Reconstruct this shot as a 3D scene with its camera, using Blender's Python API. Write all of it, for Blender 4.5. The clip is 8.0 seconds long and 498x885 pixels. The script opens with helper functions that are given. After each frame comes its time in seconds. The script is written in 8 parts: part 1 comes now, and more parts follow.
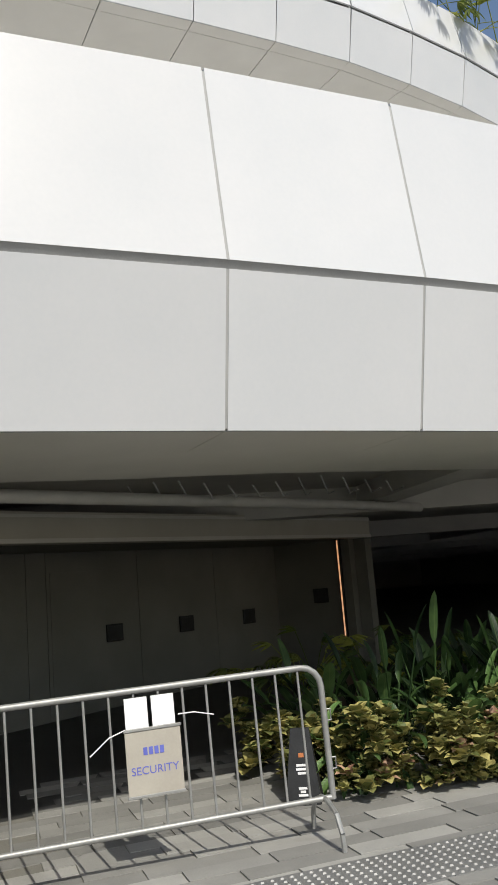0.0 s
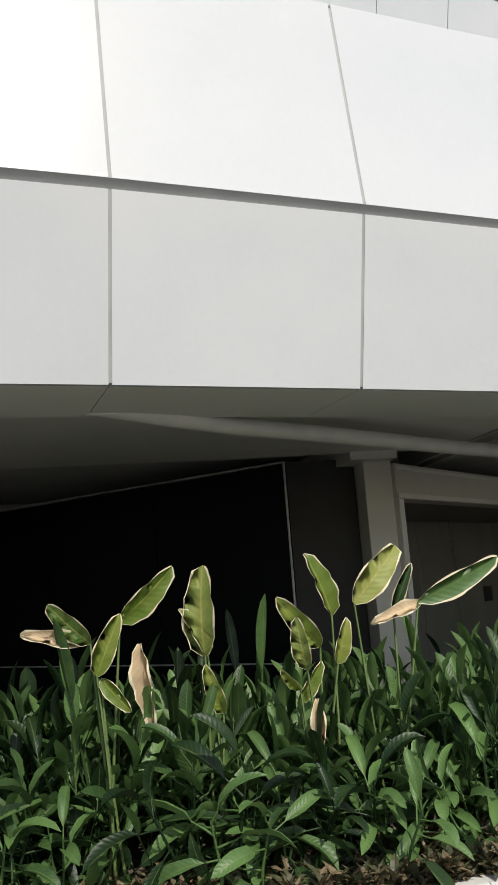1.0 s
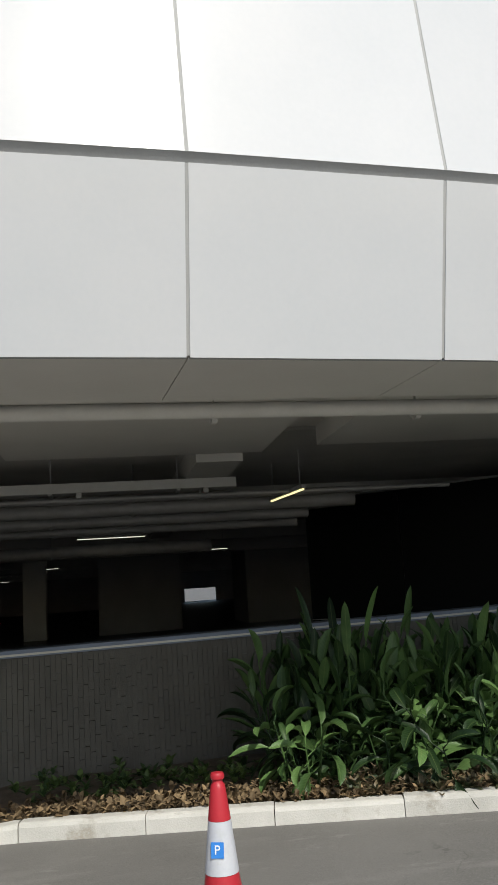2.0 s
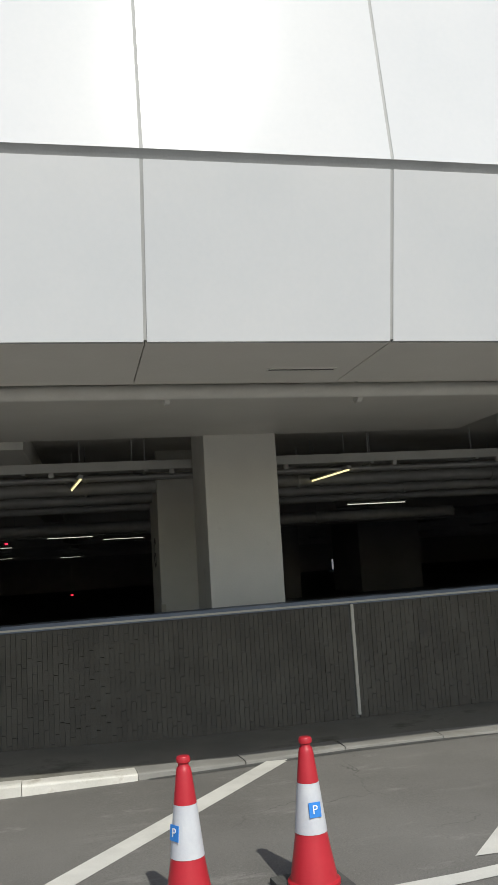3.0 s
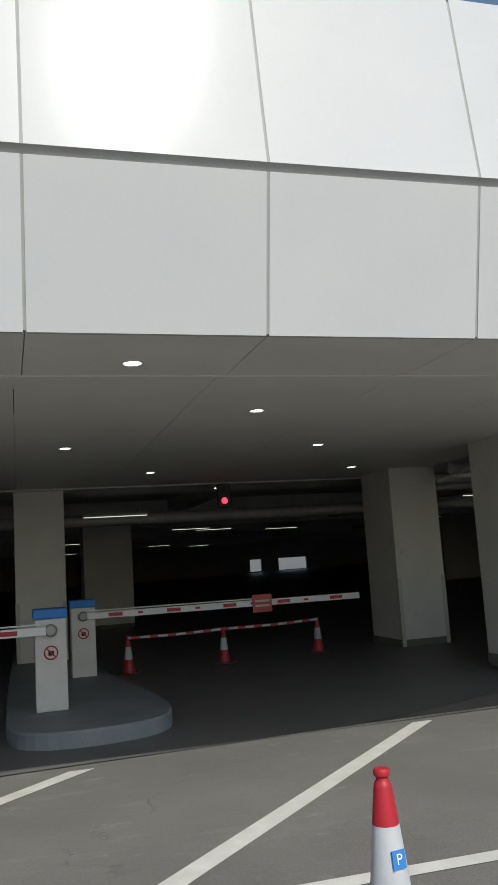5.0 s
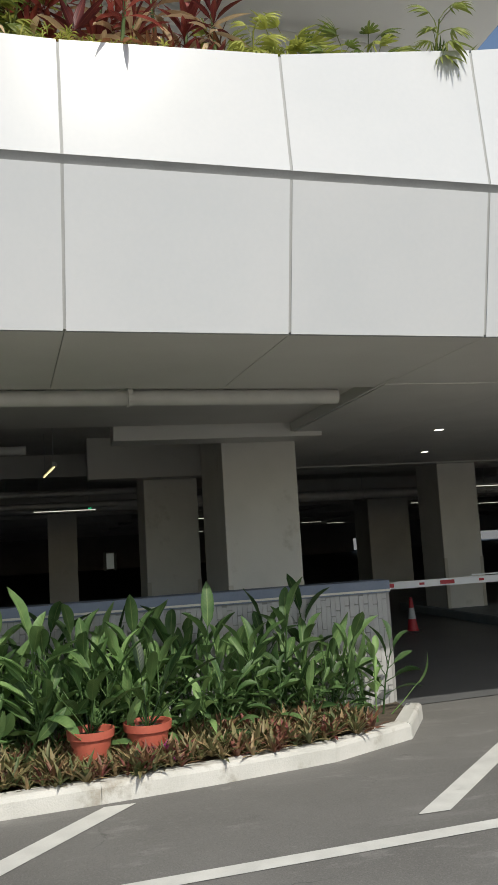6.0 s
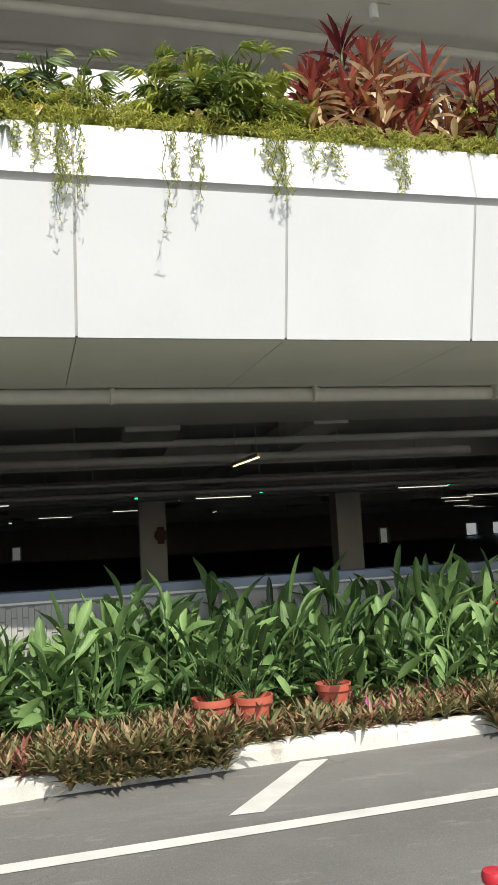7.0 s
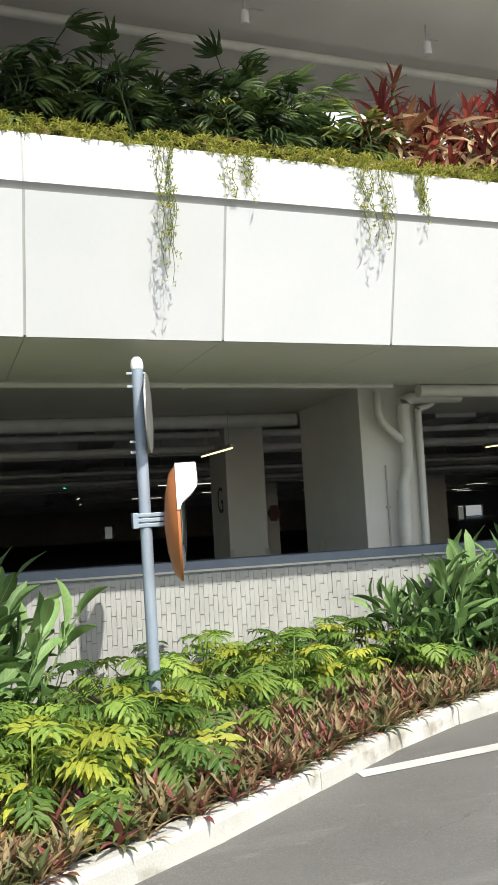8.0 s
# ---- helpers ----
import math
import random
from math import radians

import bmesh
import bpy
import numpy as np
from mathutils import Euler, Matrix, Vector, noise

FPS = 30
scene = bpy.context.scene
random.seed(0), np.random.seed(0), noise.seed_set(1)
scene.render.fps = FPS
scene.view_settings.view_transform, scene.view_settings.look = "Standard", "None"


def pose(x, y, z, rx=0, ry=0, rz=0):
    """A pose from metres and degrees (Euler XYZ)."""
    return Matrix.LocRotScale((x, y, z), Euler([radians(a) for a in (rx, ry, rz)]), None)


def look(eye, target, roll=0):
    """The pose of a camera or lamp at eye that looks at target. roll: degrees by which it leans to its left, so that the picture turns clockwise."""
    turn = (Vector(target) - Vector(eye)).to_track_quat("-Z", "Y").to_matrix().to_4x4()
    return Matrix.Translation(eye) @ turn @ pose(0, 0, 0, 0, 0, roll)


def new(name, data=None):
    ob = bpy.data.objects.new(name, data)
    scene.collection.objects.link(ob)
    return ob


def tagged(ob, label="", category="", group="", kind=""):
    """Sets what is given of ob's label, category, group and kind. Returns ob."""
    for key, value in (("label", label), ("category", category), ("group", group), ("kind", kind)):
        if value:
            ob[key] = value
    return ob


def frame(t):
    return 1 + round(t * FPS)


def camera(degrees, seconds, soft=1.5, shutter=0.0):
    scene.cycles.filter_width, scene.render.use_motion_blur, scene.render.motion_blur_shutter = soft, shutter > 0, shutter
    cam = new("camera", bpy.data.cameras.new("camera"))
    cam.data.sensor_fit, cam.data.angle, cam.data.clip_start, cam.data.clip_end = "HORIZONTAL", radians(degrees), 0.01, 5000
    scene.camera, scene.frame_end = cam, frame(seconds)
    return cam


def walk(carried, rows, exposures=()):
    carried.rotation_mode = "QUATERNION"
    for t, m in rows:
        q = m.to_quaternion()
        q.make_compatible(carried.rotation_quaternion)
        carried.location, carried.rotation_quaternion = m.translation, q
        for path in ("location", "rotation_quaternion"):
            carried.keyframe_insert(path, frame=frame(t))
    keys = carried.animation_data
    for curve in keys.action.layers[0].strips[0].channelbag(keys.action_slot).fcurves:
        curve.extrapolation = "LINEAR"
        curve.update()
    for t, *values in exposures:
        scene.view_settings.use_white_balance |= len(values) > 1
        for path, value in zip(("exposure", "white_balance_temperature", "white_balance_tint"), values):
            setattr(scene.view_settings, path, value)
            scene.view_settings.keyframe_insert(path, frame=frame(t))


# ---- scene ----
cam = camera(33.42, 8.0)
PATH = [
    (0, pose(29.092, -2.661, 2.080, 99.66, 4.61, -9.83)),
    (0.3, pose(27.122, -2.866, 2.038, 99.54, 4.19, -10.49)),
    (0.5, pose(25.790, -3.001, 2.013, 99.54, 4.09, -10.52)),
    (0.8, pose(23.754, -3.199, 1.974, 99.61, 4.17, -10.35)),
    (1, pose(22.380, -3.292, 1.949, 99.82, 4.27, -10.69)),
    (1.2, pose(21.020, -3.442, 1.931, 99.79, 4.43, -10.72)),
    (2.3, pose(14.361, -4.199, 1.823, 99.47, 3.27, -8.52)),
    (2.5, pose(13.150, -4.328, 1.807, 99.43, 3.42, -9.06)),
    (2.8, pose(11.390, -4.503, 1.786, 98.83, 3.31, -9.69)),
    (3, pose(10.202, -4.624, 1.768, 98.19, 3.41, -10.56)),
    (3.3, pose(8.433, -4.754, 1.741, 98.14, 3.44, -11.76)),
    (3.5, pose(7.206, -4.840, 1.731, 98.22, 3.67, -12.81)),
    (3.8, pose(5.279, -4.882, 1.713, 98.32, 3.81, -14.45)),
    (4, pose(3.965, -4.911, 1.706, 98.30, 3.66, -14.88)),
    (4.2, pose(2.640, -4.966, 1.701, 98.18, 3.45, -14.93)),
    (4.5, pose(0.526, -4.934, 1.682, 98.04, 3.60, -15.53)),
    (4.8, pose(-1.646, -4.917, 1.660, 97.98, 3.56, -15.89)),
    (5, pose(-3.088, -4.927, 1.648, 97.99, 3.59, -15.48)),
    (5.2, pose(-4.533, -4.974, 1.640, 97.85, 3.56, -14.91)),
    (6.3, pose(-12.873, -5.763, 1.657, 96.78, 3.21, -11.87)),
    (6.5, pose(-14.304, -5.943, 1.655, 96.85, 3.11, -10.79)),
    (6.8, pose(-16.486, -6.262, 1.655, 96.84, 3.02, -9.94)),
    (7, pose(-17.890, -6.487, 1.653, 96.29, 3.02, -9.71)),
    (7.3, pose(-19.831, -6.762, 1.660, 95.42, 2.49, -10.30)),
    (7.5, pose(-21.076, -6.967, 1.668, 95.31, 2.67, -11.10)),
    (7.7, pose(-22.300, -7.155, 1.671, 95.21, 3.00, -12.37)),
    (8, pose(-24.075, -7.435, 1.674, 95.12, 3.26, -14.97)),
]
LIGHTNESS = [(0, -0.12, 6600, 8.5), (1.2, -0.1, 6550, 8.5), (2.5, -0.1, 6450, 7), (3.5, -0.2, 6420, 6), (4.2, -0.3, 6400, 5.6), (5.2, -0.25, 6420, 6.3), (6.3, -0.14, 6600, 7), (6.6, -0.04, 6600, 7), (7.0, 0.40, 6650, 6.5), (7.5, 0.45, 6560, 6.8), (8.0, 0.48, 6580, 6.6)]
walk(cam, PATH, LIGHTNESS)

# ---- daylight ----
SUN = Vector((0.19, -0.90, 1.0)).normalized()
world = bpy.data.worlds.new("sky")
scene.world = world
world.use_nodes = True
_sky = world.node_tree.nodes.new("ShaderNodeTexSky")
_sky.sky_type = "NISHITA"
_sky.sun_disc = False
_sky.sun_elevation = math.asin(SUN.z)
_sky.sun_rotation = math.atan2(SUN.x, SUN.y)
_sky.altitude = 20
_sky.dust_density = 2.0
_bg = world.node_tree.nodes["Background"]
_bg.inputs["Strength"].default_value = 0.15
world.node_tree.links.new(_sky.outputs[0], _bg.inputs["Color"])
_sl = bpy.data.lights.new("sun", "SUN")
_sl.energy, _sl.angle, _sl.color = 4.0, radians(0.53), (0.985, 0.95, 0.87)
sun = new("sun", _sl)
sun.matrix_world = look(SUN * 60, (0, 0, 0))

# ---- materials ----


def nodes_of(name):
    m = bpy.data.materials.new(name)
    m.use_nodes = True
    return m, m.node_tree.nodes, m.node_tree.links, m.node_tree.nodes["Principled BSDF"]


def surface(name, a, b, scale=6.0, rough=0.6, bump=0.15, fine=60.0, metal=0.0, rand=0.0, spec=0.5, stretch=(1, 1, 1), stain=None, island=False, coat=0.0):
    """A base colour that wanders between a and b at two scales, with fine relief; rand varies it from object to object."""
    m, N, L, P = nodes_of(name)
    tc = N.new("ShaderNodeTexCoord")
    mp = N.new("ShaderNodeMapping")
    mp.inputs["Scale"].default_value = stretch
    geo = N.new("ShaderNodeNewGeometry")
    L.new(geo.outputs["Position"], mp.inputs[0])
    n1 = N.new("ShaderNodeTexNoise")
    n1.inputs["Scale"].default_value = scale
    n1.inputs["Detail"].default_value = 6
    n2 = N.new("ShaderNodeTexNoise")
    n2.inputs["Scale"].default_value = fine
    n2.inputs["Detail"].default_value = 3
    for n in (n1, n2):
        L.new(mp.outputs[0], n.inputs["Vector"])
    add = N.new("ShaderNodeMath")
    add.operation = "MULTIPLY_ADD"
    L.new(n2.outputs[0], add.inputs[0])
    add.inputs[1].default_value = 0.35
    L.new(n1.outputs[0], add.inputs[2])
    rmp = N.new("ShaderNodeMapRange")
    rmp.inputs[1].default_value, rmp.inputs[2].default_value = 0.45, 0.9
    L.new(add.outputs[0], rmp.inputs[0])
    mix = N.new("ShaderNodeMix")
    mix.data_type = "RGBA"
    mix.inputs[6].default_value = (*a, 1)
    mix.inputs[7].default_value = (*b, 1)
    L.new(rmp.outputs[0], mix.inputs[0])
    out = mix.outputs[2]
    if stain:
        n3 = N.new("ShaderNodeTexNoise")
        n3.inputs["Scale"].default_value = stain[1]
        n3.inputs["Detail"].default_value = 8
        n3.inputs["Roughness"].default_value = 0.65
        L.new(geo.outputs["Position"], n3.inputs["Vector"])
        r3 = N.new("ShaderNodeMapRange")
        r3.inputs[1].default_value, r3.inputs[2].default_value = stain[2], stain[2] + 0.12
        L.new(n3.outputs[0], r3.inputs[0])
        mx = N.new("ShaderNodeMix")
        mx.data_type = "RGBA"
        mx.inputs[7].default_value = (*stain[0], 1)
        L.new(r3.outputs[0], mx.inputs[0])
        L.new(out, mx.inputs[6])
        out = mx.outputs[2]
    if rand:
        if island:
            src = geo.outputs["Random Per Island"]
        else:
            oi = N.new("ShaderNodeObjectInfo")
            src = oi.outputs["Random"]
        rr = N.new("ShaderNodeMapRange")
        rr.inputs[3].default_value, rr.inputs[4].default_value = 1 - rand, 1 + rand
        L.new(src, rr.inputs[0])
        hs = N.new("ShaderNodeHueSaturation")
        L.new(rr.outputs[0], hs.inputs["Value"])
        L.new(out, hs.inputs["Color"])
        out = hs.outputs[0]
    L.new(out, P.inputs["Base Color"])
    P.inputs["Roughness"].default_value = rough
    P.inputs["Metallic"].default_value = metal
    P.inputs["Specular IOR Level"].default_value = spec
    P.inputs["Coat Weight"].default_value = coat
    P.inputs["Coat Roughness"].default_value = 0.2
    if bump:
        bp = N.new("ShaderNodeBump")
        bp.inputs["Strength"].default_value = bump
        bp.inputs["Distance"].default_value = 0.01
        L.new(n2.outputs[0], bp.inputs["Height"])
        L.new(bp.outputs[0], P.inputs["Normal"])
    return m


def leafy(name, a, b, trans=0.35, rough=0.35, rand=0.35, hue=0.03, island=False, edge=None):
    """Leaf: waxy upper skin, light that passes through, each leaf a little different."""
    m, N, L, P = nodes_of(name)
    geo = N.new("ShaderNodeNewGeometry")
    n1 = N.new("ShaderNodeTexNoise")
    n1.inputs["Scale"].default_value = 9
    n1.inputs["Detail"].default_value = 4
    L.new(geo.outputs["Position"], n1.inputs["Vector"])
    src = geo.outputs["Random Per Island"] if island else N.new("ShaderNodeObjectInfo").outputs["Random"]
    ad = N.new("ShaderNodeMath")
    ad.operation = "MULTIPLY_ADD"
    L.new(src, ad.inputs[0])
    ad.inputs[1].default_value = 0.75
    L.new(n1.outputs[0], ad.inputs[2])
    mr = N.new("ShaderNodeMapRange")
    mr.inputs[1].default_value, mr.inputs[2].default_value = 0.45, 1.15
    L.new(ad.outputs[0], mr.inputs[0])
    mix = N.new("ShaderNodeMix")
    mix.data_type = "RGBA"
    mix.inputs[6].default_value = (*a, 1)
    mix.inputs[7].default_value = (*b, 1)
    L.new(mr.outputs[0], mix.inputs[0])
    hs = N.new("ShaderNodeHueSaturation")
    rr = N.new("ShaderNodeMapRange")
    rr.inputs[3].default_value, rr.inputs[4].default_value = 1 - rand, 1 + rand
    L.new(src, rr.inputs[0])
    L.new(rr.outputs[0], hs.inputs["Value"])
    L.new(mix.outputs[2], hs.inputs["Color"])
    if not island:
        # pale midrib and slanting side veins, laid out along the blade
        uv = N.new("ShaderNodeUVMap")
        uv.uv_map = "blade"
        sp = N.new("ShaderNodeSeparateXYZ")
        L.new(uv.outputs[0], sp.inputs[0])

        def calc(op, p, q):
            n = N.new("ShaderNodeMath")
            n.operation = op
            for k, v in enumerate((p, q)):
                if isinstance(v, (int, float)):
                    n.inputs[k].default_value = v
                else:
                    L.new(v, n.inputs[k])
            return n.outputs[0]

        rib = N.new("ShaderNodeMapRange")
        rib.inputs[1].default_value, rib.inputs[2].default_value = 0.10, 0.02
        rib.inputs[4].default_value = 0.4
        L.new(sp.outputs[0], rib.inputs[0])
        vein = calc("SINE", calc("SUBTRACT", calc("MULTIPLY", sp.outputs[1], 70.0), calc("MULTIPLY", sp.outputs[0], 9.0)), 0.0)
        tone = calc("MULTIPLY_ADD", vein, 0.035)
        tone.node.inputs[2].default_value = 1.0
        h2 = N.new("ShaderNodeHueSaturation")
        L.new(hs.outputs[0], h2.inputs["Color"])
        L.new(tone, h2.inputs["Value"])
        pale = N.new("ShaderNodeMix")
        pale.data_type = "RGBA"
        pale.inputs[7].default_value = (min(1, b[0] * 2.2 + 0.04), min(1, b[1] * 1.7 + 0.04), min(1, b[2] * 1.8 + 0.02), 1)
        L.new(rib.outputs[0], pale.inputs[0])
        L.new(h2.outputs[0], pale.inputs[6])
        bump = N.new("ShaderNodeBump")
        bump.inputs["Strength"].default_value, bump.inputs["Distance"].default_value = 0.18, 0.003
        L.new(vein, bump.inputs["Height"])
        L.new(bump.outputs[0], P.inputs["Normal"])
        L.new(pale.outputs[2], P.inputs["Base Color"])
    else:
        L.new(hs.outputs[0], P.inputs["Base Color"])
    P.inputs["Roughness"].default_value = rough
    P.inputs["Specular IOR Level"].default_value = 0.35
    tr = N.new("ShaderNodeBsdfTranslucent")
    L.new(hs.outputs[0], tr.inputs["Color"])
    ms = N.new("ShaderNodeMixShader")
    ms.inputs[0].default_value = trans
    L.new(P.outputs[0], ms.inputs[1])
    L.new(tr.outputs[0], ms.inputs[2])
    L.new(ms.outputs[0], N["Material Output"].inputs["Surface"])
    return m


def glow(name, color, strength):
    m, N, L, P = nodes_of(name)
    P.inputs["Base Color"].default_value = (0.8, 0.8, 0.8, 1)
    P.inputs["Emission Color"].default_value = (*color, 1)
    P.inputs["Emission Strength"].default_value = strength
    return m


def asphalt(name):
    """Worn road: aggregate grain, broad tone, pale scuffs drawn out along the road, dark drips and fine cracks."""
    m, N, L, P = nodes_of(name)
    geo = N.new("ShaderNodeNewGeometry")

    def noise_of(scale, stretch=(1, 1, 1), detail=6, rough=0.6):
        mp = N.new("ShaderNodeMapping")
        mp.inputs["Scale"].default_value = stretch
        L.new(geo.outputs["Position"], mp.inputs[0])
        n = N.new("ShaderNodeTexNoise")
        n.inputs["Scale"].default_value, n.inputs["Detail"].default_value, n.inputs["Roughness"].default_value = scale, detail, rough
        L.new(mp.outputs[0], n.inputs["Vector"])
        return n.outputs[0]

    def ramp(src, lo, hi, out=1.0):
        r = N.new("ShaderNodeMapRange")
        r.inputs[1].default_value, r.inputs[2].default_value, r.inputs[4].default_value = lo, hi, out
        L.new(src, r.inputs[0])
        return r.outputs[0]

    def blend(fac, a, col):
        x = N.new("ShaderNodeMix")
        x.data_type = "RGBA"
        L.new(fac, x.inputs[0])
        if isinstance(a, tuple):
            x.inputs[6].default_value = (*a, 1)
        else:
            L.new(a, x.inputs[6])
        x.inputs[7].default_value = (*col, 1)
        return x.outputs[2]

    c = blend(ramp(noise_of(0.7), 0.35, 0.65), (0.128, 0.123, 0.114), (0.168, 0.162, 0.151))
    c = blend(ramp(noise_of(1.6, (0.35, 1.3, 1), 9, 0.7), 0.56, 0.72, 0.75), c, (0.225, 0.217, 0.203))
    c = blend(ramp(noise_of(3.4, (0.5, 1.2, 1), 8, 0.75), 0.58, 0.66, 0.55), c, (0.255, 0.247, 0.232))
    c = blend(ramp(noise_of(2.3, (0.8, 1, 1), 8, 0.7), 0.63, 0.74, 0.6), c, (0.078, 0.075, 0.071))
    c = blend(ramp(noise_of(85.0, (1, 1, 1), 4, 0.7), 0.5, 0.72, 0.5), c, (0.26, 0.25, 0.235))
    c = blend(ramp(noise_of(120.0, (1, 1, 1), 3, 0.6), 0.55, 0.7, 0.5), c, (0.06, 0.058, 0.055))
    vo = N.new("ShaderNodeTexVoronoi")
    vo.feature = "DISTANCE_TO_EDGE"
    vo.inputs["Scale"].default_value = 0.55
    wob = N.new("ShaderNodeVectorMath")
    wob.operation = "MULTIPLY_ADD"
    wn = N.new("ShaderNodeTexNoise")
    wn.inputs["Scale"].default_value, wn.inputs["Detail"].default_value = 2.2, 6
    L.new(geo.outputs["Position"], wn.inputs["Vector"])
    L.new(wn.outputs["Color"], wob.inputs[0])
    wob.inputs[1].default_value = (0.9, 0.9, 0.0)
    L.new(geo.outputs["Position"], wob.inputs[2])
    L.new(wob.outputs[0], vo.inputs["Vector"])
    near = ramp(vo.outputs["Distance"], 0.006, 0.0, 1.0)
    some = N.new("ShaderNodeMath")
    some.operation = "MULTIPLY"
    L.new(near, some.inputs[0])
    L.new(ramp(noise_of(0.45), 0.52, 0.62, 0.75), some.inputs[1])
    c = blend(some.outputs[0], c, (0.055, 0.053, 0.05))
    L.new(c, P.inputs["Base Color"])
    P.inputs["Roughness"].default_value = 0.85
    P.inputs["Specular IOR Level"].default_value = 0.35
    bp = N.new("ShaderNodeBump")
    bp.inputs["Strength"].default_value, bp.inputs["Distance"].default_value = 0.5, 0.008
    L.new(noise_of(140.0, (1, 1, 1), 3), bp.inputs["Height"])
    L.new(bp.outputs[0], P.inputs["Normal"])
    return m


M_PANEL = surface("white_cladding", (0.57, 0.58, 0.592), (0.61, 0.612, 0.618), 1.2, 0.115, 0.010, 30, rand=0.03, spec=0.36)
M_JOINT = surface("grey_joint_sealant", (0.33, 0.33, 0.32), (0.39, 0.39, 0.38), 4, 0.7)
M_SOFFIT = surface("painted_soffit", (0.70, 0.68, 0.63), (0.76, 0.74, 0.69), 1.5, 0.6, 0.05)
M_COLUMN = surface("painted_column", (0.64, 0.625, 0.575), (0.72, 0.70, 0.645), 2.0, 0.6, 0.08, stain=((0.50, 0.48, 0.42), 1.3, 0.62))
M_SLAB = surface("bare_concrete_slab", (0.58, 0.565, 0.53), (0.67, 0.655, 0.61), 1.5, 0.8, 0.15)
# Concrete colour raised to imitate the haze that veils the dark deck.
M_LIGHTENED_CONC = surface("haze_lightened_concrete", (0.38, 0.38, 0.37), (0.46, 0.455, 0.44), 1.0, 0.85, 0.2)
M_PIPE = surface("painted_pipe", (0.60, 0.59, 0.55), (0.68, 0.67, 0.63), 5, 0.4, 0.03)
M_PIPE_DARK = surface("galvanised_pipe", (0.42, 0.415, 0.40), (0.52, 0.515, 0.50), 6, 0.5, 0.05, metal=0.2)
M_ASPHALT = asphalt("worn_asphalt")
M_KERB = surface("kerb_concrete", (0.46, 0.45, 0.41), (0.60, 0.58, 0.54), 3, 0.8, 0.3, 90, rand=0.1, stain=((0.33, 0.30, 0.25), 3.2, 0.55))
M_KERB_GREY = surface("grey_worn_kerb", (0.19, 0.185, 0.17), (0.255, 0.248, 0.23), 3, 0.85, 0.3, 90, rand=0.08, stain=((0.19, 0.18, 0.155), 2.2, 0.55))
M_STRIP = surface("pavement_concrete", (0.15, 0.145, 0.125), (0.215, 0.205, 0.18), 1.6, 0.85, 0.3, 90, stain=((0.10, 0.098, 0.075), 1.6, 0.55))
M_LINE = surface("road_paint", (0.50, 0.49, 0.46), (0.62, 0.61, 0.57), 5, 0.7, 0.3, 110, stain=((0.38, 0.37, 0.34), 6.0, 0.66))
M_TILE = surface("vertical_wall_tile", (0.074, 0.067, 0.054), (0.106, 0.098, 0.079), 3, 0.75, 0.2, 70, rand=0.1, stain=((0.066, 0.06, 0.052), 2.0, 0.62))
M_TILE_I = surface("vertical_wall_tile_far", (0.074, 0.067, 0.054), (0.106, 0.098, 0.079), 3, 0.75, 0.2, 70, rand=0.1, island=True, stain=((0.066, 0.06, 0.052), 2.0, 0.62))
M_TILE_L = surface("pale_wall_tile", (0.355, 0.35, 0.335), (0.42, 0.415, 0.40), 3, 0.75, 0.2, 70, rand=0.05)
M_TILE_LI = surface("pale_wall_tile_far", (0.355, 0.35, 0.335), (0.42, 0.415, 0.40), 3, 0.75, 0.2, 70, rand=0.05, island=True)
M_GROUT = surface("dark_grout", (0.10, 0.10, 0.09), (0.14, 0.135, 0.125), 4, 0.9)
M_GROUT_L = surface("pale_grout", (0.26, 0.255, 0.24), (0.32, 0.315, 0.30), 4, 0.9)
M_COPING = surface("wall_coping", (0.13, 0.16, 0.215), (0.17, 0.20, 0.255), 4, 0.5, 0.05)
M_SOIL = surface("planting_soil", (0.06, 0.046, 0.032), (0.13, 0.10, 0.07), 7, 0.95, 0.8, 40)
M_STEEL = surface("galvanised_steel", (0.30, 0.30, 0.288), (0.39, 0.39, 0.373), 8, 0.5, 0.05, metal=0.55)
M_POLE = surface("grey_pole_paint", (0.27, 0.33, 0.41), (0.34, 0.39, 0.46), 6, 0.5, 0.05, metal=0.2)
M_BLACK = surface("black_plastic", (0.012, 0.012, 0.012), (0.025, 0.025, 0.025), 8, 0.4)
M_RUBBER = surface("dark_rubber", (0.05, 0.05, 0.05), (0.09, 0.09, 0.085), 9, 0.85, 0.3)
M_RED = surface("red_plastic", (0.38, 0.014, 0.024), (0.44, 0.020, 0.032), 5, 0.42, 0.02)
M_SLEEVE = surface("white_reflective_sleeve", (0.47, 0.48, 0.52), (0.55, 0.56, 0.58), 8, 0.5, 0.1, stain=((0.47, 0.48, 0.49), 9, 0.62))
M_BLUE = surface("blue_sign_face", (0.03, 0.20, 0.60), (0.04, 0.23, 0.65), 5, 0.5, 0)
M_WHITE = surface("white_sheet", (0.78, 0.78, 0.78), (0.82, 0.82, 0.82), 8, 0.6, 0)
M_BEIGE = surface("beige_board", (0.36, 0.33, 0.28), (0.42, 0.39, 0.33), 5, 0.6, 0.05)
M_REDSIGN = surface("red_sign_face", (0.42, 0.03, 0.035), (0.48, 0.04, 0.045), 5, 0.5, 0)
M_TERRA = surface("terracotta_plastic", (0.42, 0.095, 0.06), (0.50, 0.125, 0.08), 6, 0.55, 0.05)
# The lobby's deep shade is put into this dark panel colour.
M_LOBBY = surface("shade_darkened_panel", (0.16, 0.157, 0.135), (0.20, 0.196, 0.17), 1.5, 0.5, 0.03)
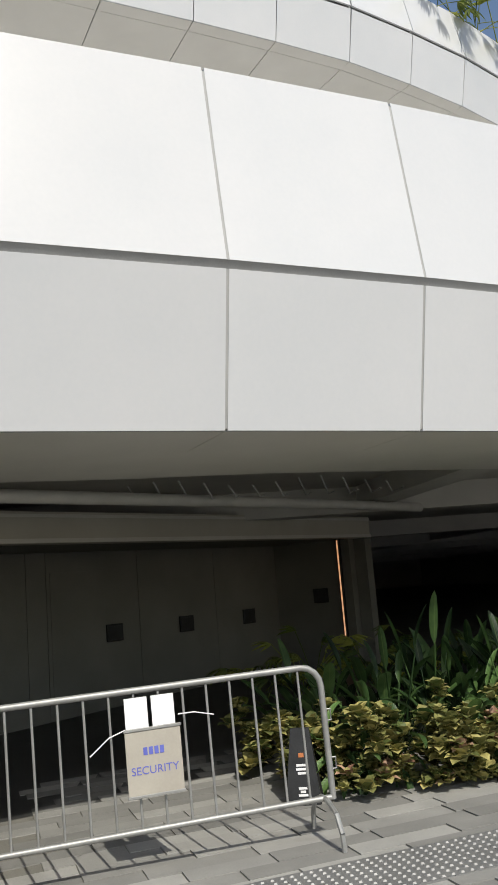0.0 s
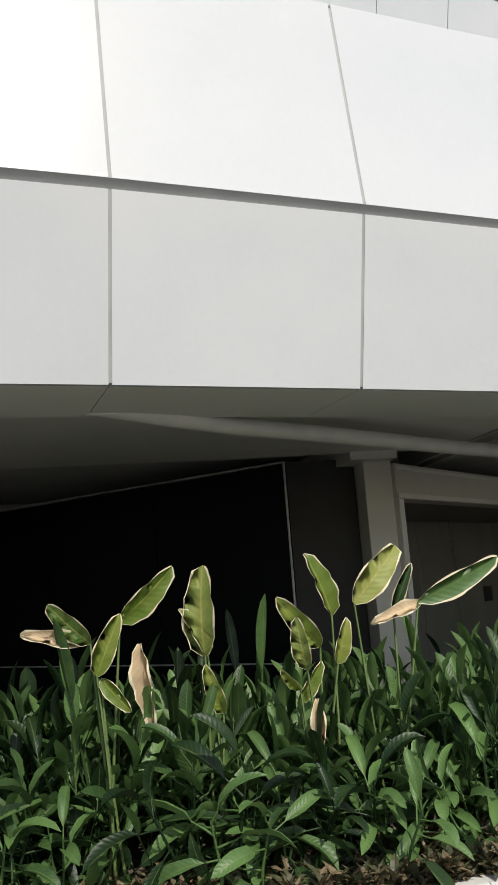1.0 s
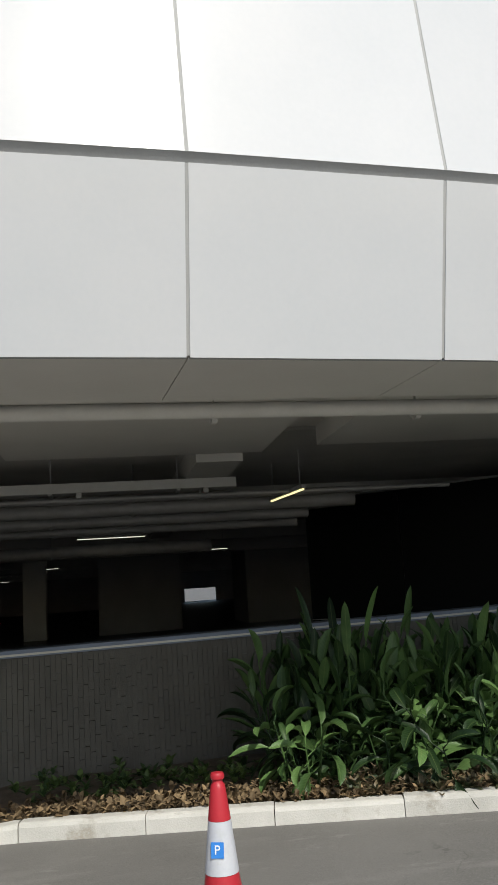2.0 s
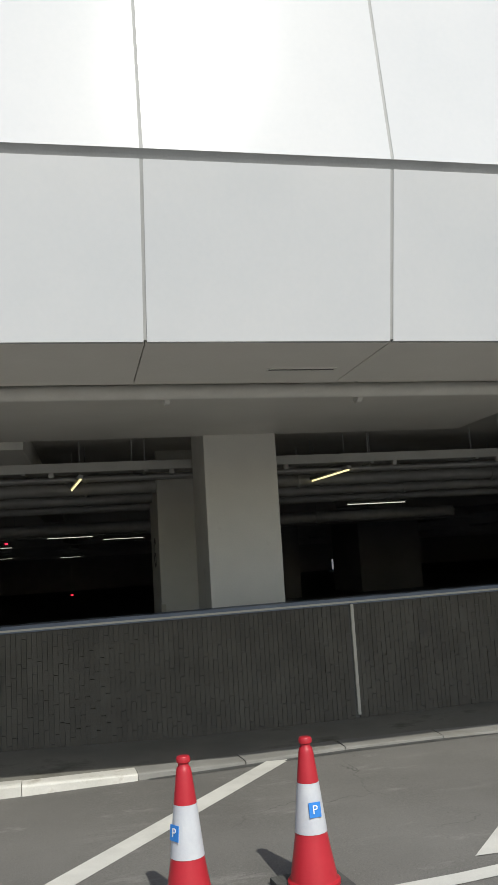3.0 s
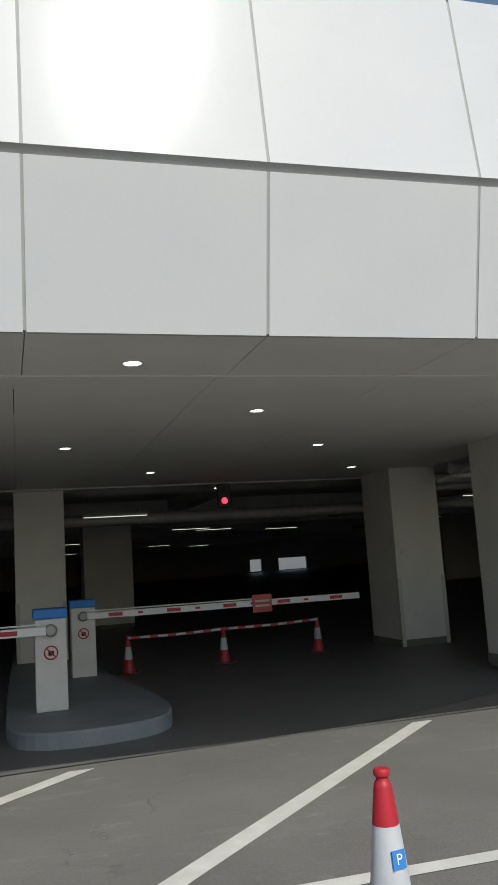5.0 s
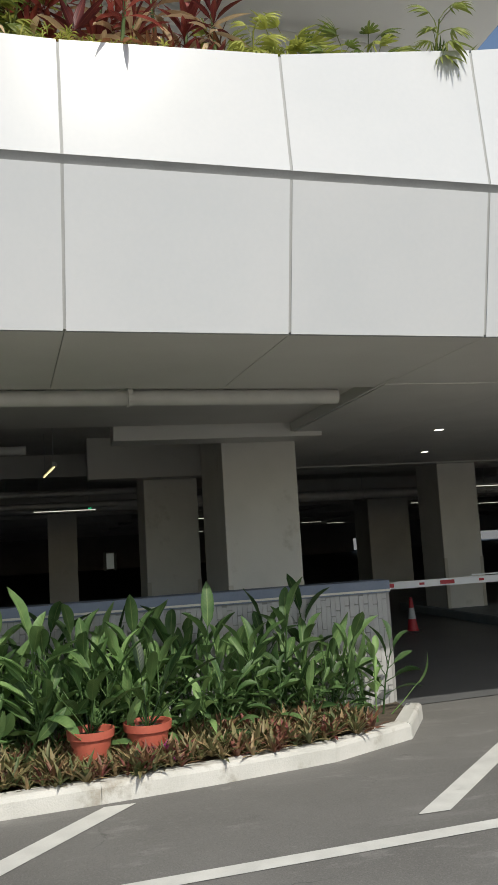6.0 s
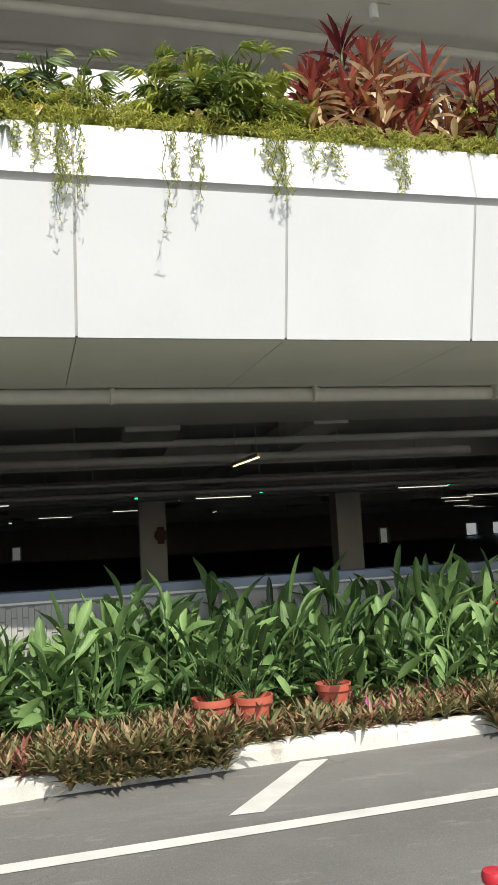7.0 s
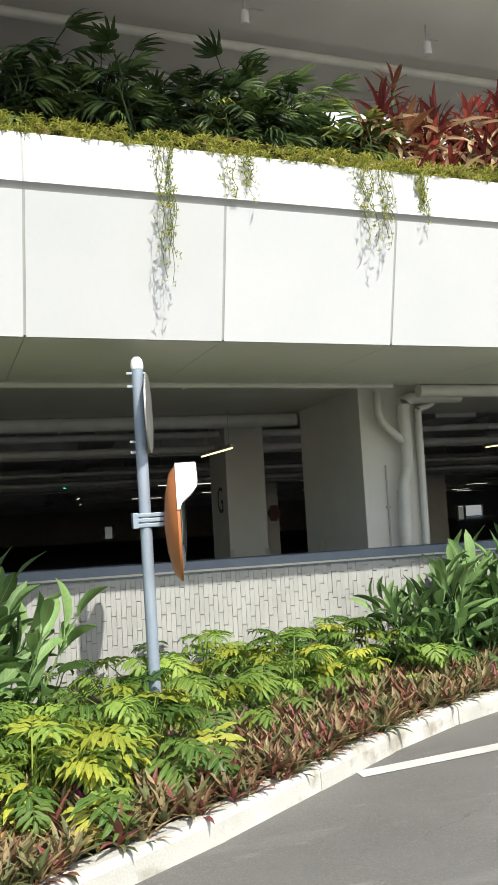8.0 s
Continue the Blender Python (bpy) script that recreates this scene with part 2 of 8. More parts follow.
M_FRAME = surface("lobby_frame", (0.52, 0.495, 0.42), (0.58, 0.555, 0.48), 2, 0.5, 0.03)
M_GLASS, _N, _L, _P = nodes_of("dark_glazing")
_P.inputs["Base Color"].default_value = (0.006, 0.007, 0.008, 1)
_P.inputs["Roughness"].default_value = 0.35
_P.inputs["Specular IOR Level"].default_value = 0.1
M_HOSE_RED = surface("dark_red_paint", (0.07, 0.012, 0.011), (0.10, 0.017, 0.015), 5, 0.5, 0.05)
M_MIRROR, _N, _L, _P = nodes_of("mirror_glass")
_P.inputs["Base Color"].default_value = (0.85, 0.86, 0.87, 1)
_P.inputs["Metallic"].default_value = 1.0
_P.inputs["Roughness"].default_value = 0.04
M_ORANGE = surface("orange_mirror_back", (0.50, 0.17, 0.06), (0.58, 0.21, 0.08), 5, 0.5, 0.02)
M_TUBE = glow("fluorescent_tube", (1.0, 0.83, 0.42), 1.5)
M_TUBE_DIM = glow("far_fluorescent_tube", (0.95, 0.92, 0.78), 0.9)
M_DOWN = glow("downlight_lens", (1.0, 0.96, 0.86), 5.0)
M_REDLED = glow("red_signal_lens", (1.0, 0.02, 0.06), 2.5)
M_GREEN = glow("green_indicator", (0.03, 0.9, 0.35), 1.6)
M_WARM = glow("warm_edge_strip", (1.0, 0.45, 0.2), 0.8)
M_PALE_GLOW = glow("pale_pane_glow", (0.85, 0.95, 0.9), 0.06)
# Unseen deck colour, chosen pale so it throws light onto the upper soffits.
M_ROOF = surface("light_bouncing_roof", (0.47, 0.465, 0.45), (0.54, 0.535, 0.52), 2.0, 0.7, 0.1)
M_PAVER = surface("stone_paver", (0.23, 0.226, 0.21), (0.30, 0.294, 0.273), 3, 0.8, 0.2, 90, rand=0.32, stain=((0.22, 0.21, 0.19), 2.4, 0.62))
M_DOME = surface("steel_dome", (0.19, 0.19, 0.185), (0.25, 0.25, 0.243), 4, 0.5, 0.05, metal=0.3)
M_TACTILE = surface("steel_tactile_stud", (0.17, 0.17, 0.166), (0.22, 0.22, 0.215), 4, 0.5, 0.05, metal=0.2)

L_HELI = leafy("broad_leaf_green", (0.023, 0.060, 0.020), (0.083, 0.148, 0.045), 0.3, 0.42, 0.55)
L_HELI_PALE = leafy("broad_leaf_grey_green", (0.032, 0.075, 0.027), (0.105, 0.172, 0.056), 0.3, 0.42, 0.5)
L_HELI_DRY = leafy("broad_leaf_yellowing", (0.09, 0.18, 0.035), (0.27, 0.29, 0.075), 0.35, 0.5, 0.25)
L_HELI_LIME = leafy("broad_leaf_lime", (0.20, 0.32, 0.045), (0.36, 0.40, 0.09), 0.5, 0.4, 0.25)
L_EDGE = leafy("dull_bronze_green_bedding", (0.05, 0.075, 0.03), (0.15, 0.11, 0.065), 0.2, 0.5, 0.4, island=True)
L_HELI_I = leafy("dark_shrub_leaf", (0.03, 0.07, 0.022), (0.10, 0.15, 0.045), 0.3, 0.5, 0.4, island=True)
L_STEM = surface("plant_stem", (0.07, 0.12, 0.03), (0.12, 0.17, 0.05), 9, 0.6, 0.1)
L_RHOEO = leafy("purple_green_groundcover", (0.135, 0.185, 0.066), (0.255, 0.18, 0.095), 0.2, 0.5, 0.4, island=True)
L_RHOEO_DRY = leafy("bronze_groundcover", (0.26, 0.155, 0.075), (0.18, 0.055, 0.05), 0.2, 0.5, 0.4, island=True)
L_COLEUS = leafy("yellow_mottled_leaves", (0.10, 0.15, 0.04), (0.35, 0.31, 0.115), 0.25, 0.5, 0.4, island=True)
L_LITTER = leafy("dry_leaf_litter", (0.10, 0.068, 0.036), (0.20, 0.14, 0.075), 0.1, 0.8, 0.4, island=True)
L_PHILO_LIME = leafy("lobed_yellow_leaf", (0.22, 0.30, 0.035), (0.42, 0.43, 0.065), 0.35, 0.45, 0.3)
L_PHILO = leafy("lobed_lime_leaf", (0.08, 0.185, 0.035), (0.235, 0.33, 0.065), 0.35, 0.45, 0.4)
L_RHAPIS = leafy("fan_palm_leaf", (0.085, 0.155, 0.03), (0.32, 0.335, 0.07), 0.35, 0.4, 0.35)
# Fan palm green darkened to imitate the shade of the soffit above.
L_RHAPIS_SHADED = leafy("shade_painted_palm_leaf", (0.03, 0.06, 0.022), (0.10, 0.145, 0.045), 0.35, 0.4, 0.4)
L_CORDY = leafy("red_cordyline_leaf", (0.10, 0.015, 0.02), (0.27, 0.06, 0.045), 0.35, 0.4, 0.4)
L_CORDY_BRONZE = leafy("bronze_cordyline_leaf", (0.16, 0.06, 0.03), (0.34, 0.15, 0.07), 0.3, 0.45, 0.35)
L_TAN = leafy("dead_tan_leaf", (0.42, 0.29, 0.16), (0.58, 0.44, 0.28), 0.25, 0.7, 0.2)
L_MOSS = leafy("trailing_fern", (0.26, 0.31, 0.055), (0.52, 0.50, 0.14), 0.4, 0.6, 0.3, island=True)
L_LANCE = leafy("lance_leaf_green", (0.065, 0.145, 0.045), (0.185, 0.29, 0.105), 0.3, 0.48, 0.4)
L_RIM = leafy("dry_leaf_rim", (0.46, 0.36, 0.22), (0.62, 0.52, 0.36), 0.25, 0.7, 0.15)
L_BRONZE = leafy("bronze_pink_bedding", (0.26, 0.13, 0.085), (0.37, 0.245, 0.16), 0.15, 0.6, 0.35, island=True)
L_RED = leafy("red_bract", (0.60, 0.02, 0.015), (0.75, 0.05, 0.03), 0.25, 0.4, 0.2)
L_PURPLE = leafy("purple_tip_leaf", (0.14, 0.02, 0.10), (0.24, 0.04, 0.16), 0.25, 0.4, 0.2)

# ---- builders ----


def ground_z(x):
    x = max(-32.0, min(36.0, x))
    return 0.0055536 * x + 0.000285354 * x * x


def done(name, bm, material):
    me = bpy.data.meshes.new(name)
    bm.to_mesh(me)
    bm.free()
    for m in (material if isinstance(material, (list, tuple)) else [material]):
        me.materials.append(m)
    return me


def part(name, bm, material, parent=None, label="", smooth=False):
    me = bm if isinstance(bm, bpy.types.Mesh) else done(name, bm, material)
    if smooth:
        me.shade_smooth()
        me.set_sharp_from_angle(angle=math.radians(42))
    ob = new(name, me)
    ob.parent = parent
    if label:
        tagged(ob, label)
    return ob


def thing(name, label, category, group="", m=None, kind=""):
    ob = new(name)
    ob.empty_display_size = 0.1
    if m is not None:
        ob.matrix_basis = m
    return tagged(ob, label, category, group, kind)


def setting(name, bm, material, label="", category="", smooth=False):
    ob = part(name, bm, material, None, "", smooth)
    return tagged(ob, label, category, "", "structure")


def box(bm, x0, x1, y0, y1, z0, z1, bevel=0.0, m=None):
    vs = [bm.verts.new(p) for p in ((x0, y0, z0), (x1, y0, z0), (x1, y1, z0), (x0, y1, z0), (x0, y0, z1), (x1, y0, z1), (x1, y1, z1), (x0, y1, z1))]
    fs = [bm.faces.new([vs[i] for i in q]) for q in ((3, 2, 1, 0), (4, 5, 6, 7), (0, 1, 5, 4), (1, 2, 6, 5), (2, 3, 7, 6), (3, 0, 4, 7))]
    if m is not None:
        bmesh.ops.transform(bm, matrix=m, verts=vs)
    if bevel:
        es = list({e for f in fs for e in f.edges})
        bmesh.ops.bevel(bm, geom=es, offset=bevel, segments=2, affect="EDGES", profile=0.6)


def hexa(bm, front, back):
    """A block between two four-cornered faces."""
    a = [bm.verts.new(p) for p in front]
    b = [bm.verts.new(p) for p in back]
    bm.faces.new(a)
    bm.faces.new(b[::-1])
    for i in range(4):
        j = (i + 1) % 4
        bm.faces.new((a[j], a[i], b[i], b[j]))


def tube(bm, pts, r, sides=10, caps=True):
    pts = [Vector(p) for p in pts]
    rings = []
    n = len(pts)
    for i, p in enumerate(pts):
        d = (pts[min(i + 1, n - 1)] - pts[max(i - 1, 0)]).normalized()
        ref = Vector((0, 0, 1)) if abs(d.z) < 0.9 else Vector((1, 0, 0))
        u = d.cross(ref).normalized()
        v = u.cross(d)
        rr = r[i] if isinstance(r, (list, tuple)) else r
        rings.append([bm.verts.new(p + (u * math.cos(k * math.tau / sides) + v * math.sin(k * math.tau / sides)) * rr) for k in range(sides)])
    for a, b in zip(rings, rings[1:]):
        for k in range(sides):
            bm.faces.new((a[k], a[(k + 1) % sides], b[(k + 1) % sides], b[k]))
    if caps:
        bm.faces.new(rings[0][::-1])
        bm.faces.new(rings[-1])


def lathe(bm, prof, sides=20, m=None):
    rings = []
    for r, z in prof:
        ring = [bm.verts.new((r * math.cos(k * math.tau / sides), r * math.sin(k * math.tau / sides), z)) for k in range(sides)]
        if m is not None:
            for v in ring:
                v.co = m @ v.co
        rings.append(ring)
    for a, b in zip(rings, rings[1:]):
        for k in range(sides):
            bm.faces.new((a[k], a[(k + 1) % sides], b[(k + 1) % sides], b[k]))
    bm.faces.new(rings[0][::-1])
    bm.faces.new(rings[-1])


def strip_loft(bm, a, b):
    """A band of quads between two lines of points."""
    va = [bm.verts.new(p) for p in a]
    vb = [bm.verts.new(p) for p in b]
    for i in range(len(a) - 1):
        bm.faces.new((va[i], va[i + 1], vb[i + 1], vb[i]))


def lettering(name, text, size, material, parent, m, label=""):
    cu = bpy.data.curves.new(name, "FONT")
    cu.body, cu.size, cu.align_x, cu.align_y, cu.extrude = text, size, "CENTER", "CENTER", 0.001
    tmp = bpy.data.objects.new(name, cu)
    me = bpy.data.meshes.new_from_object(tmp)
    bpy.data.objects.remove(tmp)
    me.materials.clear()
    me.materials.append(material)
    ob = part(name, me, None, parent, label)
    ob.matrix_basis = m
    return ob


def along(line, x):
    """y of a line of (x, y) points at x."""
    pts = sorted(line)
    if x <= pts[0][0]:
        return pts[0][1]
    for (xa, ya), (xb, yb) in zip(pts, pts[1:]):
        if x <= xb:
            return ya + (yb - ya) * (x - xa) / (xb - xa)
    return pts[-1][1]


# ---- plan ----
BAY = 1.5058
HEADING = [13.7, 12.6, 11.7, 11.0, 10.5, 9.7, 8.8, 7.8, 6.7, 5.5, 4.2, 2.8, 1.7, 1.1, 0.7, 0.5, 0.3, 0.1, 0.0, -0.1, -0.2, 0.0, 0.4, 1.0, 1.5, 2.0, 2.4, 2.8, 3.2, 3.6, 4.1, 4.5, 4.8, 5.1, 5.4, 5.5, 5.5, 5.4, 5.4]
HEADING = [22, 20.5, 19, 17.5, 16.2, 15] + HEADING + [5.4] * 8
EXTRA = 6
ORIGIN = 21 + EXTRA
JOINT = [None] * (len(HEADING) + 1)
JOINT[ORIGIN] = Vector((0, 0, 0))
for _i in range(ORIGIN + 1, len(JOINT)):
    _a = radians(HEADING[_i - 1])
    JOINT[_i] = JOINT[_i - 1] - BAY * Vector((math.cos(_a), math.sin(_a), 0))
for _i in range(ORIGIN - 1, -1, -1):
    _a = radians(HEADING[_i])
    JOINT[_i] = JOINT[_i + 1] + BAY * Vector((math.cos(_a), math.sin(_a), 0))
FACE = [(p.x, p.y) for p in JOINT]
Z_EDGE, Z_CREASE, Z_TOP = 3.055, 4.112, 5.571
OUT_CREASE, OUT_TOP = 0.251, 0.072


def outward(i):
    a = radians((HEADING[max(i - 1, 0)] + HEADING[min(i, len(HEADING) - 1)]) / 2)
    return Vector((math.sin(a), -math.cos(a), 0))


def face_y(x):
    return along(FACE, x)


def soffit_depth(x):
    return along([(-60, 1.95), (-7.6, 1.9), (3.9, 1.12), (16, 1.1), (20, 0.8), (60, 0.75)], x)


KERB_RIGHT = [(14.5, 2.45), (15.2, 2.4), (16.0, 2.22), (17.1, 2.02), (18.5, 1.72), (20.5, 1.28), (21.8, 1.07), (23.0, 0.86), (24.2, 0.76), (25.5, 0.84), (26.5, 0.95), (27.2, 1.0), (27.75, 1.12), (28.05, 1.4), (28.18, 2.0), (28.24, 3.1)]
KERB_MID = [(2.75, 3.4), (2.95, 2.98), (3.4, 2.72), (4.2, 2.55), (5.0, 2.48), (6.7, 2.33), (9.0, 2.29), (11.0, 2.42), (12.2, 2.6), (13.4, 2.58), (14.5, 2.45)]
KERB_LEFT = [(-27.5, -7.6), (-26.3, -6.0), (-25.1, -4.75), (-23.9, -3.55), (-22.9, -2.98), (-22.2, -2.38), (-21.4, -1.82), (-20.4, -1.25), (-18.9, -0.72), (-17.1, -0.40), (-15.0, -0.10), (-13.0, 0.15), (-11.2, 0.31), (-9.6, 0.52), (-8.4, 0.75), (-7.7, 1.15), (-7.4, 1.8)]
WALL_RIGHT = [(3.9, 3.58), (8.4, 3.62), (12.8, 3.78), (16.7, 4.0), (21.0, 4.35)]
WALL_LEFT = [(x, face_y(x) + along([(-19.2, 1.85), (-16.5, 2.25)], x)) for x in (-44, -36, -30, -27, -24, -21, -19.2, -18, -16.5, -15, -12, -9, -7.5)]

# ---- ground, kerbs, beds ----


def build_ground():
    bm = bmesh.new()
    xs = [-600, -200, -80, -45, -32] + [-30 + 2 * k for k in range(34)] + [40, 60, 120, 300, 600]
    ys = [-600, -150, -40, -15, -6, -2, 0, 2, 4, 8, 16, 40, 120, 600]
    g = [[bm.verts.new((x, y, ground_z(x))) for y in ys] for x in xs]
    for i in range(len(xs) - 1):
        for j in range(len(ys) - 1):
            bm.faces.new((g[i][j], g[i + 1][j], g[i + 1][j + 1], g[i][j + 1]))
    return setting("ground", bm, M_ASPHALT, "grey worn asphalt roadway beside the building", "road", True)


def resample(line, step):
    pts = [Vector((x, y, 0)) for x, y in line]
    out, rest = [pts[0]], step
    for a, b in zip(pts, pts[1:]):
        d = (b - a).length
        s = rest
        while s <= d:
            out.append(a + (b - a) * s / d)
            s += step
        rest = s - d
    if (out[-1] - pts[-1]).length > 0.2:
        out.append(pts[-1])
    return out


def smooth_line(line, rounds=2):
    for _ in range(rounds):
        out = [line[0]]
        for a, b in zip(line, line[1:]):
            out += [(a[0] * 0.75 + b[0] * 0.25, a[1] * 0.75 + b[1] * 0.25), (a[0] * 0.25 + b[0] * 0.75, a[1] * 0.25 + b[1] * 0.75)]
        line = out + [line[-1]]
    return line


def band(line, off):
    """The line moved off metres towards the building."""
    pts = [Vector((x, y, 0)) for x, y in line]
    out = []
    for i, p in enumerate(pts):
        d = (pts[min(i + 1, len(pts) - 1)] - pts[max(i - 1, 0)]).normalized()
        out.append(p + Vector((-d.y, d.x, 0)) * off)
    return out


def kerb(line, label, height=0.14, width=0.14, gap=0.003, grey=None):
    """A row of kerbstones, each a piece with a rounded front edge."""
    root = thing("kerb", label, "kerb", kind="structure")
    line = smooth_line(line, 3)
    pts = resample(line, 0.9)
    rnd = random.Random(5)
    for a, b in zip(pts, pts[1:]):
        d = (b - a).normalized()
        n = Vector((-d.y, d.x, 0))
        a2, b2 = a + d * gap, b - d * gap
        bm = bmesh.new()
        dh = rnd.uniform(-0.006, 0.006)
        o = rnd.uniform(-0.006, 0.006)
        ends = []
        for p, p2 in ((a, a2), (b, b2)):
            h = (along(height, p.x) if isinstance(height, list) else height) + dh
            w = along(width, p.x) if isinstance(width, list) else width
            prof = [(o, -0.05), (o + 0.004, h * 0.75), (o + 0.012, h * 0.92), (o + 0.035, h), (w, h), (w, -0.05)]
            ends.append([bm.verts.new(p2 + n * u + Vector((0, 0, ground_z(p.x) + v))) for u, v in prof])
        ra, rb = ends
        for k in range(len(prof)):
            j = (k + 1) % len(prof)
            bm.faces.new((ra[k], rb[k], rb[j], ra[j]))
        bm.faces.new(ra[::-1])
        bm.faces.new(rb)
        bmesh.ops.recalc_face_normals(bm, faces=bm.faces)
        part("kerbstone", bm, M_KERB_GREY if grey and grey[0] < (a.x + b.x) / 2 < grey[1] else M_KERB, root)
    return line


def bed(name, line, back, material, label, category, z, bumpy=0.0, inset=0.13):
    """A surface from the back of a kerb to a wall line."""
    bm = bmesh.new()
    a = band(line, inset)
    rows = 8
    grid = []
    for p in a:
        yb = along(back, p.x)
        col = []
        for k in range(rows + 1):
            y = p.y + (yb - p.y) * k / rows
            zz = ground_z(p.x) + (along(z, p.x) if isinstance(z, list) else z) + (bumpy * noise.noise((p.x * 1.3, y * 1.3, 0)) if bumpy else 0)
            col.append(bm.verts.new((p.x, y, zz)))
        grid.append(col)
    for c, d in zip(grid, grid[1:]):
        for k in range(rows):
            bm.faces.new((c[k], d[k], d[k + 1], c[k + 1]))
    return setting(name, bm, material, label, category)


build_ground()
RISE_MID = [(2.7, 0.06), (4.0, 0.085), (6.0, 0.125), (9.0, 0.115), (10.3, 0.07), (11.2, 0.03), (14.5, 0.02)]
LINE_R = kerb(KERB_RIGHT, "pale concrete kerb round the planting bed", [(14.5, 0.03), (15.1, 0.125), (40, 0.125)])
LINE_M = kerb(KERB_MID, "pale worn concrete kerb along the car park wall, sunk and grey at one end", RISE_MID, [(2.7, 0.14), (9.8, 0.14), (11.0, 0.28), (14.5, 0.28)], grey=(10.2, 15))
LINE_L = kerb(KERB_LEFT, "cream painted concrete kerb round the planting bed", gap=0.0012)
bed("planting_soil", LINE_R, [(x, y + 0.02) for x, y in WALL_RIGHT[:-1]] + [(21.0, 4.3), (24.3, 4.6), (28.6, 3.9)], M_SOIL, "dark soil under the plants", "soil", [(14.5, 0.0), (15.2, 0.085), (40, 0.1)], 0.03)
bed("pavement_strip", LINE_M, [(x, y + 0.6) for x, y in WALL_RIGHT] + [(2.7, 5.2), (3.0, 5.2)], M_STRIP, "narrow grey concrete pavement before the wall", "pavement", [(x, h - 0.008) for x, h in RISE_MID])
bm = bmesh.new()
_seam = [p for p in band(LINE_M, -0.012) if 10.4 < p.x < 14.0]
strip_loft(bm, [(p.x, p.y - 0.075 * min(1, (14.0 - p.x), (p.x - 10.3)), ground_z(p.x) + 0.004) for p in _seam], [(p.x, p.y + 0.02, ground_z(p.x) + 0.004) for p in _seam])
setting("trim_kerb_seam", bm, M_RUBBER, "dark open seam along the kerb foot", "seam")
bed("planting_soil_long", LINE_L, [(x, y + 0.02) for x, y in WALL_LEFT], M_SOIL, "dark soil under the roadside plants", "soil", 0.1, 0.05)

# ---- white cladding ----


def top_of(i):
    """Height and outward offset of the upper panel's top at a joint, seen from its right and its left."""
    j = i - EXTRA
    if j <= 24:
        return Z_TOP, OUT_TOP
    if j <= 30:
        return {25: 5.45, 26: 5.2, 27: 5.0}.get(j, 4.93), 0.16
    return 4.50, 0.19


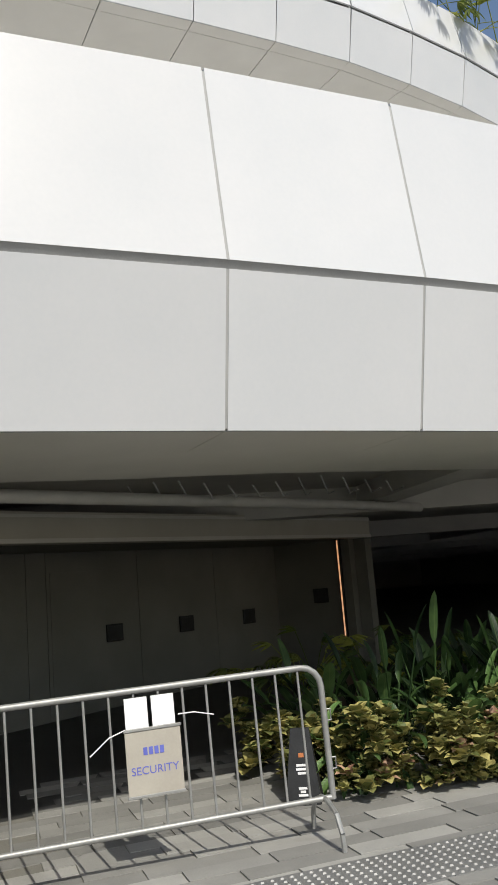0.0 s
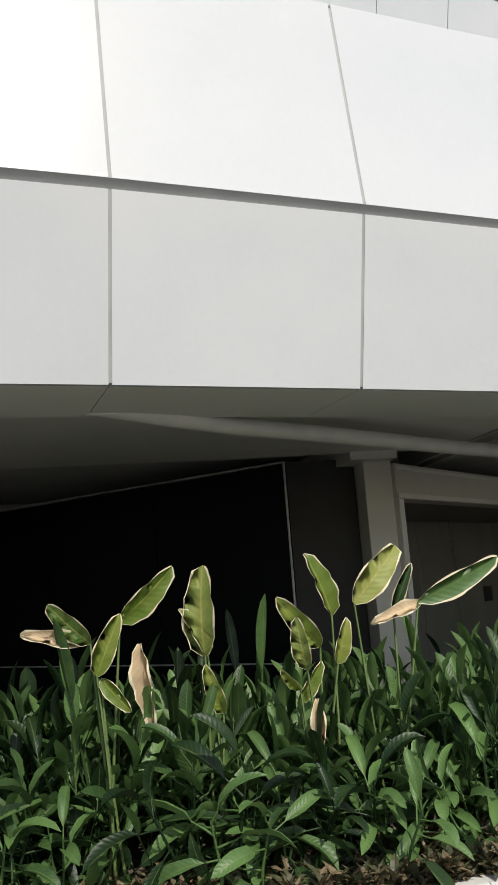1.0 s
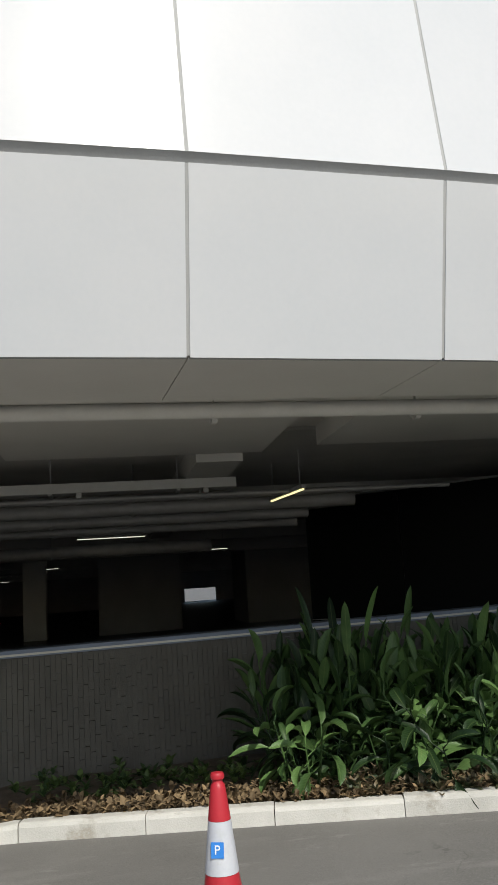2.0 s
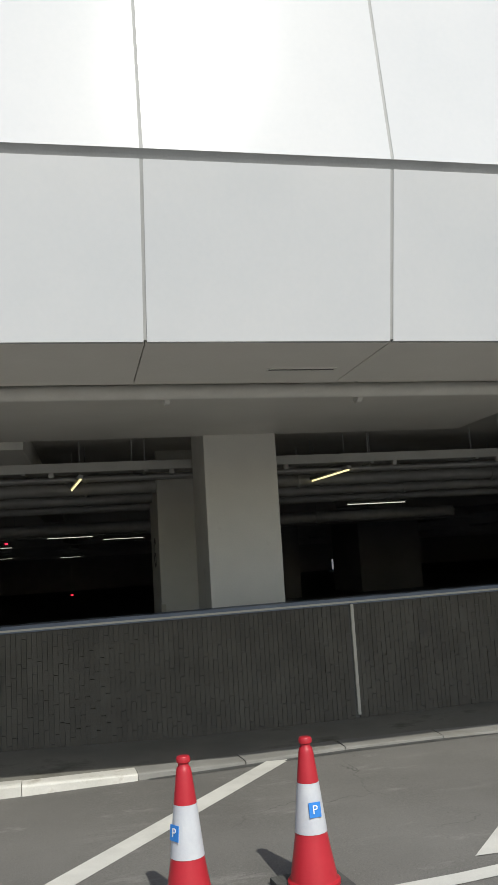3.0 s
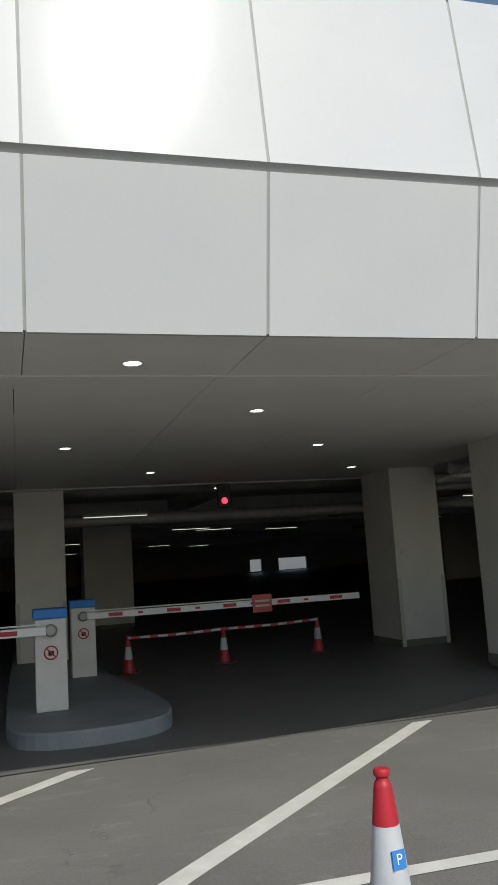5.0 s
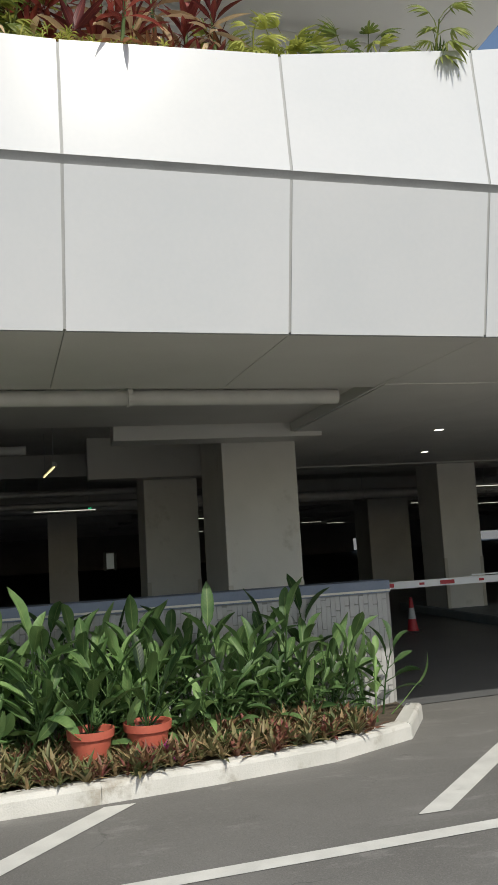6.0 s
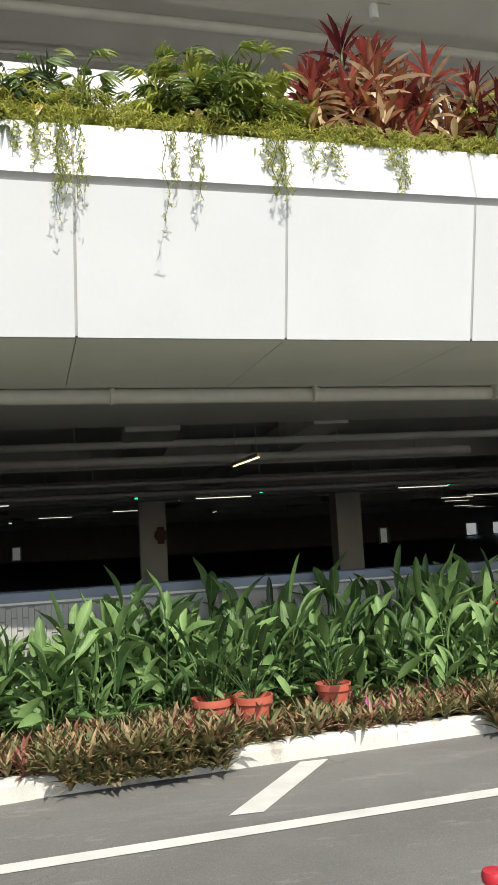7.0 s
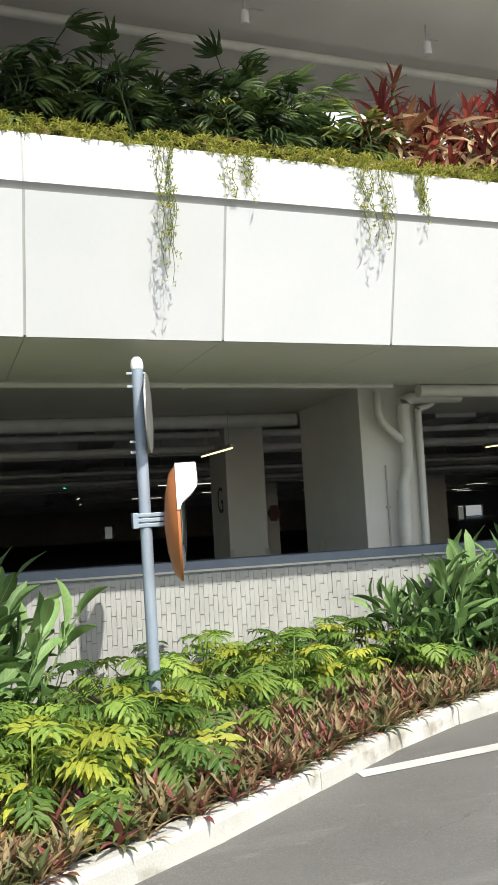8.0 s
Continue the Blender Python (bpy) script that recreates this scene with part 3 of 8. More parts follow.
def build_facade():
    root = thing("wall_facade", "white metal panel cladding round the car park building", "facade", kind="structure")
    back = bmesh.new()
    gap, th = 0.010, 0.035
    n = len(JOINT) - 1
    for i in range(1, n - 1):
        a, b = JOINT[i], JOINT[i + 1]
        na, nb = outward(i), outward(i + 1)
        d = (b - a).normalized()
        ea, eb = a + d * gap, b - d * gap
        up = Vector((0, 0, 1))
        # lower panel, leaning out towards its top
        zc = Z_CREASE - 0.054
        kc = OUT_CREASE - 0.02
        f = [eb + up * Z_EDGE, ea + up * Z_EDGE, ea + na * kc + up * zc, eb + nb * kc + up * zc]
        r = [p - (na + nb) / 2 * th for p in f]
        bm = bmesh.new()
        hexa(bm, f, r)
        bmesh.ops.recalc_face_normals(bm, faces=bm.faces)
        part("panel", bm, M_PANEL, root)
        # upper panel, leaning back
        za, oa = top_of(i)
        zb, ob = top_of(i + 1)
        if i - EXTRA == 30:
            za, oa = 4.50, 0.19
        z1 = Z_CREASE
        bm = bmesh.new()
        steps = 6
        rows = []
        for k in range(steps + 1):
            t = k / steps
            c = t * (1.06 - 0.06 * t)
            rows.append(((eb, nb, OUT_CREASE + (ob - OUT_CREASE) * c, z1 + (zb - z1) * t), (ea, na, OUT_CREASE + (oa - OUT_CREASE) * c, z1 + (za - z1) * t)))
        # the curved face is a sheet of its own, so that its shading stays smooth
        sheet = [[bm.verts.new(p + q * o + up * z) for p, q, o, z in row] for row in rows]
        for k in range(steps):
            fc = bm.faces.new((sheet[k][0], sheet[k][1], sheet[k + 1][1], sheet[k + 1][0]))
            fc.normal_update()
            if fc.normal.dot(na) < 0:
                fc.normal_flip()
            fc.smooth = True
        fr = [[bm.verts.new(p + q * (o - 0.0005) + up * z) for p, q, o, z in row] for row in rows]
        bk = [[bm.verts.new(p + q * (o - th) + up * z) for p, q, o, z in row] for row in rows]
        tp = [bm.verts.new(p + q * (o - 0.24) + up * (z - 0.004)) for p, q, o, z in rows[-1]]
        for k in range(steps):
            bm.faces.new((bk[k][1], bk[k][0], bk[k + 1][0], bk[k + 1][1]))
            for s in (0, 1):
                bm.faces.new((fr[k][s], fr[k + 1][s], bk[k + 1][s], bk[k][s]))
        bm.faces.new((fr[0][1], fr[0][0], bk[0][0], bk[0][1]))
        bm.faces.new((fr[-1][0], fr[-1][1], bk[-1][1], bk[-1][0]))
        bm.faces.new((bk[-1][0], bk[-1][1], tp[1], tp[0]))
        part("panel", bm, M_PANEL, root)
        # backing behind the open joints
        o1, o2, deep = 0.004, 0.0035, 0.052
        levels = [(Z_EDGE + 0.012, -o1, -o1), (zc - 0.001, kc - o1, kc - o1), (zc, OUT_CREASE - deep, OUT_CREASE - deep), (Z_CREASE, OUT_CREASE - 0.003, OUT_CREASE - 0.003)]
        spans = [(levels[0], levels[1]), (levels[2], levels[3])]
        for k in range(steps):
            ends = []
            for t in (k / steps, (k + 1) / steps - (0.02 if k == steps - 1 else 0)):
                c = t * (1.06 - 0.06 * t)
                ends.append((None, OUT_CREASE + (oa - OUT_CREASE) * c - o2, OUT_CREASE + (ob - OUT_CREASE) * c - o2, Z_CREASE + (za - Z_CREASE) * t, Z_CREASE + (zb - Z_CREASE) * t))
            spans.append(ends)
        for lo, hi in spans:
            p0, q0, p1, q1 = lo[1], lo[2], hi[1], hi[2]
            z0, za1, zb1 = lo[0], hi[0], hi[0]
            if z0 is None:
                za0, zb0, za1, zb1 = lo[3], lo[4], hi[3], hi[4]
            else:
                za0 = zb0 = z0
            hexa(back, [b + nb * q0 + up * zb0, a + na * p0 + up * za0, a + na * p1 + up * za1, b + nb * q1 + up * zb1],
                 [b - nb * 0.2 + up * zb0, a - na * 0.2 + up * za0, a - na * 0.2 + up * za1, b - nb * 0.2 + up * zb1])
    bmesh.ops.recalc_face_normals(back, faces=back.faces)
    part("backing", back, M_JOINT, root, "recessed grey joint backing")
    return root


def build_soffits():
    """Painted edge soffit in bays with open joints, and the lower entrance ceiling."""
    bm = bmesh.new()
    n = len(JOINT) - 1
    for i in range(1, n - 1):
        a, b = JOINT[i], JOINT[i + 1]
        na, nb = outward(i), outward(i + 1)
        d = (b - a).normalized() * 0.0035
        deep_a, deep_b = soffit_depth(a.x), soffit_depth(b.x)
        for x, y0, y1 in ((0, 0.04, 1),):
            f = [a + d - na * 0.04, b - d - nb * 0.04, b - d - nb * deep_b, a + d - na * deep_a]
            lo = [p + Vector((0, 0, Z_EDGE)) for p in f]
            hi = [p + Vector((0, 0, Z_EDGE + 0.012)) for p in f]
            hexa(bm, lo, hi)
    bmesh.ops.recalc_face_normals(bm, faces=bm.faces)
    setting("ceiling_soffit", bm, M_SOFFIT, "beige painted soffit panels under the cladding", "ceiling")
    up = bmesh.new()
    for i in range(1, n - 1):
        a, b = JOINT[i], JOINT[i + 1]
        na, nb = outward(i), outward(i + 1)
        da, db = soffit_depth(a.x), soffit_depth(b.x)
        hexa(up, [a - na * 0.02 + Vector((0, 0, Z_EDGE + 0.03)), b - nb * 0.02 + Vector((0, 0, Z_EDGE + 0.03)), b - nb * (db + 0.03) + Vector((0, 0, Z_EDGE + 0.03)), a - na * (da + 0.03) + Vector((0, 0, Z_EDGE + 0.03))],
             [a - na * 0.02 + Vector((0, 0, 4.3)), b - nb * 0.02 + Vector((0, 0, 4.3)), b - nb * (db + 0.03) + Vector((0, 0, 4.3)), a - na * (da + 0.03) + Vector((0, 0, 4.3))])
    bmesh.ops.recalc_face_normals(up, faces=up.faces)
    setting("ceiling_edge_beam", up, M_SLAB, "concrete edge beam above the soffit", "ceiling")


build_facade()
build_soffits()

# ---- ceilings, floor, walls of the car park ----
COFFERS = [5.87, 8.72, 14.55, 17.7, 20.85]


def build_ceilings():
    bm = bmesh.new()
    # painted slab behind the soffit with shallow pockets
    xs = [3.9]
    for c in COFFERS:
        xs += [c, c + 0.52]
    xs += [24.5]
    for k, (x0, x1) in enumerate(zip(xs, xs[1:])):
        y0 = max(face_y(x0) + soffit_depth(x0), face_y(x1) + soffit_depth(x1)) - 0.05
        if k % 2 == 0:
            box(bm, x0, x1, y0, 4.55 if x0 < 17 else 4.22, 3.2, 3.5)
        else:
            box(bm, x0, x1, y0, 2.3, 3.2, 3.5)
            box(bm, x0, x1, 2.3, 4.55 if x0 < 17 else 4.22, 3.4, 3.5)
    setting("ceiling_front_slab", bm, M_SOFFIT, "beige painted slab with shallow pockets", "ceiling")
    bm = bmesh.new()
    box(bm, -60, 60, 4.55, 76, 3.42, 3.7)
    for x in range(-55, 60, 8):
        box(bm, x, x + 0.5, 4.6, 76, 3.12, 3.42)
    for y in (9.6, 18, 26.4, 34.8, 43.2, 51.6, 60, 68.4):
        box(bm, -60, 60, y, y + 0.5, 3.02, 3.42)
    setting("ceiling_deep_slab", bm, M_SLAB, "bare concrete slab with beams over the parking deck", "ceiling")
    bm = bmesh.new()
    box(bm, -60, -7.6, 0.4, 4.6, 3.16, 3.5)
    setting("ceiling_left_slab", bm, M_SOFFIT, "bare concrete slab behind the soffit", "ceiling")
    # entrance ceiling, flat and painted, with panel joints
    bm = bmesh.new()
    x = -7.6
    while x < 3.85:
        y = 1.0 + 0.9
        x1 = min(x + 1.5058, 3.88)
        rows = [(1.12 if x > -5 else 1.6, 4.0), (4.006, 8.0), (8.006, 11.5)]
        for a, b in rows:
            box(bm, x + 0.003, x1 - 0.003, a, b, 3.045, 3.07)
        x = x1
    setting("ceiling_entrance", bm, M_SOFFIT, "smooth painted ceiling over the vehicle entrance", "ceiling")
    bm = bmesh.new()
    box(bm, 24.5, 26.86, face_y(26.8) + 0.8, 14, 3.5, 3.7)
    for x in (26.26, 26.5, 26.6):
        box(bm, x, x + 0.06, face_y(26.8) + 0.8, 6.5, 3.24, 3.5)
    setting("ceiling_lobby_slab", bm, M_SLAB, "bare slab with ribs beside the lobby front", "ceiling")
    # Void ceiling coloured near black in place of the gap's unlit depth.
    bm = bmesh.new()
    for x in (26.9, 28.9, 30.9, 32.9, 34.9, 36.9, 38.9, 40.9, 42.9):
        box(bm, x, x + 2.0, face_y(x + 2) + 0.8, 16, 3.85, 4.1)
    setting("ceiling_lobby_void", bm, surface("shade_coloured_void", (0.05, 0.05, 0.052), (0.09, 0.09, 0.092), 1.2, 0.8, 0.1), "ceiling void with services, its gloom put into a dark colour", "ceiling")
    # flat painted slab before the lobby, whose rear edge slants away from the facade
    bm = bmesh.new()
    rear = [(26.68, 4.1), (28.2, 4.62), (29.4, 4.88), (30.5, 5.0), (31.4, 5.1), (32.7, 5.32), (40, 6.6)]
    for (x0, y0), (x1, y1) in zip(rear, rear[1:]):
        lo = [(x0, face_y(x0) + 0.72, 3.1), (x1, face_y(x1) + 0.72, 3.1), (x1, y1, 3.1), (x0, y0, 3.1)]
        hexa(bm, [Vector(p) for p in lo], [Vector(p) + Vector((0, 0, 0.25)) for p in lo])
    box(bm, 24.5, 26.1, face_y(25.6) + 0.74, 4.7, 3.2, 3.5)
    box(bm, 20.5, 24.496, 4.224, 4.72, 3.2, 3.5)
    bmesh.ops.recalc_face_normals(bm, faces=bm.faces)
    setting("ceiling_lobby_front", bm, M_SOFFIT, "beige painted slab before the lobby mouth", "ceiling")
    bm = bmesh.new()
    box(bm, -9.9, -7.22, 4.65, 5.15, 2.985, 3.42, 0.01)
    box(bm, -10.1, -7.2, 7.5, 7.97, 2.77, 3.42, 0.01)
    setting("ceiling_cross_beam", bm, M_SOFFIT, "painted downstand beams over the columns", "ceiling")
    bm = bmesh.new()
    box(bm, -7.64, -7.604, 1.3, 4.64, 3.05, 3.3, 0.004)
    setting("trim_ceiling_step", bm, M_SOFFIT, "painted step between the entrance ceiling and the slab", "trim")
    bm = bmesh.new()
    pts_a, pts_b = [], []
    for x in (26.8, 28.3, 30.3, 32, 34, 37, 41):
        pts_a.append((x, face_y(x) + 0.78))
        pts_b.append((x + 0.3, face_y(x) + 2.15 if x > 27.5 else face_y(x) + 2.3))
    for k in range(len(pts_a) - 1):
        q = [pts_a[k], pts_a[k + 1], pts_b[k + 1], pts_b[k]]
        hexa(bm, [(x, y, 3.062) for x, y in q], [(x, y, 3.3) for x, y in q])
    bmesh.ops.recalc_face_normals(bm, faces=bm.faces)
    setting("ceiling_lobby_drop", bm, M_SOFFIT, "painted dropped ceiling before the lobby", "ceiling")


def build_shell():
    bm = bmesh.new()
    # three daylit openings in the far wall
    box(bm, -60, 19.4, 76, 76.3, -0.5, 3.6)
    box(bm, 20.6, 22.4, 76, 76.3, -0.5, 3.6)
    box(bm, 25.4, 33.6, 76, 76.3, -0.5, 3.6)
    box(bm, 36.2, 60, 76, 76.3, -0.5, 3.6)
    for x0, x1 in ((19.4, 20.6), (22.4, 25.4), (33.6, 36.2)):
        box(bm, x0, x1, 76, 76.3, -0.5, 0.35)
        box(bm, x0, x1, 76, 76.3, 1.55, 3.6)
    setting("wall_north", bm, M_LIGHTENED_CONC, "concrete back wall of the parking deck, lightened to imitate haze", "wall")
    # Added walls, placed to screen the daylit openings from some camera positions.
    bm = bmesh.new()
    box(bm, 15.4, 18.6, 29, 33, -0.5, 3.5)
    box(bm, 21.2, 23.9, 29, 33, -0.5, 3.5)
    setting("wall_added_screen", bm, M_LIGHTENED_CONC, "concrete walls added deep in the deck to screen the far openings", "wall")
    bm = bmesh.new()
    box(bm, -60.3, -60, 0, 76.3, -0.5, 3.6)
    setting("wall_west", bm, M_LIGHTENED_CONC, "concrete end wall, lightened to imitate haze", "wall")
    bm = bmesh.new()
    box(bm, 60, 60.3, 5, 76.3, -0.5, 3.6)
    setting("wall_east", bm, M_LIGHTENED_CONC, "concrete end wall, lightened to imitate haze", "wall")
    bm = bmesh.new()
    xs = [-60, -32, -24, -16, -8, 0, 4, 8, 12, 16, 20.6]
    strip_loft(bm, [(x, along(WALL_LEFT, x) + 0.2 if x < -7 else (2.8 if x < 4 else 4.2), ground_z(x) + 0.006) for x in xs], [(x, 76, ground_z(x) + 0.006) for x in xs])
    strip_loft(bm, [(x, 15, ground_z(x) + 0.006) for x in (20.6, 30, 45, 60)], [(x, 76, ground_z(x) + 0.006) for x in (20.6, 30, 45, 60)])
    bmesh.ops.recalc_face_normals(bm, faces=bm.faces)
    setting("floor", bm, surface("parking_floor", (0.11, 0.111, 0.112), (0.15, 0.15, 0.15), 0.8, 0.5, 0.05), "dark sealed concrete parking floor", "floor")
    # roof deck behind the cladding, unseen; its pale colour bounces light to the soffits above
    bm = bmesh.new()
    for p, q in zip(JOINT, JOINT[1:]):
        quad = [(q.x, q.y + 0.24), (p.x, p.y + 0.24), (p.x, 76.3), (q.x, 76.3)]
        hexa(bm, [(x, y, 4.41) for x, y in quad], [(x, y, 4.31) for x, y in quad])
    bmesh.ops.remove_doubles(bm, verts=bm.verts, dist=0.001)
    inner = [f for f in bm.faces if abs(f.normal.z) < 0.5 and len(f.verts) == 4 and abs(f.calc_center_median().y - 38) < 6]
    bmesh.ops.delete(bm, geom=list({f for f in inner}), context="FACES_ONLY")
    bmesh.ops.recalc_face_normals(bm, faces=bm.faces)
    setting("ceiling_roof_deck", bm, M_ROOF, "unseen roof deck above the parking level, made pale to bounce light", "roof")


build_ceilings()
build_shell()


def column(x0, x1, y0, y1, label, top=3.45, guards=True, base=0.0):
    z0 = ground_z((x0 + x1) / 2) + base
    root = thing("column", label, "column", "car park columns", pose((x0 + x1) / 2, (y0 + y1) / 2, z0), kind="structure")
    w, d, h = (x1 - x0) / 2, (y1 - y0) / 2, top - z0
    bm = bmesh.new()
    box(bm, -w, w, -d, d, 0, h, 0.012)
    part("shaft", bm, M_COLUMN, root)
    if guards:
        for sx in (-1, 1):
            bm = bmesh.new()
            box(bm, sx * w - 0.06 * (sx > 0) - 0.004, sx * w + 0.06 * (sx < 0) + 0.004, -d - 0.008, -d + 0.06, 0.0, 1.15, 0.003)
            part("corner_guard", bm, M_FRAME, root, "grey corner guard")
    bm = bmesh.new()
    box(bm, -w - 0.004, w + 0.004, -d - 0.004, d + 0.004, 0, 0.12)
    part("skirting", bm, M_STRIP, root)
    return root


column(11.46, 12.29, 4.5, 5.6, "beige painted concrete column behind the tiled wall")
column(3.01, 3.86, 4.15, 5.3, "beige painted concrete column with a red hose sign", 3.1, base=0.055)
column(3.1, 3.98, 8.1, 9.3, "beige painted concrete column inside the entrance", 3.1)
column(-3.12, -2.28, 9.8, 10.8, "beige painted concrete column on the entrance island", 3.1)
column(-20.17, -19.36, 1.78, 4.0, "pale painted concrete column with white downpipes")
column(-8.45, -7.43, 5.2, 6.8, "beige painted concrete column behind the planting")
column(-9.2, -8.32, 8.0, 9.1, "beige painted concrete column further inside")
COL_G = column(-20.93, -20.28, 5.6, 6.8, "beige painted concrete column with a black letter")
COL_H = column(11.13, 11.95, 7.2, 8.7, "shaded concrete column with a black letter")
for _x, _y in ((-10.8, 18.6), (-16.9, 18.6), (-28.8, 5.6), (-28.8, 14), (12.8, 27)):
    column(_x, _x + 0.8, _y, _y + 0.8, "shaded concrete column deep in the car park", guards=False)

_root = thing("hose_reel", "red hose reel drum on a dark column", "hose reel", m=pose(-16.28, 18.5, 0))
bm = bmesh.new()
tube(bm, [(0, -0.09, 1.75), (0, 0.09, 1.75)], 0.19, 24)
part("drum", bm, M_HOSE_RED, _root)
bm = bmesh.new()
box(bm, -0.1, 0.1, 0.0, 0.1, 1.5, 2.0, 0.02)
part("wall_bracket", bm, M_HOSE_RED, _root)

column(-1.33, 0.0, 18.3, 19.5, "wide shaded concrete column behind the gates", guards=False)

# ---- parapet walls of upright staggered tiles ----


def tile_wall(name, line, x0, x1, near, mat, mat_far, label, top=1.2, joints=(), grout=None, cap=0.035):
    """A low wall: core, coping, and upright tiles in staggered courses; near: the stretch whose tiles are single pieces."""
    root = thing(name, label, "wall", kind="structure")
    core, cope = bmesh.new(), bmesh.new()
    xs = [x0 + (x1 - x0) * k / 24 for k in range(25)]
    th = 0.2
    for a, b in zip(xs, xs[1:]):
        ya, yb, ga, gb = along(line, a), along(line, b), ground_z(a), ground_z(b)
        hexa(core, [(a, ya + 0.014, ga - 0.05), (b, yb + 0.014, gb - 0.05), (b, yb + 0.014, gb + top - 0.03), (a, ya + 0.014, ga + top - 0.03)],
             [(a, ya + th, ga - 0.05), (b, yb + th, gb - 0.05), (b, yb + th, gb + top - 0.03), (a, ya + th, ga + top - 0.03)])
        hexa(cope, [(a, ya - 0.018, ga + top - 0.03), (b, yb - 0.018, gb + top - 0.03), (b, yb - 0.018, gb + top + cap), (a, ya - 0.018, ga + top + cap)],
             [(a, ya + th + 0.02, ga + top - 0.03), (b, yb + th + 0.02, gb + top - 0.03), (b, yb + th + 0.02, gb + top + cap + 0.004), (a, ya + th + 0.02, ga + top + cap + 0.004)])
    for bm in (core, cope):
        bmesh.ops.recalc_face_normals(bm, faces=bm.faces)
    part("core", core, grout, root)
    part("coping", cope, M_COPING, root, "blue-grey coping along the wall top")
    lip = bmesh.new()
    for a, b in zip(xs, xs[1:]):
        ya, yb, ga, gb = along(line, a), along(line, b), ground_z(a) + top, ground_z(b) + top
        hexa(lip, [(a, ya - 0.024, ga - 0.016), (b, yb - 0.024, gb - 0.016), (b, yb - 0.024, gb + 0.003), (a, ya - 0.024, ga + 0.003)], [(a, ya - 0.019, ga - 0.016), (b, yb - 0.019, gb - 0.016), (b, yb - 0.019, gb + 0.003), (a, ya - 0.019, ga + 0.003)])
    bmesh.ops.recalc_face_normals(lip, faces=lip.faces)
    part("coping_lip", lip, M_FRAME, root, "pale front edge of the coping")
    rnd = random.Random(11)
    w, h, g = 0.048, 0.27, 0.0034
    rest = bmesh.new()
    shared = {}
    x = x0
    k = 0
    while x < x1 - w:
        y, gz = along(line, x + w / 2), ground_z(x)
        z = gz + 0.02 - (0.0, 0.13, 0.05, 0.2)[k % 4] - rnd.uniform(0, 0.06)
        k += 1
        while z < gz + top - 0.04:
            lo, hi = max(z, gz + 0.0), min(z + h - (0.005 if mat is M_TILE else 0.013), gz + top - 0.034)
            z += h
            if hi - lo < 0.02:
                continue
            out = rnd.uniform(-0.004, 0.005)
            skip = any(abs(x + w / 2 - j) < w / 2 for j in joints)
            if skip:
                continue
            if near[0] < x < near[1]:
                key = round((hi - lo) * 50)
                if key not in shared:
                    bm = bmesh.new()
                    box(bm, 0, w - g, 0, 0.02, 0, key / 50)
                    shared[key] = done("tile", bm, mat)
                ob = part("tile", shared[key], None, root)
                ob.location = (x, y + out, lo)
            else:
                box(rest, x, x + w - g, y + out, y + 0.02, lo, hi)
        x += w
    ob = part("tile_courses", rest, mat_far, root)
    ob["kind"] = "stuff"
    for j in joints:
        bm = bmesh.new()
        yj, gj = along(line, j), ground_z(j)
        box(bm, j - 0.016, j + 0.016, yj - 0.012, yj + 0.02, gj + 0.05, gj + top + 0.012, 0.003)
        part("movement_joint", bm, M_FRAME, root, "pale upright joint strip")
    return root


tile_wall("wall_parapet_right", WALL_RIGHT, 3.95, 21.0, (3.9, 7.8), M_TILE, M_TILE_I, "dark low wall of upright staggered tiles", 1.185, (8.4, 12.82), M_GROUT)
tile_wall("wall_parapet_left", WALL_LEFT, -36.0, -7.5, (-24.6, -21.2), M_TILE_L, M_TILE_LI, "grey low wall of upright staggered tiles", 1.165, (-15.2,), M_GROUT_L, 0.085)

# ---- road markings ----


def stripe(pts, width, label):
    bm = bmesh.new()
    fine = []
    for a, b in zip(pts, pts[1:]):
        n = max(1, int(abs(b[0] - a[0]) / 0.8))
        fine += [(a[0] + (b[0] - a[0]) * k / n, a[1] + (b[1] - a[1]) * k / n) for k in range(n)]
    fine.append(pts[-1])
    flat = abs(pts[-1][1] - pts[0][1]) < 0.35 * abs(pts[-1][0] - pts[0][0])
    h = width / 2
    a = [(x, y - h, ground_z(x) + 0.005) if flat else (x - h * 1.42, y, ground_z(x) + 0.005) for x, y in fine]
    b = [(x, y + h, ground_z(x) + 0.005) if flat else (x + h * 1.42, y, ground_z(x) + 0.005) for x, y in fine]
    strip_loft(bm, a, b)
    bmesh.ops.recalc_face_normals(bm, faces=bm.faces)
    if bm.faces[:] and bm.faces[:][0].normal.z < 0:
        bmesh.ops.reverse_faces(bm, faces=bm.faces)
    return setting("road_marking", bm, M_LINE, label, "road marking")


for _far, _near in (((14.43, 2.36), (12.3, -0.13)), ((11.68, 2.5), (9.43, -0.36)), ((8.82, 2.22), (6.53, -0.52)), ((6.3, 2.18), (3.56, -0.45)), ((3.86, 2.72), (0.5, -0.5)),
                    ((0.62, 2.6), (-2.44, -0.45)), ((-2.6, 2.46), (-5.55, -0.52)), ((-5.6, 2.3), (-8.45, -0.62)), ((-10.26, 0.34), (-11.23, -0.83)), ((-13.45, -0.02), (-14.18, -1.17)),
                    ((-16.45, -0.38), (-17.12, -1.37)), ((-19.48, -1.1), (-20.05, -1.84))):
    stripe([_far, _near], 0.15, "white painted slanting road line, slightly worn")
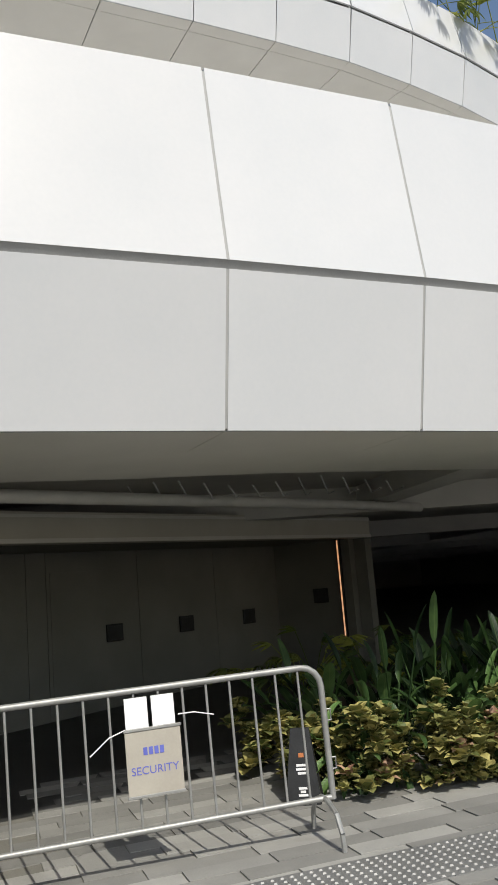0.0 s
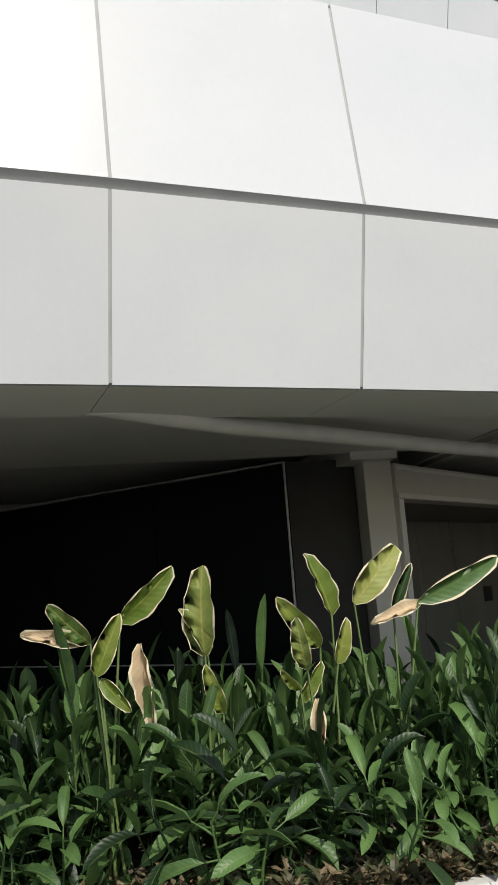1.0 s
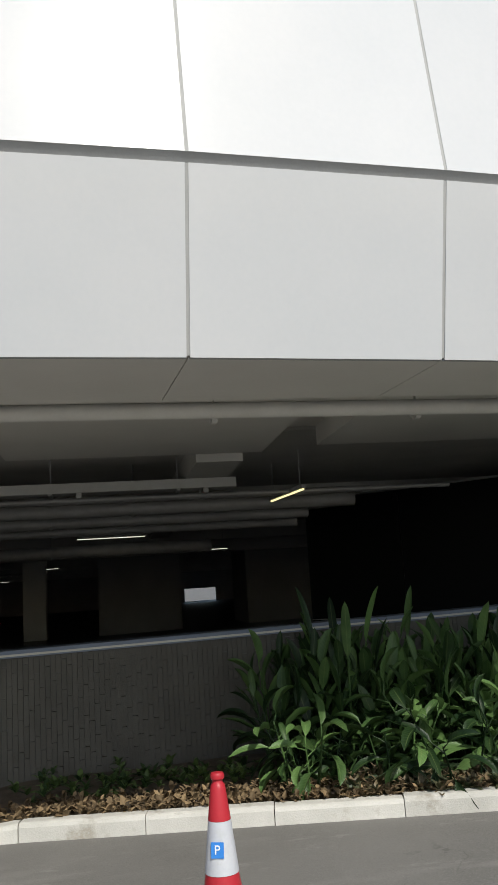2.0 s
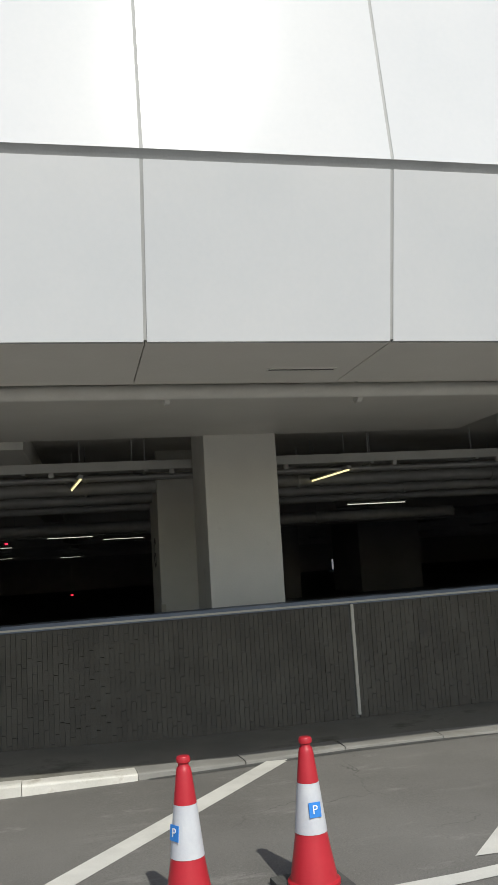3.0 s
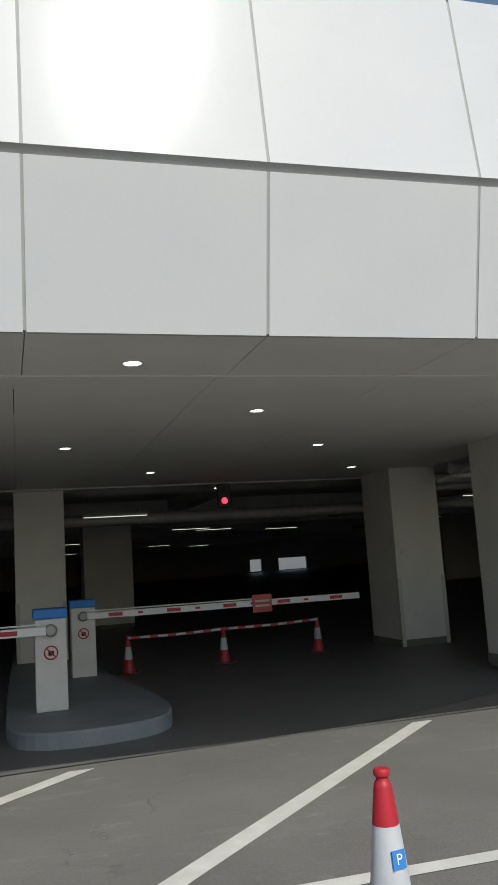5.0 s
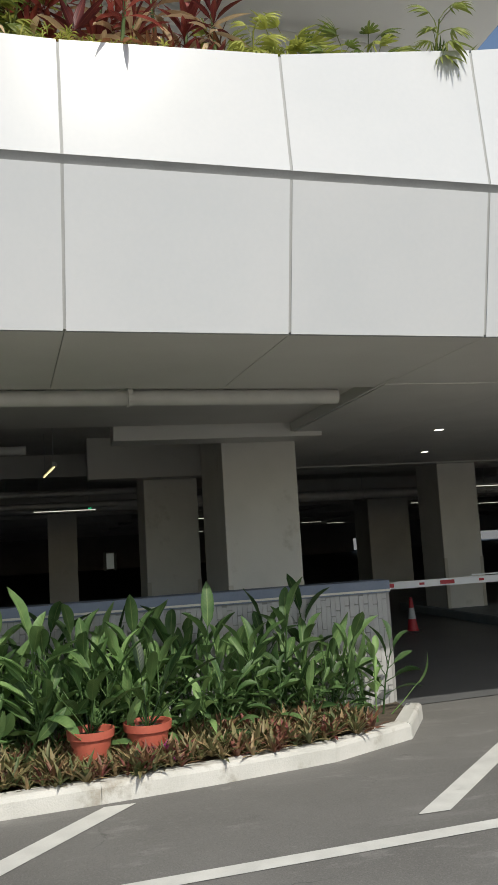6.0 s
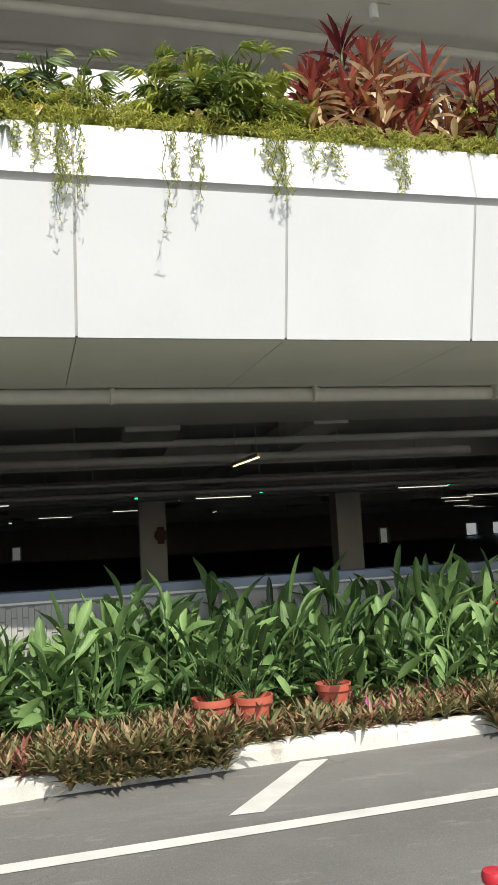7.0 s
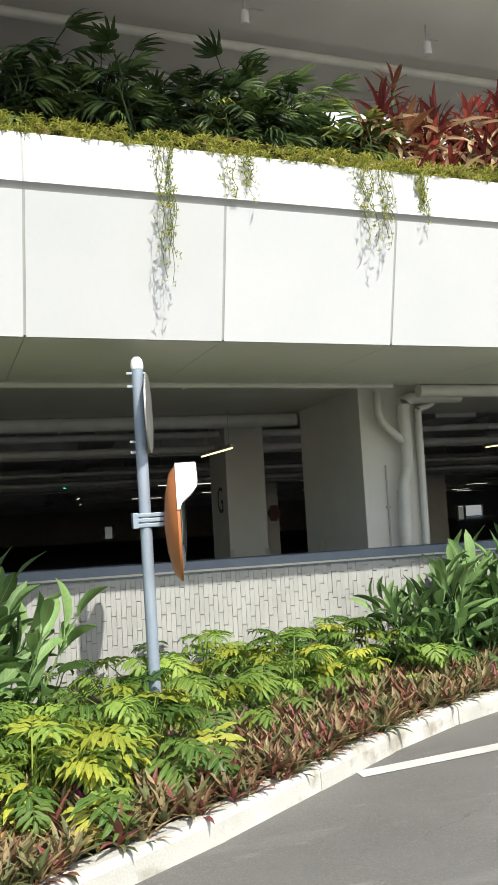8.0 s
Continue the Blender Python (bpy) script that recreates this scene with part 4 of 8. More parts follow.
stripe([(16.0, 0.1), (13.3, -0.2), (12.0, -0.38), (10.1, -0.52), (8.9, -0.66), (5.0, -0.72), (0.0, -0.74), (-3.4, -0.68), (-7.0, -0.86), (-10.5, -1.08), (-13.2, -1.16), (-15.5, -1.46), (-18.5, -1.82), (-22.1, -2.38)], 0.13, "long white painted edge line on the asphalt")
stripe([(4.0, 2.82), (-7.4, 2.72)], 0.07, "thin pale channel edge across the entrance")


def manhole(x, y):
    root = thing("drain_cover", "rusty square cast iron drain cover set in asphalt", "drain cover", m=pose(x, y, ground_z(x), 0, 0, 8))
    iron = surface("rusty_cast_iron", (0.16, 0.11, 0.08), (0.26, 0.20, 0.15), 9, 0.8, 0.3)
    bm = bmesh.new()
    for s in (-1, 1):
        box(bm, -0.3, 0.3, s * 0.27 - 0.03, s * 0.27 + 0.03, -0.02, 0.012)
        box(bm, s * 0.27 - 0.03, s * 0.27 + 0.03, -0.24, 0.24, -0.02, 0.012)
    part("frame", bm, iron, root)
    bm = bmesh.new()
    box(bm, -0.239, 0.239, -0.239, 0.239, -0.03, 0.004)
    part("plate", bm, M_RUBBER, root)
    bm = bmesh.new()
    for i in range(9):
        for j in range(9):
            cx, cy = -0.21 + i * 0.0525, -0.21 + j * 0.0525
            box(bm, -0.019, 0.019, -0.011, 0.011, 0.004, 0.013, m=pose(cx, cy, 0, 0, 0, 45 if (i + j) % 2 else -45))
    part("raised_studs", bm, surface("pale_worn_iron", (0.25, 0.225, 0.19), (0.33, 0.30, 0.26), 9, 0.75, 0.25), root)
    return root


manhole(7.68, 0.04)

# ---- pipes and lamps under the deck ----


def pipe(name, pts, r, mat, label, category="pipe", brackets=0.0, group="ceiling pipes"):
    root = thing(name, label, category, group)
    bm = bmesh.new()
    tube(bm, pts, r, 12)
    part("run", bm, mat, root, smooth=True)
    if brackets:
        a, b = Vector(pts[0]), Vector(pts[-1])
        n = int((b - a).length / brackets)
        for k in range(1, n):
            p = a + (b - a) * k / n
            bm = bmesh.new()
            d = (b - a).normalized()
            tube(bm, [p - d * 0.02, p + d * 0.02], r * 1.18, 12)
            tube(bm, [p, p + Vector((0, 0, (3.43 if p.y > 4.6 else 3.3) - p.z))], 0.008, 6)
            part("bracket", bm, mat, root)
    return root


def bend(a, corner, b, r=0.12):
    a, c, b = Vector(a), Vector(corner), Vector(b)
    p, q = c + (a - c).normalized() * r, c + (b - c).normalized() * r
    out = [a, p]
    for k in range(1, 5):
        t = k / 5
        out.append(p * (1 - t) ** 2 + c * 2 * t * (1 - t) + q * t * t)
    return out + [q, b]


pipe("drain_pipe", [(3.2, 1.2, 3.022), (10, 1.22, 3.015), (16, 1.42, 3.01), (18.5, 1.56, 3.01), (21.4, 1.86, 3.03)], 0.058, M_PIPE, "long white painted drain pipe under the soffit", brackets=1.45)
pipe("drain_pipe", [(x, face_y(x) + 1.98, 2.985) for x in (-19.75, -17, -14, -11, -8)], 0.075, M_PIPE, "long white painted drain pipe under the soffit", brackets=1.9)
pipe("drain_pipe", [(x, face_y(x) + 1.93, 3.03) for x in (-44, -36, -30, -26, -23, -20.1)], 0.03, M_PIPE, "thin white pipe along the soffit edge", brackets=2.2)
pipe("lobby_pipe", [(21.4, 1.6, 3.21), (22.1, 1.7, 3.15), (22.6, 1.8, 3.09), (22.95, 1.93, 3.05), (23.41, 2.18, 3.03), (24.08, 2.58, 3.03), (24.89, 3.08, 3.03), (25.56, 3.5, 3.03), (28.3, 5.05, 3.03), (29.96, 6.3, 3.03), (32.2, 8.0, 3.03), (34.0, 9.6, 3.03)], 0.066, M_PIPE, "thick beige painted pipe crossing before the lobby")
for _y, _z, _r, _a, _b, _m in ((6.1, 2.93, 0.025, 4.3, 20.4, M_PIPE_DARK), (6.6, 2.98, 0.045, 3.9, 19.5, M_PIPE_DARK), (7.4, 2.93, 0.1, 3.9, 19.5, M_PIPE_DARK), (8.2, 2.84, 0.09, 3.9, 19, M_PIPE_DARK), (9.0, 2.76, 0.07, 3.9, 19, M_PIPE_DARK),
                              (4.1, 3.06, 0.10, -44, -20.2, M_PIPE), (6.0, 3.07, 0.06, -44, -10.97, M_PIPE), (6.4, 2.862, 0.068, -44, -11.9, M_PIPE), (9.5, 2.71, 0.05, -44, -8.4, M_PIPE_DARK), (10.9, 2.58, 0.06, -44, -9.4, M_PIPE_DARK), (12.5, 2.62, 0.12, -44, 18, M_PIPE_DARK)):
    pipe("service_pipe", [(_a, _y, _z), ((_a + _b) / 2, _y, _z + 0.005), (_b, _y, _z)], _r, _m, "painted service pipe hung under the concrete slab", brackets=3.1)
_tray = thing("cable_tray", "pale painted cable tray hung under the slab", "cable tray")
bm = bmesh.new()
box(bm, 4.3, 17.6, 5.86, 5.9, 3.0, 3.115, 0.004)
part("front_flange", bm, M_PIPE, _tray)
bm = bmesh.new()
box(bm, 4.3, 17.6, 5.9, 6.2, 3.0, 3.012)
part("bed", bm, M_PIPE_DARK, _tray)
for _k in range(9):
    bm = bmesh.new()
    _x = 4.9 + _k * 1.5
    tube(bm, [(_x, 6.0, 3.012), (_x, 6.0, 3.43)], 0.008, 6)
    box(bm, _x - 0.02, _x + 0.02, 5.84, 6.22, 2.975, 2.999)
    part("hanger", bm, M_PIPE_DARK, _tray)
    bm = bmesh.new()
    box(bm, _x + 0.3, _x + 0.36, 5.87, 5.93, 2.94, 2.999, 0.005)
    part("junction_box", bm, M_PIPE, _tray)
for _k in range(3):
    _y, _z = 6.5 + 0.45 * _k, 2.95 - 0.07 * _k
    _root = thing("pipe_elbow", "pale pipe end turning down past the column", "pipe", "pipe ends")
    bm = bmesh.new()
    tube(bm, bend((4.9 + 0.1 * _k, _y, _z), (4.15 - 0.08 * _k, _y, _z), (4.15 - 0.08 * _k, _y + 0.6, _z - 0.02)), 0.035, 10)
    part("run", bm, M_PIPE, _root, smooth=True)
    bm = bmesh.new()
    tube(bm, [(4.6, _y, _z), (4.6, _y, 3.43)], 0.008, 6)
    part("hanger", bm, M_PIPE_DARK, _root)
for _x in (-17.6,):
    bm = bmesh.new()
    box(bm, _x, _x + 0.75, 4.7, 9.4, 3.1, 3.3, 0.02)
    part("duct_body", bm, M_PIPE_DARK, thing("air_duct", "grey sheet metal air duct under the slab", "duct", "air ducts"))


def batten(x, y, z, length, turn, mat, label="slim fluorescent batten lamp, switched on"):
    root = thing("batten_lamp", label, "lamp", "fluorescent lamps", pose(x, y, z, 0, 0, turn))
    bm = bmesh.new()
    box(bm, -length / 2, length / 2, -0.03, 0.03, 0.012, 0.06, 0.004)
    part("housing", bm, M_PIPE_DARK, root)
    bm = bmesh.new()
    tube(bm, [(-length / 2 + 0.02, 0, 0), (length / 2 - 0.02, 0, 0)], 0.011 if mat is M_TUBE else 0.008, 8)
    part("tube", bm, mat, root, "glowing white tube")
    for s in (-1, 1):
        bm = bmesh.new()
        tube(bm, [(s * length * 0.4, 0, 0.06), (s * length * 0.4, 0, 3.4 - z)], 0.005, 5)
        part("hanger", bm, M_PIPE_DARK, root)
    return root


for _x, _y, _z in ((13.52, 6.6, 2.9), (10.02, 6.5, 2.9), (5.06, 6.5, 2.9), (18.3, 6.3, 2.9), (-10.68, 6.2, 2.78), (-15.86, 5.34, 2.69), (-21.4, 4.2, 2.62), (-26.5, 4.4, 2.62)):
    batten(_x, _y, _z, 1.4, 96, M_TUBE)
rnd = random.Random(3)
for _x, _y, _z in ((16.06, 11.9, 2.82), (7.5, 12.2, 2.78), (-1.17, 11.75, 2.65), (3.76, 13.8, 2.72), (-15.25, 12.06, 2.5), (-10.4, 12.3, 2.55), (-20.5, 11.5, 2.5), (-26, 12, 2.5), (12.6, 12.3, 2.75), (18.4, 17.8, 2.75), (9.6, 19.6, 2.75), (2.5, 22.2, 2.75), (3.6, 23.6, 2.75), (6.8, 25.8, 2.75), (13.4, 27.4, 2.75), (11.2, 22.4, 2.75), (-0.7, 32.4, 2.75), (16.8, 35.0, 2.75), (5.1, 44.5, 2.75), (0.3, 55.4, 2.75), (8.8, 50.5, 2.75)):
    batten(_x, _y, _z, 1.3, 0, M_TUBE_DIM, "slim fluorescent batten lamp deep in the deck")
for _k in range(12):
    batten(rnd.uniform(-34, -5), rnd.choice((16, 19.5, 23, 29, 36)) + rnd.uniform(-1, 1), 2.6 + rnd.uniform(-0.1, 0.1), 1.2, rnd.choice((0, 0, 8, 90)), M_TUBE_DIM, "slim fluorescent batten lamp deep in the deck")


def indicator(x, y, z, mat, label):
    root = thing("bay_indicator", label, "indicator light", "bay indicators", pose(x, y, z))
    bm = bmesh.new()
    box(bm, -0.05, 0.05, -0.02, 0.03, 0, 0.06, 0.006)
    part("case", bm, M_BLACK, root)
    bm = bmesh.new()
    box(bm, -0.035, 0.035, -0.028, -0.021, 0.012, 0.048)
    part("lens", bm, mat, root, "glowing lens")
    bm = bmesh.new()
    tube(bm, [(0, 0, 0.06), (0, 0, 3.4 - z)], 0.006, 5)
    part("drop_rod", bm, M_PIPE_DARK, root)


for _x, _y, _z in ((-17.2, 12.2, 2.54), (-17.0, 12.2, 2.58), (-14.4, 12.0, 2.55), (-11.8, 12.9, 2.54), (-11.6, 12.7, 2.57), (-20.6, 12.2, 2.55), (-23.2, 12.2, 2.55), (14.0, 10.5, 2.85), (7.2, 10.5, 2.7), (-9.9, 12, 2.55)):
    indicator(_x, _y, _z, M_GREEN, "small green lit parking bay indicator")
for _x, _y, _z in ((13.3, 17, 1.2), (8.2, 16, 2.5), (9.6, 20, 1.1)):
    indicator(_x, _y, _z, M_REDLED, "small red lit indicator")
# Pale marks such as a poster, built as panes with an added glow.
for _x, _y, _w in ((-21.25, 24.5, 0.35), (-9.2, 19.4, 0.3)):
    root = thing("pane_far", "small pale pane with an added faint glow, deep in the deck", "opening", kind="structure", m=pose(_x, _y, 1.15))
    bm = bmesh.new()
    box(bm, 0, _w, 0, 0.04, 0, 0.45)
    part("pane", bm, M_PALE_GLOW, root)
    bm = bmesh.new()
    for _q in (0, _w):
        box(bm, _q - 0.04, _q + 0.04, -0.03, 0.0, -0.04, 0.49)
    part("pane_frame", bm, M_BLACK, root)


def downlight(x, y, z=3.043):
    root = thing("downlight", "small round recessed downlight, switched on", "downlight", "entrance downlights", pose(x, y, z))
    bm = bmesh.new()
    lathe(bm, [(0.078, 0.0), (0.08, -0.006), (0.066, -0.008), (0.062, -0.003)], 20)
    part("trim_ring", bm, M_WHITE, root)
    bm = bmesh.new()
    lathe(bm, [(0.058, -0.0085), (0.058, -0.0095)], 20)
    part("lens", bm, M_DOWN, root, "glowing lens")


for _x, _y in ((0.72, 0.74), (-2.28, 0.72), (-5.28, 0.72), (2.15, 2.58), (-0.86, 2.52), (-3.9, 2.5), (0.66, 4.95), (-2.52, 4.75), (-5.5, 4.8), (2.25, 7.7), (-1.1, 7.55), (-4.4, 7.6), (0.65, 10.58), (-2.4, 10.5)):
    downlight(_x, _y, Z_EDGE - 0.002 if _y < 1.0 else 3.043)

for _x, _y in ((14.79, face_y(14.79) + 0.78), (11.65, face_y(11.65) + 0.7), (8.8, face_y(8.8) + 0.72)):
    _root = thing("slot_vent", "dark narrow slot vent set in the soffit", "vent", "soffit slots", pose(_x, _y, Z_EDGE - 0.001, 0, 0, math.degrees(math.atan2(face_y(_x + 0.2) - face_y(_x - 0.2), 0.4))))
    bm = bmesh.new()
    box(bm, -0.23, 0.23, -0.018, 0.018, -0.006, 0.004)
    part("slot", bm, M_BLACK, _root)
    bm = bmesh.new()
    box(bm, -0.245, 0.245, -0.03, -0.019, -0.008, 0.004)
    box(bm, -0.245, 0.245, 0.019, 0.03, -0.008, 0.004)
    part("frame", bm, M_SOFFIT, _root)

# ---- downpipes on the pale column ----
_root = thing("downpipe", "white painted downpipe with a kink, elbow and couplings", "downpipe", "column downpipes")
bm = bmesh.new()
tube(bm, bend((-18.9, 1.62, 2.99), (-19.66, 1.62, 2.99), (-19.667, 1.62, 2.7), 0.14) + [(-19.655, 1.62, 2.40)], 0.072, 14)
part("run", bm, M_PIPE, _root, smooth=True)
bm = bmesh.new()
tube(bm, [(-19.655, 1.62, 2.40), (-19.658, 1.62, 2.18), (-19.672, 1.62, 2.1), (-19.722, 1.62, 1.98), (-19.732, 1.62, 1.90), (-19.734, 1.62, 1.86)], 0.07, 14)
part("kinked_run", bm, M_PIPE, _root, smooth=True)
bm = bmesh.new()
tube(bm, [(-19.734, 1.62, 1.88), (-19.745, 1.62, 1.3), (-19.75, 1.62, 0.1)], 0.076, 14)
part("lower_run", bm, M_PIPE, _root, smooth=True)
for _x, _z, _r in ((-19.668, 2.88, 0.078), (-19.666, 2.72, 0.078), (-19.655, 2.385, 0.078), (-19.66, 2.155, 0.078), (-19.734, 1.86, 0.086), (-19.737, 1.70, 0.081), (-19.743, 1.41, 0.083), (-19.744, 1.32, 0.083), (-19.747, 1.17, 0.083)):
    bm = bmesh.new()
    tube(bm, [(_x, 1.62, _z), (_x, 1.62, _z + 0.03)], _r, 14)
    part("coupling", bm, M_PIPE, _root, smooth=True)
_root = thing("downpipe", "white painted branch pipe slanting into the downpipe", "downpipe", "column downpipes")
bm = bmesh.new()
tube(bm, [(-19.992, 1.62, 3.07), (-19.987, 1.62, 2.82), (-19.98, 1.62, 2.76), (-19.955, 1.62, 2.70), (-19.88, 1.62, 2.625), (-19.68, 1.62, 2.45)], 0.05, 12)
part("run", bm, M_PIPE, _root, smooth=True)
bm = bmesh.new()
tube(bm, [(-19.987, 1.62, 2.80), (-19.987, 1.62, 2.83)], 0.056, 12)
part("coupling", bm, M_PIPE, _root, smooth=True)
_root = thing("downpipe", "white painted slim downpipe with a swept top elbow", "downpipe", "column downpipes")
bm = bmesh.new()
tube(bm, bend((-19.2, 1.72, 3.05), (-19.215, 1.72, 2.93), (-19.38, 1.72, 2.88), 0.08) + bend((-19.38, 1.72, 2.88), (-19.425, 1.72, 2.86), (-19.425, 1.72, 2.7), 0.03)[1:] + [(-19.445, 1.72, 0.1)], 0.045, 12)
part("run", bm, M_PIPE, _root, smooth=True)
for _x in (-19.88, -19.62):
    _root = thing("conduit", "slim grey conduit clipped to the column", "conduit", "column conduits")
    bm = bmesh.new()
    tube(bm, [(_x, 1.765, 2.2 if _x < -19.7 else 1.9), (_x, 1.765, 0.1)], 0.012, 8)
    part("run", bm, M_PIPE_DARK, _root)
    bm = bmesh.new()
    box(bm, _x - 0.03, _x + 0.03, 1.75, 1.778, 1.68, 1.71, 0.003)
    part("clip", bm, M_PIPE_DARK, _root)

# ---- upper level: inner white wall, ceiling, its lamps ----
_root = thing("wall_upper_white", "white sunlit panel wall behind the roof planter", "wall", kind="structure")
_xs = [-46, -40, -34, -30, -27, -24, -21, -18, -15, -12, -9, -6.5]
for _a, _b in zip(_xs, _xs[1:]):
    bm = bmesh.new()
    _ya, _yb = face_y(_a) + 1.65, face_y(_b) + 1.65
    hexa(bm, [(_a + 0.008, _ya, 4.35), (_b - 0.008, _yb, 4.35), (_b - 0.008, _yb, 6.0), (_a + 0.008, _ya, 6.0)], [(_a + 0.008, _ya + 0.2, 4.35), (_b - 0.008, _yb + 0.2, 4.35), (_b - 0.008, _yb + 0.2, 6.0), (_a + 0.008, _ya + 0.2, 6.0)])
    bmesh.ops.recalc_face_normals(bm, faces=bm.faces)
    part("panel", bm, M_PANEL, _root)
bm = bmesh.new()
# Left of x = -22.2 an unseen overhang is added to shade the planter.
_ce = [(x, face_y(x) - 2.4) for x in (-60, -50, -40, -34, -30, -27, -25, -23.5, -22.2)] + [(-21.6, 0.0), (-20, 0.2), (-14, 0.6), (-5.5, 1.2)]
_lo = [bm.verts.new((x, y, 7.4)) for x, y in _ce] + [bm.verts.new((x, 30, 7.4)) for x in (-5.5, -30, -60)]
_f = bm.faces.new(_lo)
_ex = bmesh.ops.extrude_face_region(bm, geom=[_f])
bmesh.ops.translate(bm, vec=(0, 0, 0.4), verts=[v for v in _ex["geom"] if isinstance(v, bmesh.types.BMVert)])
for _y in (4.2, 9.0):
    box(bm, -60, -6, _y, _y + 0.5, 6.9, 7.399)
bmesh.ops.recalc_face_normals(bm, faces=bm.faces)
setting("ceiling_upper", bm, M_SOFFIT, "grey concrete soffit over the roof planter", "ceiling")
bm = bmesh.new()
box(bm, -60, -6, 16, 16.3, 4.4, 7.4)
setting("wall_upper_back", bm, M_SLAB, "grey concrete wall at the back of the upper deck", "wall")
for _k, (_y, _z, _r) in enumerate(((1.7, 7.25, 0.06), (2.6, 7.28, 0.03), (3.4, 7.2, 0.07))):
    pipe("upper_pipe", [(-44, _y - 2.6, _z), (-24, _y - 0.3, _z), (-6.5, _y + 1.2, _z)], _r, M_PIPE, "grey conduit under the upper soffit", group="upper conduits")
for _k, _x in enumerate((-27, -23.5, -21.6, -19.29, -17.2, -14.9, -12.6, -10.2)):
    root = thing("pendant_lamp", "small white cylinder lamp hung under the upper soffit", "lamp", "upper lamps", pose(_x, face_y(_x) + 1.95, 7.02))
    bm = bmesh.new()
    lathe(bm, [(0.03, 0.17), (0.05, 0.15), (0.055, 0.0), (0.045, 0.0)], 14)
    part("shade", bm, M_PIPE, root, smooth=True)
    bm = bmesh.new()
    tube(bm, [(0, 0, 0.17), (0, 0, 0.38)], 0.01, 6)
    tube(bm, [(0, 0, 0.2), (0.3, 0.25, 0.36)], 0.008, 6)
    part("stem", bm, M_PIPE_DARK, root)

# ---- upper ring over the lobby end ----
_root = thing("wall_upper_ring", "white curved upper storey with panel joints", "facade", kind="structure")
RING = [Vector(p) for p in ((12, 6.6, 0), (15, 6.9, 0), (18, 7.3, 0), (21, 7.85, 0), (23, 8.3, 0), (24.7, 8.7, 0), (26.3, 9.12, 0), (27.95, 9.57, 0), (29.55, 10.02, 0), (31.17, 10.46, 0), (32.77, 10.93, 0), (34.36, 11.45, 0), (35.88, 12.12, 0), (37.36, 12.85, 0), (38.8, 13.7, 0), (40.2, 14.65, 0), (41.5, 15.7, 0), (42.7, 16.9, 0))]
_dirs = [(b - a).normalized() for a, b in zip(RING, RING[1:])]
_mitre = []
for _i in range(len(RING)):
    d0, d1 = _dirs[max(0, _i - 1)], _dirs[min(len(_dirs) - 1, _i)]
    q = Vector((d0.y + d1.y, -d0.x - d1.x, 0)).normalized()
    _mitre.append(q / max(0.5, q.dot(Vector((d1.y, -d1.x, 0)))))
_soff = bmesh.new()
for _i in range(len(RING) - 1):
    a, b = RING[_i], RING[_i + 1]
    d = (b - a).normalized()
    n = Vector((d.y, -d.x, 0))
    u = Vector((0, 0, 1))
    ea, eb = a + d * 0.008, b - d * 0.008
    ma, mb = _mitre[_i], _mitre[_i + 1]
    bm = bmesh.new()
    f = [ea + u * 12.0, eb + u * 12.0, eb + n * 0.22 + u * 13.0, ea + n * 0.22 + u * 13.0]
    hexa(bm, f, [p - n * 0.04 for p in f])
    bmesh.ops.recalc_face_normals(bm, faces=bm.faces)
    part("panel", bm, M_PANEL, _root)
    bm = bmesh.new()
    f = [ea + n * 0.24 + u * 13.06, eb + n * 0.24 + u * 13.06, eb + n * 0.0 + u * 14.3, ea + n * 0.0 + u * 14.3]
    hexa(bm, f, [p - n * 0.04 for p in f])
    bmesh.ops.recalc_face_normals(bm, faces=bm.faces)
    part("panel", bm, M_PANEL, _root)
    hexa(_soff, [ea - ma * 0.3 + u * 12.0, eb - mb * 0.3 + u * 12.0, eb - mb * 9 + u * 12.0, ea - ma * 9 + u * 12.0], [ea - ma * 0.3 + u * 12.02, eb - mb * 0.3 + u * 12.02, eb - mb * 9 + u * 12.02, ea - ma * 9 + u * 12.02])
    hexa(_soff, [ea - n * 0.03 + u * 11.995, eb - n * 0.03 + u * 11.995, eb - n * 0.285 + u * 11.995, ea - n * 0.285 + u * 11.995], [ea - n * 0.03 + u * 12.02, eb - n * 0.03 + u * 12.02, eb - n * 0.285 + u * 12.02, ea - n * 0.285 + u * 12.02])
_core = bmesh.new()
for _i in range(len(RING) - 1):
    a, b = RING[_i], RING[_i + 1]
    d = (b - a).normalized()
    n = Vector((d.y, -d.x, 0))
    u = Vector((0, 0, 1))
    hexa(_core, [a - n * 0.045 + u * 12.03, b - n * 0.045 + u * 12.03, b + n * 0.17 + u * 13.03, a + n * 0.17 + u * 13.03], [a - _mitre[_i] * 9 + u * 12.03, b - _mitre[_i + 1] * 9 + u * 12.03, b - _mitre[_i + 1] * 9 + u * 13.03, a - _mitre[_i] * 9 + u * 13.03])
    hexa(_core, [a + n * 0.17 + u * 13.03, b + n * 0.17 + u * 13.03, b - n * 0.06 + u * 14.25, a - n * 0.06 + u * 14.25], [a - _mitre[_i] * 9 + u * 13.03, b - _mitre[_i + 1] * 9 + u * 13.03, b - _mitre[_i + 1] * 9 + u * 14.25, a - _mitre[_i] * 9 + u * 14.25])
for bm in (_soff, _core):
    bmesh.ops.recalc_face_normals(bm, faces=bm.faces)
part("soffit", _soff, M_SOFFIT, _root, "beige underside in panels")
part("backing", _core, M_JOINT, _root)
bm = bmesh.new()
box(bm, 8, 60, 19, 19.4, 4.3, 12.0)
